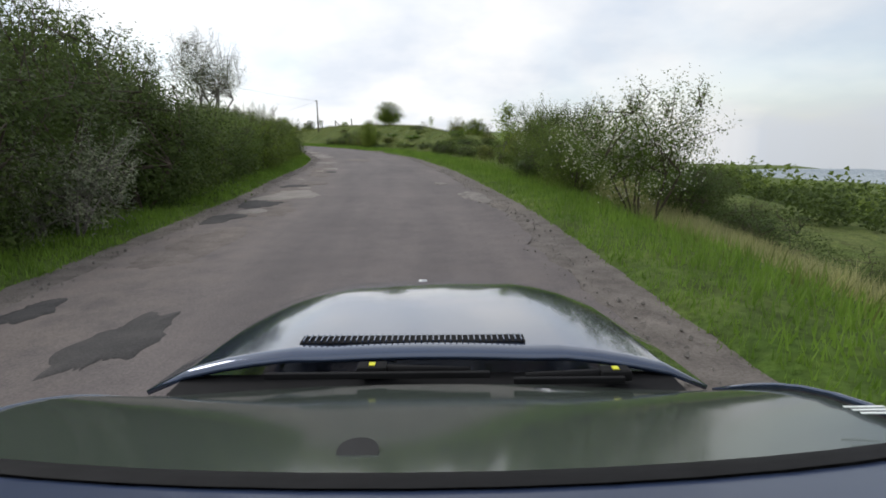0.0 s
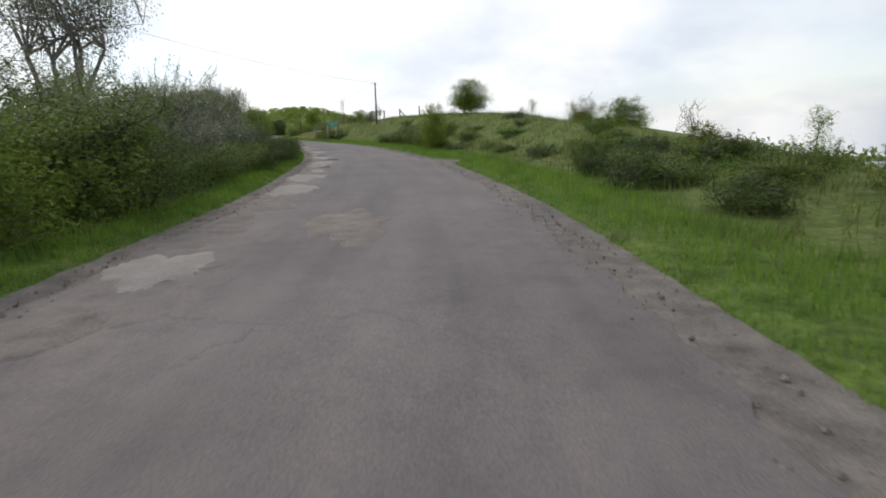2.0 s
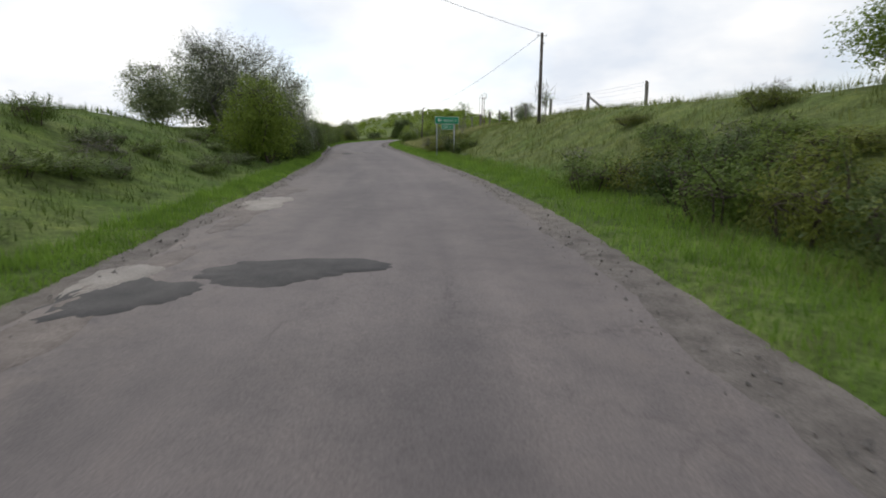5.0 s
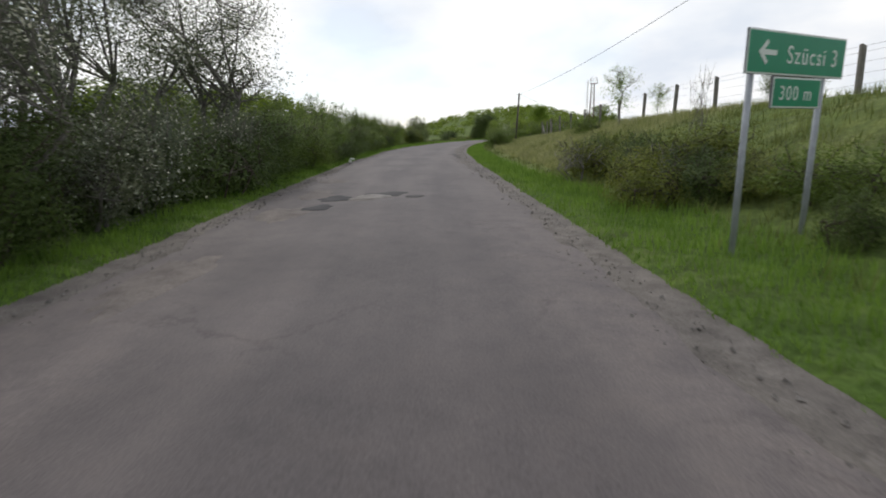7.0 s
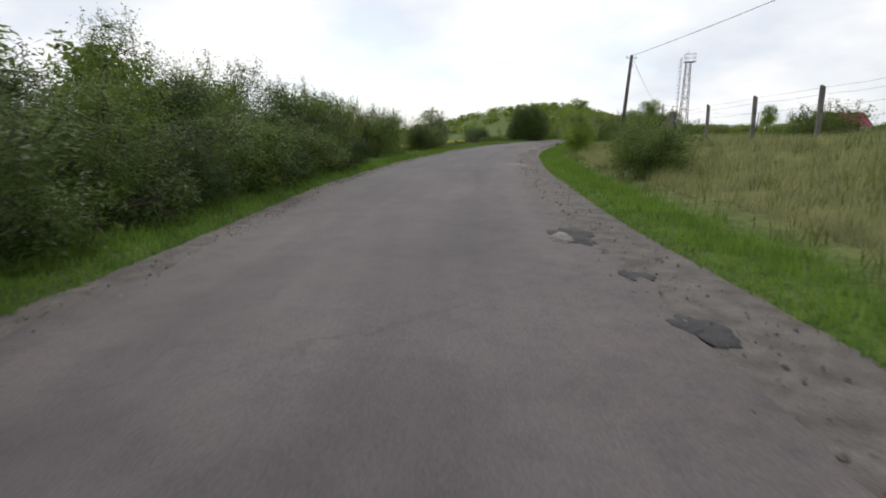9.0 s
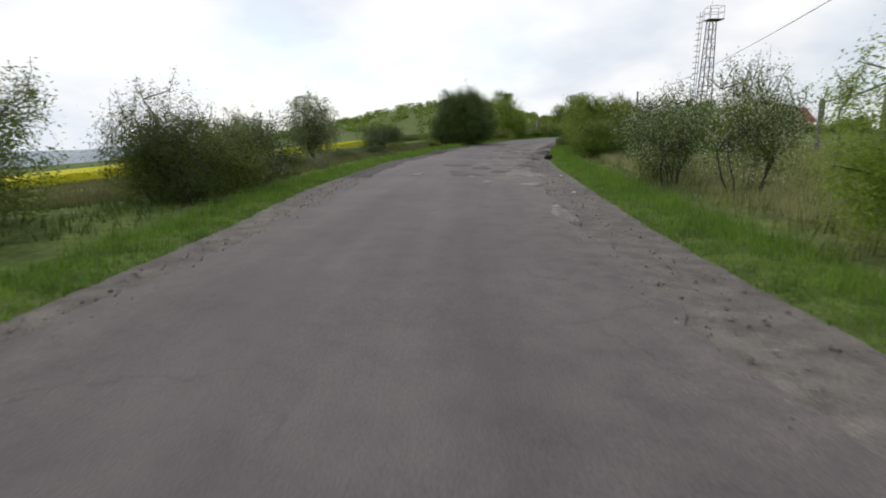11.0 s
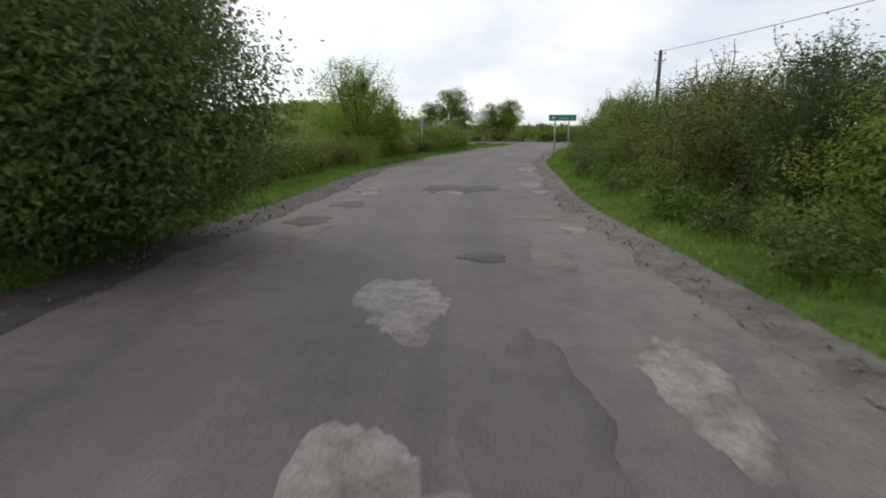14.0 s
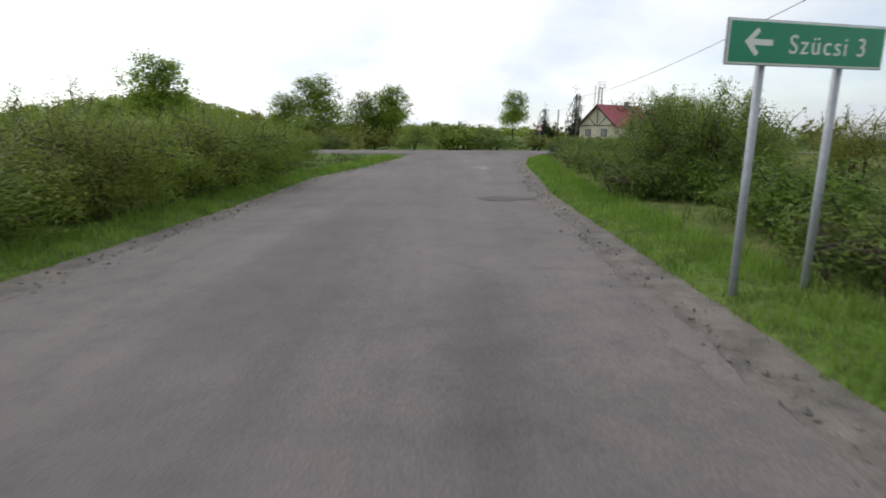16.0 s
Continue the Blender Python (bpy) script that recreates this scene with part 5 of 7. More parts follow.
def words(text, size, mat):
    """Raised lettering in the built-in font, lying in the x, z plane, its left end at the origin."""
    cu = bpy.data.curves.new("lettering", "FONT")
    cu.body, cu.size, cu.extrude, cu.space_character = text, size, 0.002, 1.18
    tmp = new("lettering", cu)
    bpy.context.view_layer.update()
    me = bpy.data.meshes.new_from_object(tmp.evaluated_get(bpy.context.evaluated_depsgraph_get()))
    bpy.data.objects.remove(tmp)
    me.name = "lettering"
    me.transform(Matrix.Rotation(radians(90), 4, "X"))
    me.materials.clear()
    me.materials.append(mat)
    return me


def board(name, parent, w, h, x, z, text, size, text_x, arrow=0.0):
    """A green sign board with a white rim and white lettering, its lower left corner at x, z."""
    mid = Vector((x + w / 2, 0, z + h / 2))
    ob = part(name, box_mesh(name, w, 0.02, h, M_SIGNBACK, 0.004, (0, 0, 0)), parent, "green board with white rim")
    ob.location = mid
    part("rim", box_mesh("rim", w - 0.012, 0.004, h - 0.012, M_SIGNWHITE, 0.0, (0, -0.0125, 0)), ob, "white rim")
    part("face", box_mesh("face", w - 0.045, 0.004, h - 0.045, M_SIGNGREEN, 0.0, (0, -0.0155, 0)), ob, "green reflective face")
    at = text_x - w / 2
    for word in text.split():
        t = part("lettering", words(word, size, M_SIGNWHITE), ob, "white lettering")
        t.location = (at, -0.019, -size * 0.36)
        at += max(v.co.x for v in t.data.vertices) + size * 0.5
    if arrow:
        a = arrow
        v = [(0, 0), (a * 0.42, a * 0.40), (a * 0.52, a * 0.30), (a * 0.31, a * 0.085), (a, a * 0.085), (a, -a * 0.085), (a * 0.31, -a * 0.085), (a * 0.52, -a * 0.30), (a * 0.42, -a * 0.40)]
        n = len(v)
        vv = [(p, -0.002, q) for p, q in v] + [(p, 0.002, q) for p, q in v]
        ff = [tuple(range(n)), tuple(range(2 * n - 1, n - 1, -1))] + [(i, i + n, (i + 1) % n + n, (i + 1) % n) for i in range(n)]
        ar = part("arrow", mesh_from("arrow", vv, ff, M_SIGNWHITE), ob, "white arrow pointing left")
        ar.location = (-w / 2 + w * 0.1, -0.0195, 0)
    return ob


def direction_sign(a, b, top, h, post_at, letter, sub=False):
    """A direction sign between the ground points a and b, its top edge at height top."""
    dx, dy = b[0] - a[0], b[1] - a[1]
    w = math.hypot(dx, dy)
    root = new("direction_sign")
    root.matrix_world = pose(a[0], a[1], 0, 0, 0, math.degrees(math.atan2(dy, dx)))
    board("main_board", root, w, h, 0, top - h, "Sz\u00fccsi 3", letter, w * 0.37, w * 0.17)
    if sub:
        board("distance_board", root, w * 0.5, h * 0.74, w * 0.27, top - h - h * 0.76, "300 m", letter * 0.82, w * 0.5 * 0.13)
    for q in post_at:
        ob = part("post", rod_mesh("post", (0, 0, -0.5), (0, 0, top - 0.03), 0.036, 0.036, M_STEEL, 12), root, "grey galvanised steel post")
        ob.location = (w * q, 0.05, 0)
        for z in (top - h * 0.25, top - h * 0.75):
            c = part("clamp", box_mesh("clamp", 0.11, 0.03, 0.035, M_STEEL, 0.004), root, "steel clamp")
            c.location = (w * q, 0.026, z)
    return root


tagged(direction_sign((-27.55, 91.75), (-26.6, 93.4), 2.52, 0.46, (0.1, 0.83), 0.27, True), "green direction sign with distance board on two steel posts", "road sign", "direction signs")
tagged(direction_sign((-68.5, 206.45), (-66.9, 206.75), 2.40, 0.36, (0.25, 0.75), 0.215), "green direction sign on two grey posts in grass", "road sign", "direction signs")


def warning_sign(s, d, top, side, turn, front):
    """A triangular sign on a post; its back or its face towards the traffic."""
    root = new("warning_sign")
    x, y = spot(s, d)
    root.matrix_world = pose(float(x), float(y), float(land(s, d)), 0, 0, turn)
    part("post", rod_mesh("post", (0, 0, -0.3), (0, 0, top - 0.1), 0.032, 0.032, M_STEEL, 12), root, "grey steel post")
    h = side * 0.866

    def tri(name, k, y0, y1, mat, label):
        c = [(-side / 2 * k, -h / 3 * k), (side / 2 * k, -h / 3 * k), (0, 2 * h / 3 * k)]
        v = [(p, y0, q + top - 2 * h / 3) for p, q in c] + [(p, y1, q + top - 2 * h / 3) for p, q in c]
        part(name, mesh_from(name, v, [(0, 1, 2), (5, 4, 3), (0, 3, 4, 1), (1, 4, 5, 2), (2, 5, 3, 0)], mat), root, label)

    tri("plate", 1.0, -0.045, -0.035, M_SIGNBACK, "grey metal plate")
    if front:
        tri("border", 0.98, -0.049, -0.045, M_SIGNRED, "red border")
        tri("face", 0.68, -0.053, -0.049, M_SIGNWHITE, "white face")
        part("symbol", box_mesh("symbol", 0.05, 0.004, 0.2, M_TIMBER, 0, (0, -0.055, top - 2 * h / 3)), root, "black symbol bar")
    return root


tagged(warning_sign(224.3, -5.8, 2.35, 0.72, heading(224) + 180, False), "grey back of a triangular warning sign", "road sign", "warning signs")
tagged(warning_sign(296.0, 13.6, 2.5, 0.9, heading(250) - 10, True), "red and white triangular warning sign", "road sign", "warning signs")


def station(x, y):
    """The station and offset of a world point by the road line."""
    k = int(np.argmin((LINE_P[:, 0] - x) ** 2 + (LINE_P[:, 1] - y) ** 2))
    return float(LINE_S[k]), float((x - LINE_P[k, 0]) * LINE_T[k, 1] - (y - LINE_P[k, 1]) * LINE_T[k, 0])


def fence():
    """Concrete posts with wires along the top of the bank: straight to a braced corner post, then on beside the road."""
    root = tagged(new("fence"), "weathered concrete post fence with sagging wires", "fence")
    rng = np.random.default_rng(3)
    feet = [(-34.2 - 2.214 * k, 119.05 + 3.381 * k, 3.6 - 0.153 * max(k, 0) - 0.06 * min(k, 0)) for k in (-8.7, -7.0, -5.4, *range(-4, 8))]
    feet += [(-49.73 - 0.85 * k, 142.7 + 3.75 * k, 2.53 - 0.03 * k) for k in range(1, 7)]
    tops = []
    for i, (x, y, z1) in enumerate(feet):
        s, d = station(x, y)
        z0, z1 = float(land(s, d)), z1 + rng.uniform(-0.06, 0.06)
        lx, ly = rng.uniform(-0.05, 0.05, 2)
        me = box_mesh("post", 0.15, 0.13, z1 - z0 + 0.3, M_CONCRETE, 0.02, (0, 0, (z1 - z0 - 0.3) / 2))
        for vert in me.vertices:
            if vert.co.z > 0.5:
                vert.co.x += lx * vert.co.z + rng.uniform(-0.008, 0.008)
                vert.co.y += ly * vert.co.z + rng.uniform(-0.008, 0.008)
            if vert.co.z > z1 - z0 - 0.05 and vert.co.x > lx * vert.co.z:
                vert.co.z -= 0.06
        ob = part("post", me, root)
        ob.location, ob.rotation_euler = (x, y, z0), (0, 0, radians(heading(min(s, 215)) + rng.uniform(-8, 8)))
        tops.append((x, y, z0, z1))
        if i > 14:
            arm = part("arm", rod_mesh("arm", (0, 0, z1 - z0 - 0.02), (0.05, -0.16, z1 - z0 + 0.38), 0.022, 0.018, M_RUST, 6), root, "slanted steel arm")
            arm.location = (x, y, z0)
    for i in (1, 14):
        x, y, z0, z1 = tops[i]
        bx, by, bz, _ = tops[i - 1]
        part("brace", rod_mesh("brace", (x + (bx - x) * 0.45, y + (by - y) * 0.45, bz - 0.2), (x, y, z0 + (z1 - z0) * 0.8), 0.075, 0.065, M_CONCRETE, 6), root, "slanted concrete brace")
    for a, b in zip(tops, tops[1:]):
        for k in (0.2, 0.42, 0.64, 0.84, 0.96):
            p, q = Vector((a[0], a[1], a[2] + (a[3] - a[2]) * k)), Vector((b[0], b[1], b[2] + (b[3] - b[2]) * k))
            mid = (p + q) / 2 - Vector((0, 0, rng.uniform(0.01, 0.05)))
            part("wire", rod_mesh("wire", tuple(p), tuple(q), 0.0045, 0.0045, M_WIRE, 3, (tuple(mid),)), root)


fence()


def utility_pole(s, d, top, lean=0.0, arms=1, z=None):
    x, y = (float(q) for q in spot(s, d))
    z0 = float(land(s, d)) if z is None else z
    h = top - z0
    root = tagged(new("utility_pole"), "weathered wooden utility pole in rough grass", "utility pole", "utility poles")
    root.matrix_world = pose(x, y, z0, 0, lean, heading(min(max(s, 0), 250)))
    part("shaft", rod_mesh("shaft", (0, 0, -0.4), (0, 0, h), 0.115, 0.08, M_POLEWOOD, 12), root, "grey weathered wood")
    part("cap", rod_mesh("cap", (0, 0, h), (0, 0, h + 0.03), 0.085, 0.03, M_STEEL, 12), root)
    for i in range(arms):
        zz = h - 0.16 - 0.32 * i
        part("bracket", rod_mesh("bracket", (-0.26, 0, zz), (0.26, 0, zz), 0.018, 0.018, M_STEEL, 6), root, "steel bracket")
        for q in (-0.24, 0.24):
            part("insulator", rod_mesh("insulator", (q, 0, zz), (q, 0, zz + 0.12), 0.035, 0.022, M_PORCELAIN, 8, ((q, 0, zz + 0.05), (q, 0, zz + 0.07))), root, "pale porcelain insulator")
    part("stay", rod_mesh("stay", (0, 0, h - 0.3), (0.16, 0, h - 0.62), 0.012, 0.012, M_STEEL, 5), root)
    tip = root.matrix_world @ Vector((0, 0, h - 0.04))
    return tip


def overhead_wire(a, b, sag, r=0.011):
    pts = []
    for i in range(1, 16):
        t = i / 16
        pts.append(tuple(a.lerp(b, t) - Vector((0, 0, sag * 4 * t * (1 - t)))))
    tagged(new("overhead_wire", rod_mesh("overhead_wire", tuple(a), tuple(b), r, r, M_WIRE, 5, pts)), "thin dark wire between wooden poles", "wire", "overhead wires")


tip_back = utility_pole(55.0, -21.1, 9.3, arms=2)
tip_a = utility_pole(93.3, 9.0, 7.1)
tip_b = utility_pole(152.7, 7.5, 5.5, 3.5)
tip_c = utility_pole(220.0, 7.8, 5.4, arms=2)
tip_d = utility_pole(276.5, 14.0, 5.15, 3.0)
tip_e = utility_pole(306.3, 18.3, 4.9)
for one, two, sag in ((tip_back, tip_a, 0.8), (tip_a, tip_b, 0.7), (tip_b, tip_c, 0.9), (tip_c, tip_d, 0.7), (tip_d, tip_e, 0.4)):
    overhead_wire(one, two, sag)


def lattice_mast(h, base, head_w):
    """A square lattice mast with a caged ladder and a railed platform at its top."""
    root = new("lattice_mast")
    def half(z):
        return (base + (head_w - base) * z / h) / 2
    n = 13
    zs = [h * i / n for i in range(n + 1)]
    corner = ((1, 1), (-1, 1), (-1, -1), (1, -1))
    for cx, cy in corner:
        part("leg", rod_mesh("leg", (cx * half(0), cy * half(0), 0), (cx * half(h), cy * half(h), h), 0.045, 0.035, M_RUST, 6), root, "rust brown steel leg")
    for i in range(n):
        for k in range(4):
            (ax, ay), (bx, by) = corner[k], corner[(k + 1) % 4]
            lo, hi = half(zs[i]), half(zs[i + 1])
            p, q = ((ax * lo, ay * lo, zs[i]), (bx * hi, by * hi, zs[i + 1])) if i % 2 else ((bx * lo, by * lo, zs[i]), (ax * hi, ay * hi, zs[i + 1]))
            part("brace", rod_mesh("brace", p, q, 0.018, 0.018, M_RUST, 4), root)
            part("strut", rod_mesh("strut", (ax * hi, ay * hi, zs[i + 1]), (bx * hi, by * hi, zs[i + 1]), 0.018, 0.018, M_RUST, 4), root)
    x0 = -base / 2 - 0.35
    ladder = part("ladder", rod_mesh("ladder", (x0, -0.2, 0.3), (x0, -0.2, h + 0.6), 0.02, 0.02, M_RUST, 5), root, "caged ladder")
    part("rail", rod_mesh("rail", (x0, 0.2, 0.3), (x0, 0.2, h + 0.6), 0.02, 0.02, M_RUST, 5), ladder)
    for i in range(int((h + 0.3) / 0.42)):
        z = 0.5 + 0.42 * i
        part("rung", rod_mesh("rung", (x0, -0.2, z), (x0, 0.2, z), 0.012, 0.012, M_RUST, 4), ladder)
        if i > 3:
            ring = [(x0 - 0.34 * math.sin(math.pi * j / 6), -0.28 * math.cos(math.pi * j / 6), z) for j in range(7)]
            part("hoop", rod_mesh("hoop", ring[0], ring[-1], 0.014, 0.014, M_RUST, 4, ring[1:-1]), ladder)
    part("platform", box_mesh("platform", head_w + 0.7, head_w + 0.5, 0.06, M_RUST, 0.01, (0.15, 0, h)), root, "steel platform")
    for cx, cy in corner:
        part("railing_post", rod_mesh("railing_post", (0.15 + cx * (head_w / 2 + 0.3), cy * (head_w / 2 + 0.2), h), (0.15 + cx * (head_w / 2 + 0.3), cy * (head_w / 2 + 0.2), h + 0.95), 0.018, 0.018, M_RUST, 5), root)
    for z in (0.5, 0.95):
        for k in range(4):
            (ax, ay), (bx, by) = corner[k], corner[(k + 1) % 4]
            e, g = head_w / 2 + 0.3, head_w / 2 + 0.2
            part("railing", rod_mesh("railing", (0.15 + ax * e, ay * g, h + z), (0.15 + bx * e, by * g, h + z), 0.015, 0.015, M_RUST, 4), root)
    part("aerial", rod_mesh("aerial", (-0.1, 0, h), (-0.1, 0, h + 1.6), 0.02, 0.008, M_STEEL, 5), root, "thin aerial")
    return root


mx, my = (float(q) for q in spot(198.1, 14.2))
MAST = tagged(lattice_mast(9.1, 0.95, 0.5), "rust brown steel lattice mast with caged ladder", "mast", "lattice masts")
MAST.matrix_world = pose(mx, my, float(land(198.1, 14.2)), 0, 0, 25)
mx, my = (float(q) for q in spot(312.0, 26.4))
copy_thing(MAST, pose(mx, my, -0.4, 0, 0, -5))


def house():
    """A plastered gabled house with a red roof, timber framing in its gable."""
    w, ln, eave, apex = 7.0, 11.0, 2.5, 5.6
    root = tagged(new("house"), "cream plastered house with a red gabled roof", "house")
    x, y = (float(q) for q in spot(308.5, 25.2))
    root.matrix_world = pose(x, y, 0, 0, 0, heading(250) - 52)
    # gable faces -y
    v = [(-w / 2, 0, -0.5), (w / 2, 0, -0.5), (w / 2, 0, eave), (0, 0, apex), (-w / 2, 0, eave)]
    v += [(a, 0.3, c) for a, _, c in v]
    f = [(0, 1, 2, 3, 4), (9, 8, 7, 6, 5)] + [(i, i + 5, (i + 1) % 5 + 5, (i + 1) % 5) for i in range(5)]
    part("gable_wall", mesh_from("gable_wall", v, f, M_PLASTER), root, "cream plaster gable")
    back = part("gable_wall", mesh_from("gable_wall", v, f, M_PLASTER), root, "cream plaster gable")
    back.location = (0, ln - 0.3, 0)
    for q in (-1, 1):
        part("side_wall", box_mesh("side_wall", 0.3, ln - 0.6, eave + 0.5, M_PLASTER, 0, (q * (w / 2 - 0.15), ln / 2, (eave - 0.5) / 2)), root, "cream plaster wall")
        up = math.atan2(apex - eave, w / 2)
        slope = math.hypot(apex - eave, w / 2) + 0.7
        r = part("roof_slope", box_mesh("roof_slope", slope, ln + 1.0, 0.1, M_ROOF, 0.01), root, "dark red sheet roof")
        r.location = (q * (w / 4 + 0.17), ln / 2, (apex + eave) / 2 + 0.02)
        r.rotation_euler = (0, q * up, 0)
        for k in range(14):
            b = part("seam", box_mesh("seam", slope, 0.05, 0.03, M_ROOF), r)
            b.location = (0, -ln / 2 + 0.2 + k * (ln - 0.4) / 13, 0.06)
        bar = part("barge_board", box_mesh("barge_board", slope, 0.04, 0.22, M_TIMBER), root, "dark timber barge board")
        bar.location, bar.rotation_euler = (q * (w / 4 + 0.17), -0.52, (apex + eave) / 2 - 0.08), (0, q * up, 0)
        p = part("gable_timber", rod_mesh("gable_timber", (q * 0.3, -0.02, eave), (q * 1.6, -0.02, eave + 1.3), 0.06, 0.06, M_TIMBER, 4), root, "dark timber strut")
    part("gable_timber", box_mesh("gable_timber", w, 0.06, 0.14, M_TIMBER, 0, (0, -0.03, eave)), root, "dark timber beam")
    part("gable_timber", box_mesh("gable_timber", 0.12, 0.06, apex - eave - 0.3, M_TIMBER, 0, (0, -0.03, (apex + eave) / 2 - 0.1)), root, "dark timber post")
    for q in (-1.7, 1.4):
        win = part("window", box_mesh("window", 1.1, 0.08, 1.2, M_TIMBER, 0.01, (q, -0.03, 1.35)), root, "dark framed window")
        part("pane", box_mesh("pane", 0.9, 0.02, 1.0, M_SIGNBACK, 0, (q, -0.075, 1.35)), win, "grey reflecting pane")
    part("chimney", box_mesh("chimney", 0.6, 0.6, 1.3, M_STONE, 0.02, (0.8, ln * 0.6, apex + 0.2)), root, "grey chimney")


house()


# ---- road surface repairs, stones, litter ----
def blob(s, d, length, width, rng, mat, lift=0.006):
    """An irregular thin layer on the road, following its line."""
    n = 64
    a = np.linspace(0, 2 * math.pi, n, endpoint=False)
    r = 1 + 0.13 * np.sin(a * 2 + rng.uniform(0, 6)) + 0.12 * np.sin(a * 3 + rng.uniform(0, 6)) + 0.05 * np.sin(a * 5 + rng.uniform(0, 6))
    rough = rng.normal(size=n)
    r = r + 0.09 * (rough + np.roll(rough, 1) + np.roll(rough, 2)) / 2 + rng.normal(size=n) * 0.02
    v = []
    for k, dz in ((1.0, -0.004), (0.955, lift), (0.5, lift + 0.001)):
        ss, dd = s + np.cos(a) * r * length / 2 * k, d + np.sin(a) * r * width / 2 * k
        x, y = spot(ss, dd)
        off = (dd > pave_right(ss) - tar_right(ss)) | (dd < grass_left(ss) + tar_left(ss))
        v += list(zip(x.tolist(), y.tolist(), (road_height(ss, dd) + dz - 0.017 * off).tolist()))
    x, y = spot(s, d)
    v.append((float(x), float(y), float(road_height(s, d)) + lift + 0.001))
    f = [(j * n + i, j * n + (i + 1) % n, (j + 1) * n + (i + 1) % n, (j + 1) * n + i) for j in range(2) for i in range(n)]
    f += [(2 * n + i, 2 * n + (i + 1) % n, 3 * n) for i in range(n)]
    f = [tuple(reversed(q)) for q in f]
    return mesh_from("patch", v, f, mat, True)


DARK_FIRST = [(3.95, -2.33, 1.25, 0.5), (4.7, -3.5, 0.6, 0.4), (10.1, -3.6, 1.2, 0.6), (12.3, -3.5, 1.5, 0.9), (16.8, -3.4, 0.9, 0.7), (22.7, -2.7, 0.8, 0.5),
              (47.3, -2.9, 0.7, 0.5), (48.8, -3.1, 0.5, 0.3), (52.8, -2.5, 1.2, 0.8), (57.4, -2.9, 1.4, 0.5), (47.2, -2.75, 1.3, 0.3), (60.0, -3.1, 0.7, 0.4), (66.8, -2.9, 1.4, 1.1), (67.7, -1.5, 1.1, 1.8),
              (103.2, -2.35, 1.0, 0.75), (101.6, -2.45, 0.9, 0.5), (103.9, -1.2, 0.9, 1.0), (103.3, -0.5, 0.5, 0.4), (123.8, 2.0, 0.6, 0.4), (125.4, 2.0, 0.5, 0.3), (127.6, 1.8, 1.1, 0.7)]
DARK_LAST = [(175.3, 0.3, 1.0, 0.6), (168.6, 0.3, 1.7, 0.6), (170.1, 1.9, 1.4, 0.8), (170.1, -0.8, 1.2, 1.1), (175.4, 1.1, 1.0, 1.0), (175.7, 2.0, 0.5, 0.7), (179.7, 1.8, 0.4, 0.3),
             (180.7, 0.9, 1.2, 0.9), (182.8, 0.2, 1.6, 1.0), (184.7, -0.2, 1.0, 0.6), (189.2, -0.3, 1.8, 1.2), (192.2, 0.5, 2.4, 0.7), (196.0, 0.4, 0.6, 0.5),
             (198.5, -2.5, 0.9, 0.8), (200.6, -2.3, 0.9, 0.8), (202.9, -2.4, 0.5, 0.6), (203.7, -0.2, 2.1, 1.7), (230.4, 1.5, 0.8, 1.3)]
PALE_FIRST = [(11.0, -3.3, 0.8, 0.5), (12.9, 1.5, 1.95, 0.7), (14.1, -3.1, 2.5, 1.3), (16.0, -3.0, 0.5, 0.4), (16.4, 1.0, 0.8, 0.35), (19.0, -3.5, 0.6, 0.3),
              (23.3, -3.2, 0.6, 0.3), (24.9, -2.8, 1.3, 0.7), (30.4, -3.1, 1.7, 1.0), (38.7, -3.1, 2.4, 1.2), (42.3, -3.2, 2.9, 1.0),
              (47.8, -3.1, 1.0, 0.7), (50.2, -3.0, 2.7, 1.2), (55.2, -3.0, 1.5, 1.1), (63.0, -2.8, 1.2, 1.1), (64.4, -3.3, 1.2, 0.9), (67.5, -3.3, 1.3, 0.6),
              (73.8, -3.2, 2.1, 1.0), (54.3, -2.95, 1.7, 0.45), (60.8, -3.05, 1.1, 0.4), (62.1, -3.0, 1.7, 0.5), (64.4, -2.65, 0.8, 0.4), (45.0, -3.0, 1.2, 0.5), (58.8, -3.2, 1.0, 0.4), (103.3, -1.6, 1.1, 0.9), (127.4, 1.6, 0.7, 0.3), (143.8, 1.9, 1.9, 0.9)]
PALE_LAST = [(180.0, 0.17, 0.9, 0.5), (203.5, -2.43, 0.6, 0.45), (158.0, 1.9, 1.8, 0.3), (162.9, 1.8, 0.9, 0.6), (163.5, 0.6, 0.7, 0.3), (165.9, -1.7, 0.7, 0.4), (166.0, 1.8, 1.9, 1.2), (167.5, 1.5, 0.6, 0.4),
             (168.9, 1.3, 0.4, 0.4), (170.8, 0.2, 0.9, 0.6), (171.0, 1.2, 0.5, 0.6), (173.7, 0.7, 0.6, 0.6), (178.0, 0.5, 0.8, 0.4), (181.5, 0.3, 1.2, 0.5),
             (182.2, 1.3, 1.4, 0.6), (191.2, -0.3, 1.7, 0.9), (192.6, 1.5, 1.5, 0.55), (194.2, -0.4, 1.6, 0.8), (198.0, 1.9, 0.8, 0.5), (202.6, -2.3, 0.9, 0.6)]
PALE_END = [(202.7, -0.3, 0.6, 0.7), (203.1, 1.9, 0.7, 0.4), (205.1, 1.8, 1.5, 0.8), (211.3, 1.7, 2.2, 0.8), (214.6, 1.7, 1.2, 0.7), (241.1, 1.6, 2.2, 0.7)]


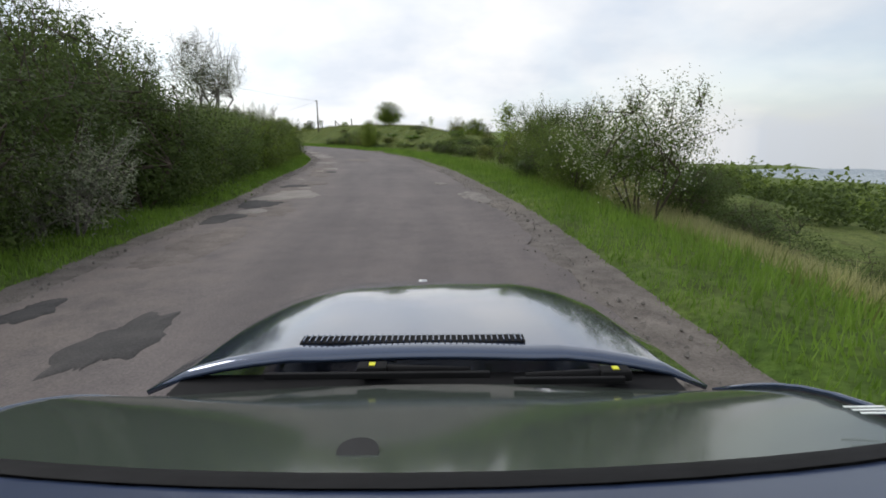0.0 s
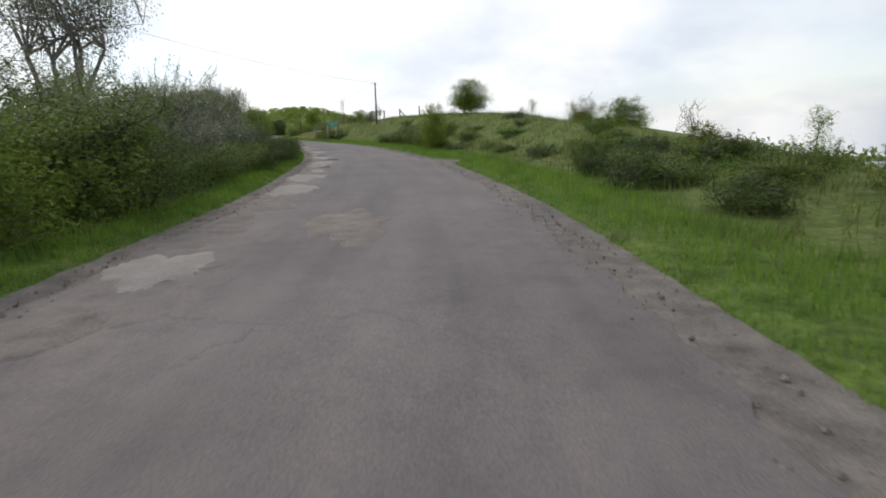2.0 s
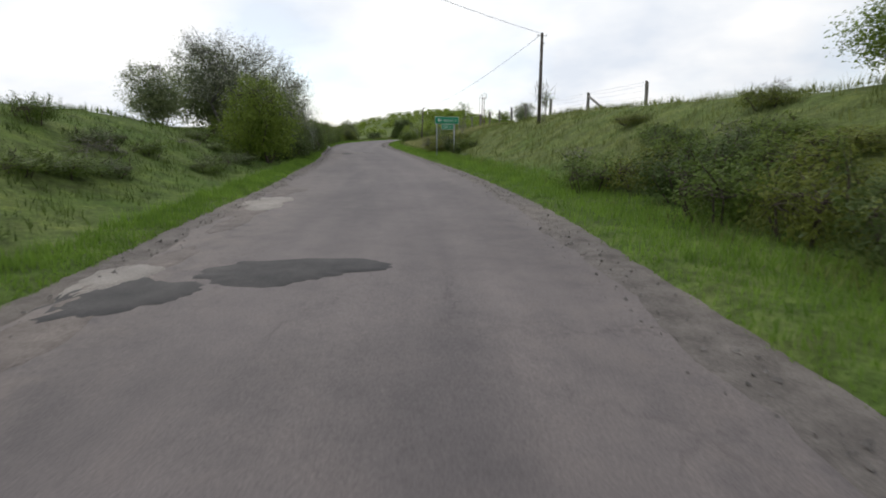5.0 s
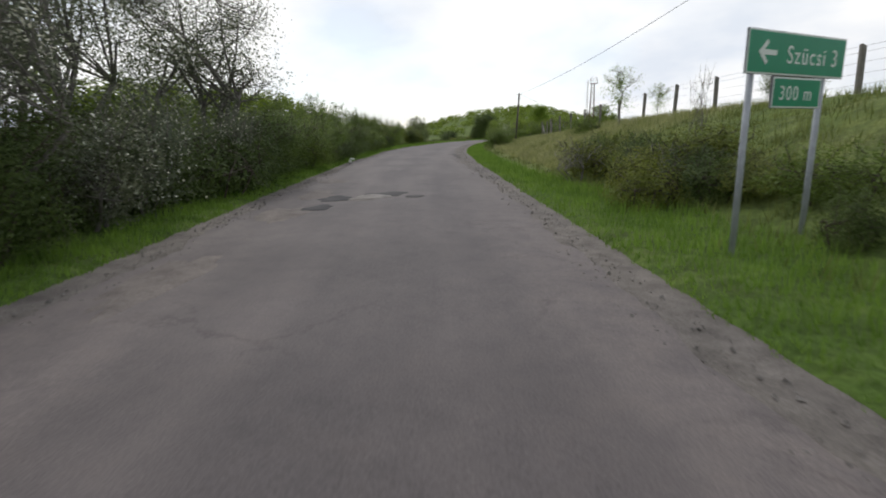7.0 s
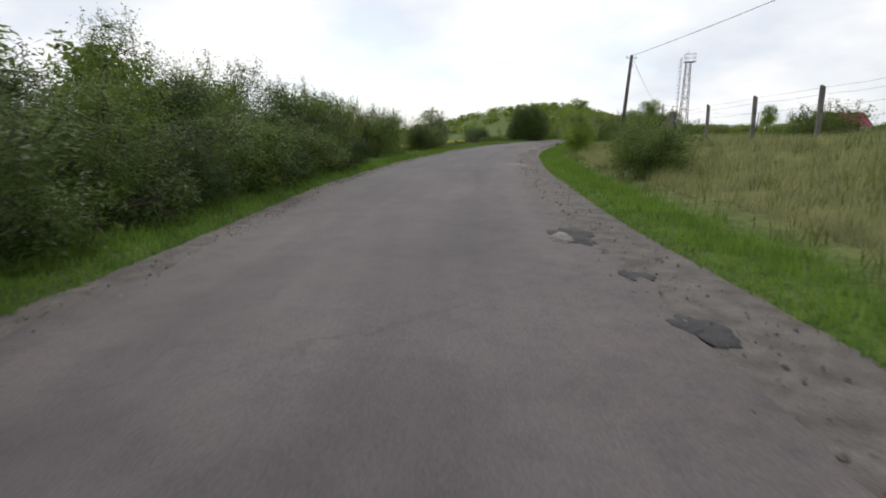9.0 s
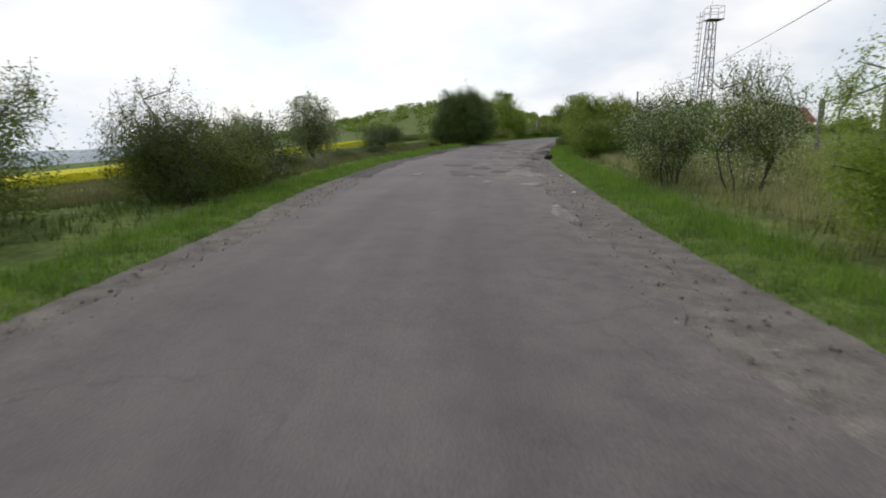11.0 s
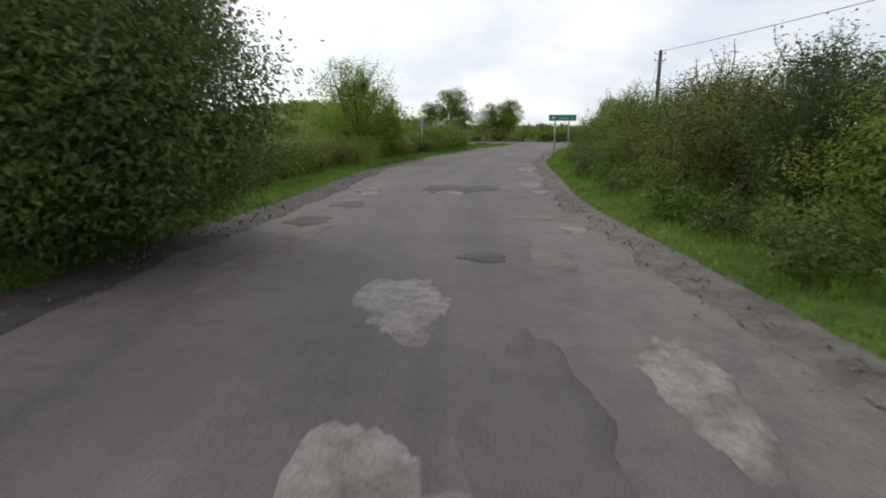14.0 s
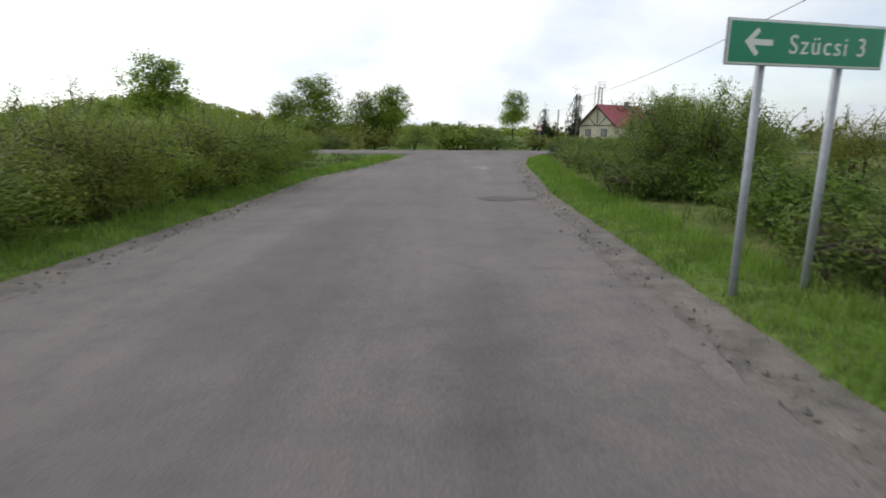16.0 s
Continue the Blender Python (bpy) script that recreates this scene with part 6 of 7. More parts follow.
def repairs():
    rng = np.random.default_rng(8)
    for spots, mat, lift, label in (([q for q in PALE_FIRST if q[1] > -2], M_WORN, 0.014, "pale worn spot"), ([q for q in PALE_FIRST if q[1] <= -2], M_PALE, 0.012, "pale worn repair"), (PALE_LAST + PALE_END, M_WORN, 0.014, "pale worn spot"), (DARK_FIRST, M_TAR, 0.009, "dark asphalt repair"), (DARK_LAST, M_OLDTAR, 0.009, "faded dark asphalt repair")):
        for s, d, ln, wd in spots:
            part("patch", blob(s, d, ln * 1.05, wd * 1.05, rng, mat, lift), ROAD, label)
    part("patch", blob(32.9, -1.2, 3.1, 1.3, rng, M_CRUMBLE, 0.012), ROAD, "brown square asphalt repair")
    # the broken stretch: many small worn and muddy spots
    for i in range(34):
        s, d = rng.uniform(164, 187), rng.uniform(-0.6, 2.3)
        pale = i % 3 == 0
        size = rng.uniform(0.22, 0.6) if pale else rng.uniform(0.3, 1.1)
        part("patch", blob(s, d, size * rng.uniform(0.9, 1.8), size, rng, M_WORN if pale else (M_OLDTAR, M_CRUMBLE)[i % 2], rng.uniform(0.005, 0.012)), ROAD, "pale worn spot" if pale else "muddy broken spot")
    # the crumbling edges
    for s0, s1, d0, d1, n in ((6, 78, -3.4, -2.9, 44), (96, 108, -3.2, -2.8, 5), (163, 188, 0.9, 1.6, 14), (196, 216, 1.0, 1.6, 8), (176, 206, -2.5, -1.9, 9)):
        for i in range(n):
            s = s0 + (s1 - s0) * (i + rng.uniform(0, 1)) / n
            part("patch", blob(s, rng.uniform(d0, d1), rng.uniform(0.8, 2.6), rng.uniform(0.4, 1.0), rng, M_CRUMBLE, rng.uniform(0.004, 0.007)), ROAD, "crumbling brown asphalt edge")


repairs()


def stones(name, rng, s, d, size, lift, mat, label, kind="stuff"):
    """Loose angular stones, joined."""
    n = len(s)
    x, y = spot(s, d)
    c = np.stack([x, y, lift], 1)
    base = np.array([(1, 0, 0), (0, 1, 0), (-1, 0, 0), (0, -1, 0), (0, 0, 1), (0, 0, -0.5)], float)
    v = c[:, None] + base[None] * size[:, None, None] * rng.uniform(0.55, 1.3, (n, 6, 1)) + rng.normal(size=(n, 6, 3)) * size[:, None, None] * 0.18
    tri = np.array([(0, 1, 4), (1, 2, 4), (2, 3, 4), (3, 0, 4), (1, 0, 5), (2, 1, 5), (3, 2, 5), (0, 3, 5)])
    f = (np.arange(n)[:, None, None] * 6 + tri[None]).reshape(-1, 3)
    me = mesh_from(name, v.reshape(-1, 3).tolist(), f.tolist(), mat)
    return tagged(new(name, me), label, "stones", kind=kind)


def loose_stones():
    rng = np.random.default_rng(9)
    for side in (-1, 1):
        n = 11000
        s = rng.uniform(-6, 246, n)
        t = rng.uniform(0, 1, n)
        if side < 0:
            d = grass_left(s) + t * (tar_left(s) + 0.25)
        else:
            d = grass_right(s) - t * (tar_right(s) + 0.25)
        size = 0.008 + 0.02 * rng.uniform(0, 1, n) ** 3
        stones("gravel", rng, s, d, size, road_height(s, d) - 0.005, M_STONE, "loose grey gravel along the asphalt edge")
    for s0, d0, ls, wd, top, n, big in ((181.4, -3.5, 2.4, 0.8, 0.15, 420, 0.035), (180.3, 2.8, 1.5, 0.6, 0.12, 260, 0.038), (189.4, 2.85, 1.5, 0.5, 0.1, 170, 0.035), (174.4, 2.45, 0.7, 0.4, 0.08, 70, 0.04)):
        a, r = rng.uniform(0, 6.28, n), rng.uniform(0, 1, n) ** 0.6
        s, d = s0 + np.cos(a) * r * ls / 2, d0 + np.sin(a) * r * wd / 2
        stones("rubble_pile", rng, s, d, big * rng.uniform(0.5, 1.5, n), top * (1 - r) * rng.uniform(0.3, 1, n), M_STONE, "heap of broken stone and asphalt lumps")


loose_stones()


def lump(name, s, d, size, seed, mat, label, category, squash=0.8, crumple=0.0):
    bm = bmesh.new()
    bmesh.ops.create_icosphere(bm, subdivisions=4, radius=1.0)
    for vert in bm.verts:
        p = vert.co.copy()
        k = 1 + 0.35 * noise.noise(p * 1.3 + Vector((seed, 0, 0))) + 0.12 * noise.noise(p * 3.5 + Vector((0, seed, 0))) + 0.05 * noise.noise(p * 9)
        k += crumple * (abs(noise.noise(p * 2.6 + Vector((seed, seed, 0)))) * 2.2 - 0.5 + 0.5 * abs(noise.noise(p * 6.0 + Vector((seed, 1, 0)))))
        vert.co = Vector((p.x * size[0], p.y * size[1], max(p.z, -0.45) * size[2] * squash)) * k
    me = bpy.data.meshes.new(name)
    bm.to_mesh(me)
    bm.free()
    me.materials.append(mat)
    me.polygons.foreach_set("use_smooth", [crumple == 0.0] * len(me.polygons))
    ob = tagged(new(name, me), label, category)
    x, y = (float(q) for q in spot(s, d))
    ob.matrix_world = pose(x, y, 0.32 * size[2] + max(0.0, float(land(s, d))), 0, 0, seed * 40)
    return ob


lump("black_sack", 174.6, 3.0, (0.2, 0.16, 0.19), 3.0, M_RUBBER, "slumped black plastic sack beside the road", "sack", 0.85, 0.16)
lump("black_scrap", 181.6, 2.9, (0.22, 0.12, 0.08), 5.0, M_RUBBER, "piece of black scrap in the gravel", "scrap")
lump("paper_litter", 121.0, -4.1, (0.17, 0.1, 0.06), 7.0, M_PAPER, "crumpled white litter in the grass", "litter", 0.8, 0.8)
lump("paper_litter", 121.7, -4.6, (0.1, 0.08, 0.05), 9.0, M_PAPER, "crumpled white litter in the grass", "litter", 0.8, 0.8)
lump("paper_litter", 119.4, -3.95, (0.085, 0.06, 0.08), 17.0, M_PAPER, "crumpled white litter in the grass", "litter", 0.8, 0.8)
lump("paper_litter", 165.4, 2.85, (0.035, 0.025, 0.02), 11.0, M_PAPER, "crumpled white litter at the road edge", "litter")
lump("paper_litter", 161.0, 2.6, (0.05, 0.03, 0.03), 13.0, M_PAPER, "crumpled white litter at the road edge", "litter")

# ---- the car under the camera, where it sets out ----
M_PAINT = plain("dark blue metallic paint", (0.04, 0.062, 0.115), 0.16, 0.5, 0.06, 2.0, 1.0)
M_BLACK = plain("black plastic", (0.012, 0.012, 0.013), 0.75, 0.0, 0.2, 20.0)
M_BLACK.node_tree.nodes["Principled BSDF"].inputs["Specular IOR Level"].default_value = 0.12
M_ROOFPAINT = plain("dull dark blue roof paint", (0.028, 0.042, 0.085), 0.3, 0.0, 0.06, 2.0, 0.12)
M_ROOFPAINT.node_tree.nodes["Principled BSDF"].inputs["Specular IOR Level"].default_value = 0.3
M_YELLOW = plain("yellow sticker", (0.75, 0.75, 0.03), 0.5, 0.0, 0.05)
M_RIM = plain("silver wheel alloy", (0.5, 0.51, 0.53), 0.3, 0.9)


def glass(name, tint, roughness=0.02, clear=1.0):
    m, nt, bsdf, link = material(name)
    bsdf.inputs["Base Color"].default_value = (*tint, 1)
    bsdf.inputs["Roughness"].default_value = roughness
    bsdf.inputs["IOR"].default_value = 1.5
    bsdf.inputs["Transmission Weight"].default_value = clear
    return m


# base colour stands in for road and verges mirrored in the screen
M_GLASS = glass("glass with grey-green reflection in its colour", (0.085, 0.105, 0.09), 0.09, 0.35)
M_LAMP = glass("clear lamp glass", (0.9, 0.9, 0.9))


def loft(name, sections, mat, parent, label="", mirror=True):
    """A skin through cross-sections (y, [(x, z), ...]), mirrored left to right."""
    v, n = [], len(sections[0][1])
    row = 2 * n if mirror else n
    for y, prof in sections:
        v += [(x, y, z) for x, z in prof]
        if mirror:
            v += [(-x, y, z) for x, z in reversed(prof)]
    f = [(r * row + c, r * row + (c + 1) % row, (r + 1) * row + (c + 1) % row, (r + 1) * row + c)
         for r in range(len(sections) - 1) for c in range(row if mirror else n - 1)]
    if mirror:
        f += [tuple(range(row - 1, -1, -1)), tuple((len(sections) - 1) * row + c for c in range(row))]
    return part(name, mesh_from(name, v, f, mat, True), parent, label)


def car():
    root = tagged(new("car"), "dark blue saloon car standing on the asphalt", "car")
    root.matrix_world = pose(-0.05, 0.02, 0, 0, 0, 0.2)
    # lower body, nose and tail
    def low(y, w, z):
        return (y, [(w * 0.86, 0.22), (w * 0.97, 0.32), (w, 0.52), (w * 0.985, 0.68), (w * 0.95, z - 0.09), (w * 0.90, z - 0.035), (w * 0.6, z - 0.03), (0.0, z - 0.03)])
    loft("body", [low(2.60, 0.50, 0.58), low(2.54, 0.58, 0.62), low(2.4, 0.66, 0.68), low(2.1, 0.72, 0.76), low(1.6, 0.75, 0.82), low(1.15, 0.77, 0.86), low(0.95, 0.80, 0.93), low(0.6, 0.81, 0.93), low(-0.6, 0.82, 0.93),
                  low(-1.6, 0.81, 0.94), low(-2.2, 0.78, 0.93), low(-2.35, 0.70, 0.85), low(-2.4, 0.62, 0.7)], M_PAINT, root, "dark blue painted body")
    # bonnet, crowned and rounded to the front
    n, cols = 16, 17
    v = []
    for i in range(n):
        t = i / (n - 1)
        for j in range(cols):
            q = -1 + 2 * j / (cols - 1)
            half_w = 0.655
            reach = 1.2 + 1.33 * (1 - 0.10 * abs(q) ** 2.2 - 0.16 * abs(q) ** 7)
            back = 1.197 - 0.04 * q * q
            y = back + (reach - back) * t
            z = 0.985 - 0.10 * t - 0.085 * t**4 - 0.025 * q * q - 0.04 * q**8 + 0.008 * math.exp(-((abs(q) - 0.55) / 0.08) ** 2)
            v.append((q * half_w, y, z))
    bonnet = part("bonnet", mesh_from("bonnet", v, grid_faces(n, cols), M_PAINT, True), root, "glossy dark blue bonnet")
    solid = bonnet.modifiers.new("thickness", "SOLIDIFY")
    solid.thickness = 0.012
    # the air intake in the bonnet
    grille = part("grille", box_mesh("grille", 0.58, 0.05, 0.006, M_BLACK, 0.002, (-0.04, 1.32, 0.976)), bonnet, "black slatted air intake")
    for i in range(38):
        part("slat", box_mesh("slat", 0.0035, 0.045, 0.006, M_PAINT, 0, (-0.32 + 0.56 * i / 37, 1.32, 0.981)), bonnet)
    part("emblem", rod_mesh("emblem", (-0.05, 2.31, 0.852), (-0.05, 2.312, 0.864), 0.024, 0.018, M_RIM, 16), root, "small round emblem")
    # scuttle and wipers
    part("scuttle", box_mesh("scuttle", 1.16, 0.12, 0.03, M_BLACK, 0.008, (0, 1.14, 0.925)), root, "black plastic scuttle")
    for x0, x1, yb, bx, bl in ((-0.126, 0.1, 1.15, -0.108, 0.5), (0.426, 0.22, 1.117, 0.31, 0.24)):
        w = part("wiper", rod_mesh("wiper", (x0, yb + 0.015, 0.965), (x1, yb - 0.015, 0.975), 0.012, 0.007, M_BLACK, 6), root, "black wiper")
        part("wiper_blade", box_mesh("wiper_blade", bl, 0.012, 0.014, M_BLACK, 0.003, (bx, yb - 0.045, 0.978)), w)
        part("wiper_pivot", box_mesh("wiper_pivot", 0.07, 0.04, 0.025, M_BLACK, 0.008, (x0, yb + 0.01, 0.967)), w)
        part("sticker", box_mesh("sticker", 0.014, 0.016, 0.002, M_YELLOW, 0, (x0, yb + 0.008, 0.981)), w, "small yellow sticker")
    # glass house
    def screen(q, t):
        bulge = 0.04 * q * q * math.sin(math.pi * t)
        return (q * (0.65 + 0.07 * t), (1.105 + 0.02 * q * q) * (1 - t) + (0.505 + 0.16 * q * q) * t, (0.955 - 0.04 * q * q) * (1 - t) + (1.138 - 0.06 * q * q) * t + bulge)
    rows_n, cols_n = 9, 15
    v = []
    for i in range(rows_n):
        t = i / (rows_n - 1)
        for j in range(cols_n):
            q = -1 + 2 * j / (cols_n - 1)
            v.append(screen(q, t))
    ws = part("windscreen", mesh_from("windscreen", v, grid_faces(rows_n, cols_n), M_GLASS, True), root, "windscreen with grey-green reflection in its colour")
    solid = ws.modifiers.new("thickness", "SOLIDIFY")
    solid.thickness, solid.offset, solid.use_rim = 0.005, 1.0, False
    part("mirror_foot", rod_mesh("mirror_foot", (-0.07, 0.612, 1.095), (-0.07, 0.611, 1.1095), 0.027, 0.027, M_RUBBER, 20), ws, "black mirror foot")
    for k in range(3):
        part("sticker_bar", box_mesh("sticker_bar", 0.06, 0.005, 0.001, M_SIGNWHITE, 0, (0.66, 0.725 - 0.016 * k, 1.1 + 0.004 * k)), ws, "white sticker lettering bar")
    part("dashboard", box_mesh("dashboard", 1.2, 0.3, 0.06, M_BLACK, 0.02, (0, 0.80, 0.90)), root, "black dashboard")
    for q in (-0.33, 0.33):
        seat = part("seat", box_mesh("seat", 0.46, 0.5, 0.2, M_BLACK, 0.05, (q, -0.25, 0.5)), root, "dark seat")
        part("seat_back", box_mesh("seat_back", 0.44, 0.14, 0.62, M_BLACK, 0.05, (q, -0.5, 0.85)), seat)
    v = []
    for w, y, bow, z, drop in ((0.72, 0.487, 0.16, 1.145, 0.06), (0.715, 0.40, 0.12, 1.168, 0.06), (0.69, 0.15, 0.06, 1.245, 0.07), (0.65, -0.25, 0.0, 1.33, 0.08), (0.61, -0.65, 0.0, 1.365, 0.08), (0.56, -1.1, 0.0, 1.34, 0.08), (0.54, -1.25, 0.0, 1.30, 0.08)):
        v += [(q * w, y + bow * q * q, z - drop * q * q) for q in (-1 + 2 * j / 14 for j in range(15))]
    top = part("roof", mesh_from("roof", v, grid_faces(7, 15), M_ROOFPAINT, True), root, "dark blue roof")
    solid = top.modifiers.new("thickness", "SOLIDIFY")
    solid.thickness, solid.offset, solid.use_rim = 0.02, 1.0, False
    v = []
    for y, z in ((0.522, 1.137), (0.514, 1.144), (0.495, 1.149), (0.478, 1.151)):
        v += [(q * 0.722, y + 0.16 * q * q, z - 0.06 * q * q) for q in (-1 + 2 * j / 14 for j in range(15))]
    solid = part("seal", mesh_from("seal", v, grid_faces(4, 15), M_BLACK, True), root, "black rubber windscreen seal").modifiers.new("thickness", "SOLIDIFY")
    solid.thickness, solid.offset, solid.use_rim = 0.004, 1.0, False
    for q in (-1, 1):
        v = []
        for i in range(9):
            x, y, z = screen(q, i / 8)
            v += [(x, y, z + 0.003), (x + q * 0.018, y, z), (x + q * 0.035, y, z - 0.03)]
        part("pillar", mesh_from("pillar", v, grid_faces(9, 3), M_PAINT, True), root).modifiers.new("thickness", "SOLIDIFY").thickness = 0.01
        part("pillar", rod_mesh("pillar", (q * 0.70, -0.25, 0.92), (q * 0.62, -0.3, 1.25), 0.035, 0.03, M_BLACK, 8), root)
        part("pillar", rod_mesh("pillar", (q * 0.66, -1.75, 0.92), (q * 0.53, -1.15, 1.26), 0.05, 0.04, M_PAINT, 8), root)
        for a, b, c, e in ((0.85, 0.40, -0.24, -0.28), (-0.3, -0.34, -1.65, -1.15)):
            v = [(q * 0.72, a, 0.93), (q * (0.60 + 0.09 * (b > 0)), b, 1.25 - 0.15 * (b > 0)), (q * 0.60, e, 1.25), (q * 0.73, c, 0.93)]
            v += [(x - q * 0.006, y, z) for x, y, z in v]
            part("side_window", mesh_from("side_window", v, [(0, 1, 2, 3), (7, 6, 5, 4), (0, 4, 5, 1), (1, 5, 6, 2), (2, 6, 7, 3), (3, 7, 4, 0)], M_GLASS), root, "tinted side window")
        mir = part("door_mirror", box_mesh("door_mirror", 0.17, 0.12, 0.12, M_PAINT, 0.035, (q * 0.86, 0.72, 0.97)), root, "blue door mirror")
        part("mirror_glass", box_mesh("mirror_glass", 0.13, 0.006, 0.085, M_RIM, 0.002, (q * 0.865, 0.657, 0.97)), mir)
        lamp = part("headlight", box_mesh("headlight", 0.28, 0.1, 0.13, M_LAMP, 0.03, (q * 0.46, 2.55, 0.60)), root, "clear headlight")
        part("tail_light", box_mesh("tail_light", 0.26, 0.06, 0.14, M_SIGNRED, 0.02, (q * 0.52, -2.37, 0.76)), root, "red tail light")
        for y in (1.65, -1.45):
            x = q * 0.74
            tyre = part("wheel", rod_mesh("wheel", (x - q * 0.1, y, 0.31), (x + q * 0.1, y, 0.31), 0.27, 0.27, M_RUBBER, 28, ((x - q * 0.085, y, 0.31), (x + q * 0.085, y, 0.31))), root, "black tyre on alloy wheel")
            for vert in tyre.data.vertices:
                r = Vector((vert.co.y - y, vert.co.z - 0.31))
                if abs(vert.co.x - x) < 0.09:
                    r = r.normalized() * 0.31
                    vert.co.y, vert.co.z = y + r.x, 0.31 + r.y
            part("rim", rod_mesh("rim", (x + q * 0.09, y, 0.31), (x + q * 0.112, y, 0.31), 0.2, 0.17, M_RIM, 20), tyre, "silver alloy rim")
    v = [(-0.62, -1.8, 0.93), (0.62, -1.8, 0.93), (0.5, -1.2, 1.27), (-0.5, -1.2, 1.27)]
    v += [(x, y + 0.006, z - 0.006) for x, y, z in v]
    part("rear_window", mesh_from("rear_window", v, [(3, 2, 1, 0), (4, 5, 6, 7), (0, 1, 5, 4), (1, 2, 6, 5), (2, 3, 7, 6), (3, 0, 4, 7)], M_GLASS), root, "tinted rear window")
    part("bumper", box_mesh("bumper", 1.3, 0.16, 0.2, M_PAINT, 0.06, (0, 2.58, 0.42)), root, "blue front bumper")
    part("bumper", box_mesh("bumper", 1.4, 0.16, 0.2, M_PAINT, 0.06, (0, -2.36, 0.45)), root, "blue rear bumper")
    part("front_grille", box_mesh("front_grille", 0.5, 0.05, 0.1, M_BLACK, 0.02, (0, 2.635, 0.6)), root, "black front grille")


car()

# ---- grass ----
def blades(name, rng, s, d, height, width, mat, label, lift=0.0):
    """Grass blades standing on the ground, each one a narrow leaning point."""
    n = len(s)
    x, y = spot(s, d)
    z = land(s, d) - 0.02 + lift
    a = rng.uniform(0, 6.28, n)
    h = height * rng.uniform(0.55, 1.25, n)
    w = width * rng.uniform(0.7, 1.3, n)
    lean = h * rng.uniform(0.05, 0.55, n)
    b = rng.uniform(0, 6.28, n)
    foot = np.stack([x, y, z], 1)
    side = np.stack([np.cos(a) * w, np.sin(a) * w, np.zeros(n)], 1) * 0.5
    tip = foot + np.stack([np.cos(b) * lean, np.sin(b) * lean, h], 1)
    v = np.stack([foot - side, foot + side, tip], 1)
    me = bpy.data.meshes.new(name)
    me.vertices.add(3 * n)
    me.vertices.foreach_set("co", v.astype(np.float32).ravel())
    me.loops.add(3 * n)
    me.loops.foreach_set("vertex_index", np.arange(3 * n, dtype=np.int32))
    me.polygons.add(n)
    me.polygons.foreach_set("loop_start", np.arange(0, 3 * n, 3, dtype=np.int32))
    me.materials.append(mat)
    me.update(calc_edges=True)
    return tagged(new(name, me), label, "grass", kind="stuff")


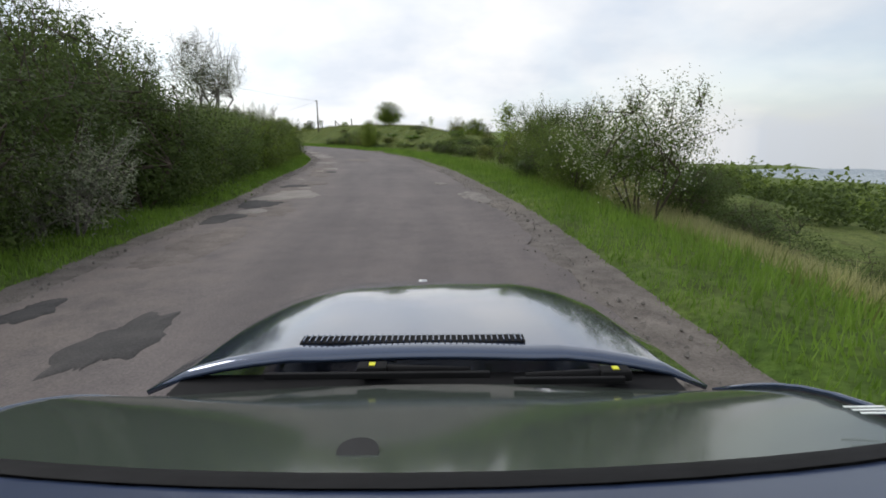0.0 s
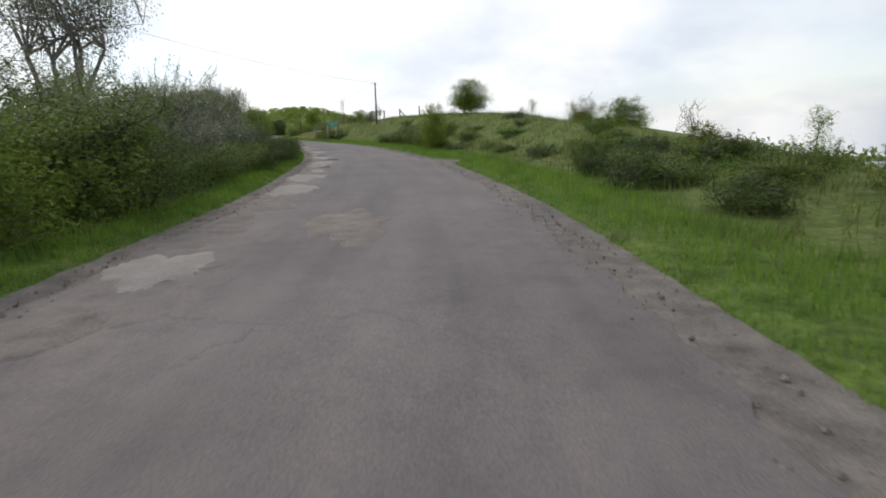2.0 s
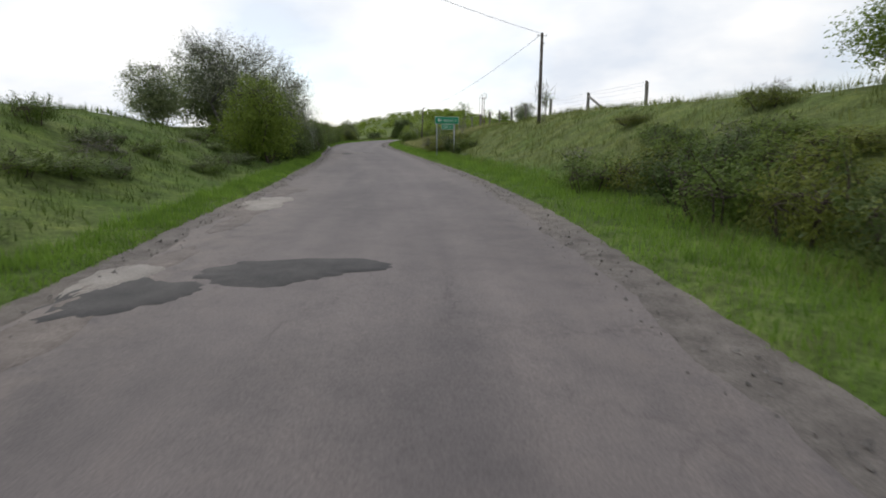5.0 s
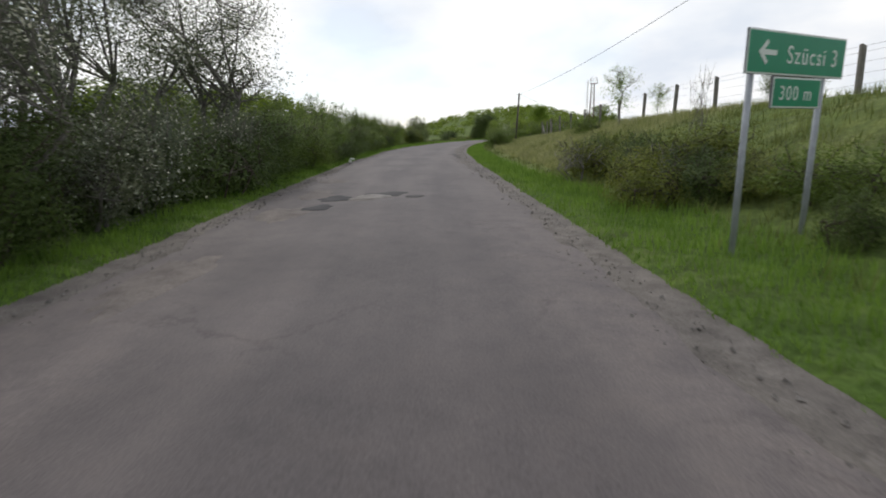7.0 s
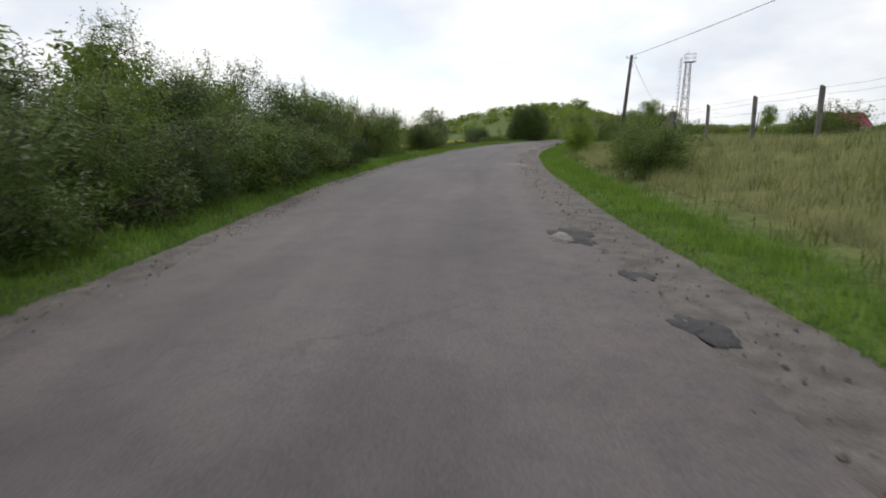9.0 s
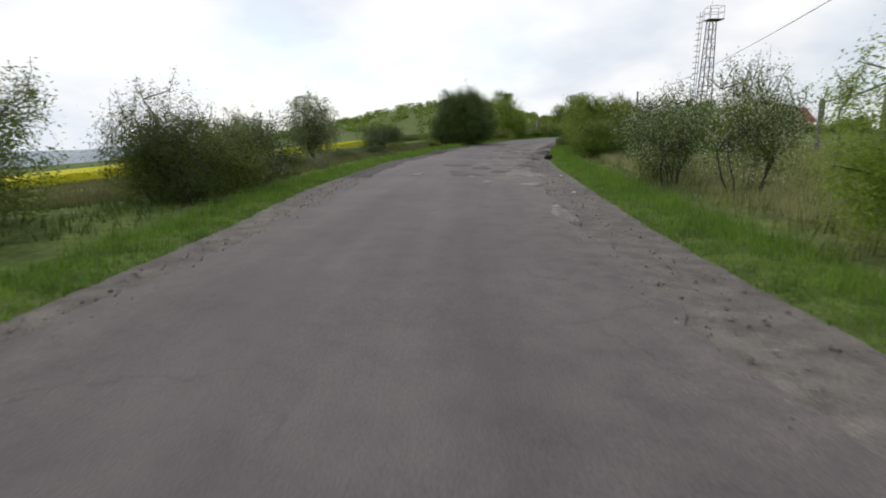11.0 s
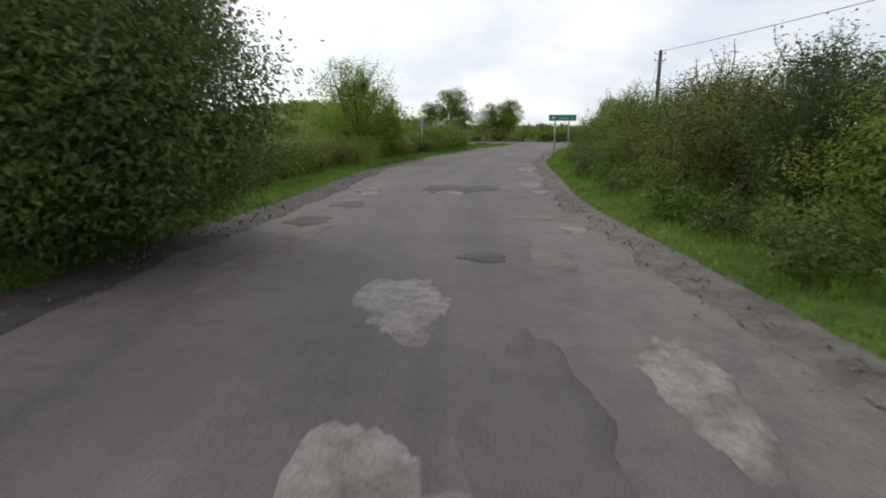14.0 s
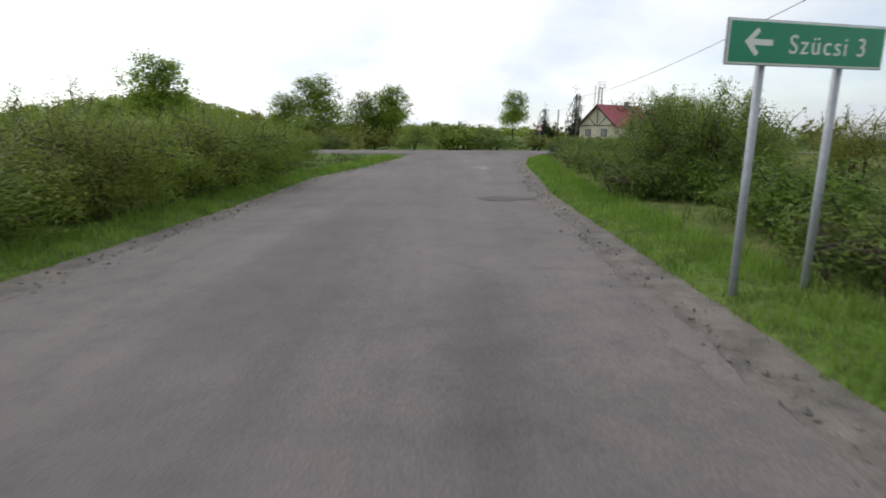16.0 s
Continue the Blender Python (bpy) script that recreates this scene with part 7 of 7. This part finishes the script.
def build_grass():
    rng = np.random.default_rng(5)
    for side, edge in ((-1, grass_left), (1, grass_right)):
        n = 160000
        s = rng.uniform(-8, 250, n)
        reach = np.interp(s, [100, 110], [2.5, 1.6]) if side > 0 else 1.15
        out = rng.uniform(0, 1, n) ** 1.25 * reach - (0.17 if side > 0 else 0.08) + 0.12 * wobble(s, 7.0, 0.5)
        clump = (np.sin(s * 3.1 + out * 2.0) * np.sin(s * 1.17 + 1) + np.sin(s * 7.3 + out * 5)) * 0.25 + 0.75
        height = (0.07 + 0.20 * np.clip(out / 1.0, 0, 1)) * clump
        blades("verge_grass", rng, s, edge(s) + side * out, height, 0.02, L_GRASS, "lush bright green grass along the road edge")
        n, each = 11000, 10
        s, out = rng.uniform(-8, 250, n), rng.uniform(1.5, 13, n)
        tall = rng.uniform(0.12, 0.38 if side > 0 else 0.26, n)
        s, out, tall = (np.repeat(q, each) for q in (s, out, tall))
        s, out = s + rng.normal(size=n * each) * 0.16, out + rng.normal(size=n * each) * 0.16
        blades("bank_grass", rng, s, edge(s) + side * out, tall, 0.026, L_BANK if side > 0 else L_BANKSHADE, "long dull green grass on the bank")
    n = 130000
    s, out = rng.uniform(110, 184, n), 2.3 + rng.uniform(0, 1, n) ** 1.3 * 10
    blades("dry_grass", rng, s, grass_right(s) + out, 0.3 + 0.1 * wobble(s + out, 2.0, 1.5), 0.011, L_STRAW, "straw coloured dry grass on the bank below the fence")
    n = 60000
    s, out = rng.uniform(-6, 18, n), 2.7 + rng.uniform(0, 1, n) * 6
    blades("dry_grass", rng, s, grass_right(s) + out, 0.34 + 0.08 * wobble(s + out, 2.0, 1.5), 0.014, L_STRAW, "straw coloured dry grass on the falling slope")
    n = 78000
    s, out = rng.uniform(160, 193, n), 1.8 + rng.uniform(0, 1, n) * 10
    blades("dry_grass", rng, s, grass_left(s) - out, 0.26 + 0.1 * wobble(s + 2 * out, 2.0, 1.2), 0.016, L_SCRUB, "mixed dry and green grass before the rape field")
    n = 60000
    s, out = rng.uniform(155, 215, n), 11 + rng.uniform(0, 1, n) ** 1.2 * 30
    blades("dry_grass", rng, s, grass_left(s) - out, 0.3 + 0.12 * wobble(s + 2 * out, 2.0, 1.2), 0.035, L_SCRUB, "mixed dry and green grass before the rape field")


def build_rape():
    """The flowering rape field: a lumpy closed canopy with blossom standing out of it."""
    rng = np.random.default_rng(6)

    def place(q, w):
        """q along the near edge of the field, w into it."""
        x, y = -110.5 - 0.231 * q - 0.973 * w, 182.7 + 0.973 * q - 0.231 * w
        return x, y, far_land(x, y) + 0.25

    q, w = np.arange(-75, 115.1, 1.2), np.linspace(0, 1, 70) ** 1.8 * 480
    q, w = np.repeat(q[:, None], len(w), 1), np.repeat(w[None], len(q), 0)
    x, y, z = place(q, w + 0.7 * wobble(q, 3.0, 2.0))
    rise = np.where(w > 0, 0.8 + 0.06 * np.sin(x * 2.3) * np.sin(y * 1.9) + rng.normal(size=z.shape) * 0.03, -0.3)
    v = np.stack([x, y, z + rise], 2)
    field = tagged(new("rape_field", mesh_from("rape_field", v.reshape(-1, 3).tolist(), grid_faces(*q.shape), M_RAPE, True)), "bright yellow flowering rape field", "field", kind="stuff")
    n = 90000
    x, y, z = place(rng.uniform(-70, 110, n), rng.uniform(0, 1, n) ** 1.9 * 110)
    part("blossom", leaf_mesh("blossom", rng, np.stack([x, y, z + 0.82 + rng.normal(size=n) * 0.05], 1), 0.16, L_RAPE, 0.9, 2.5), field)


build_grass()
build_rape()
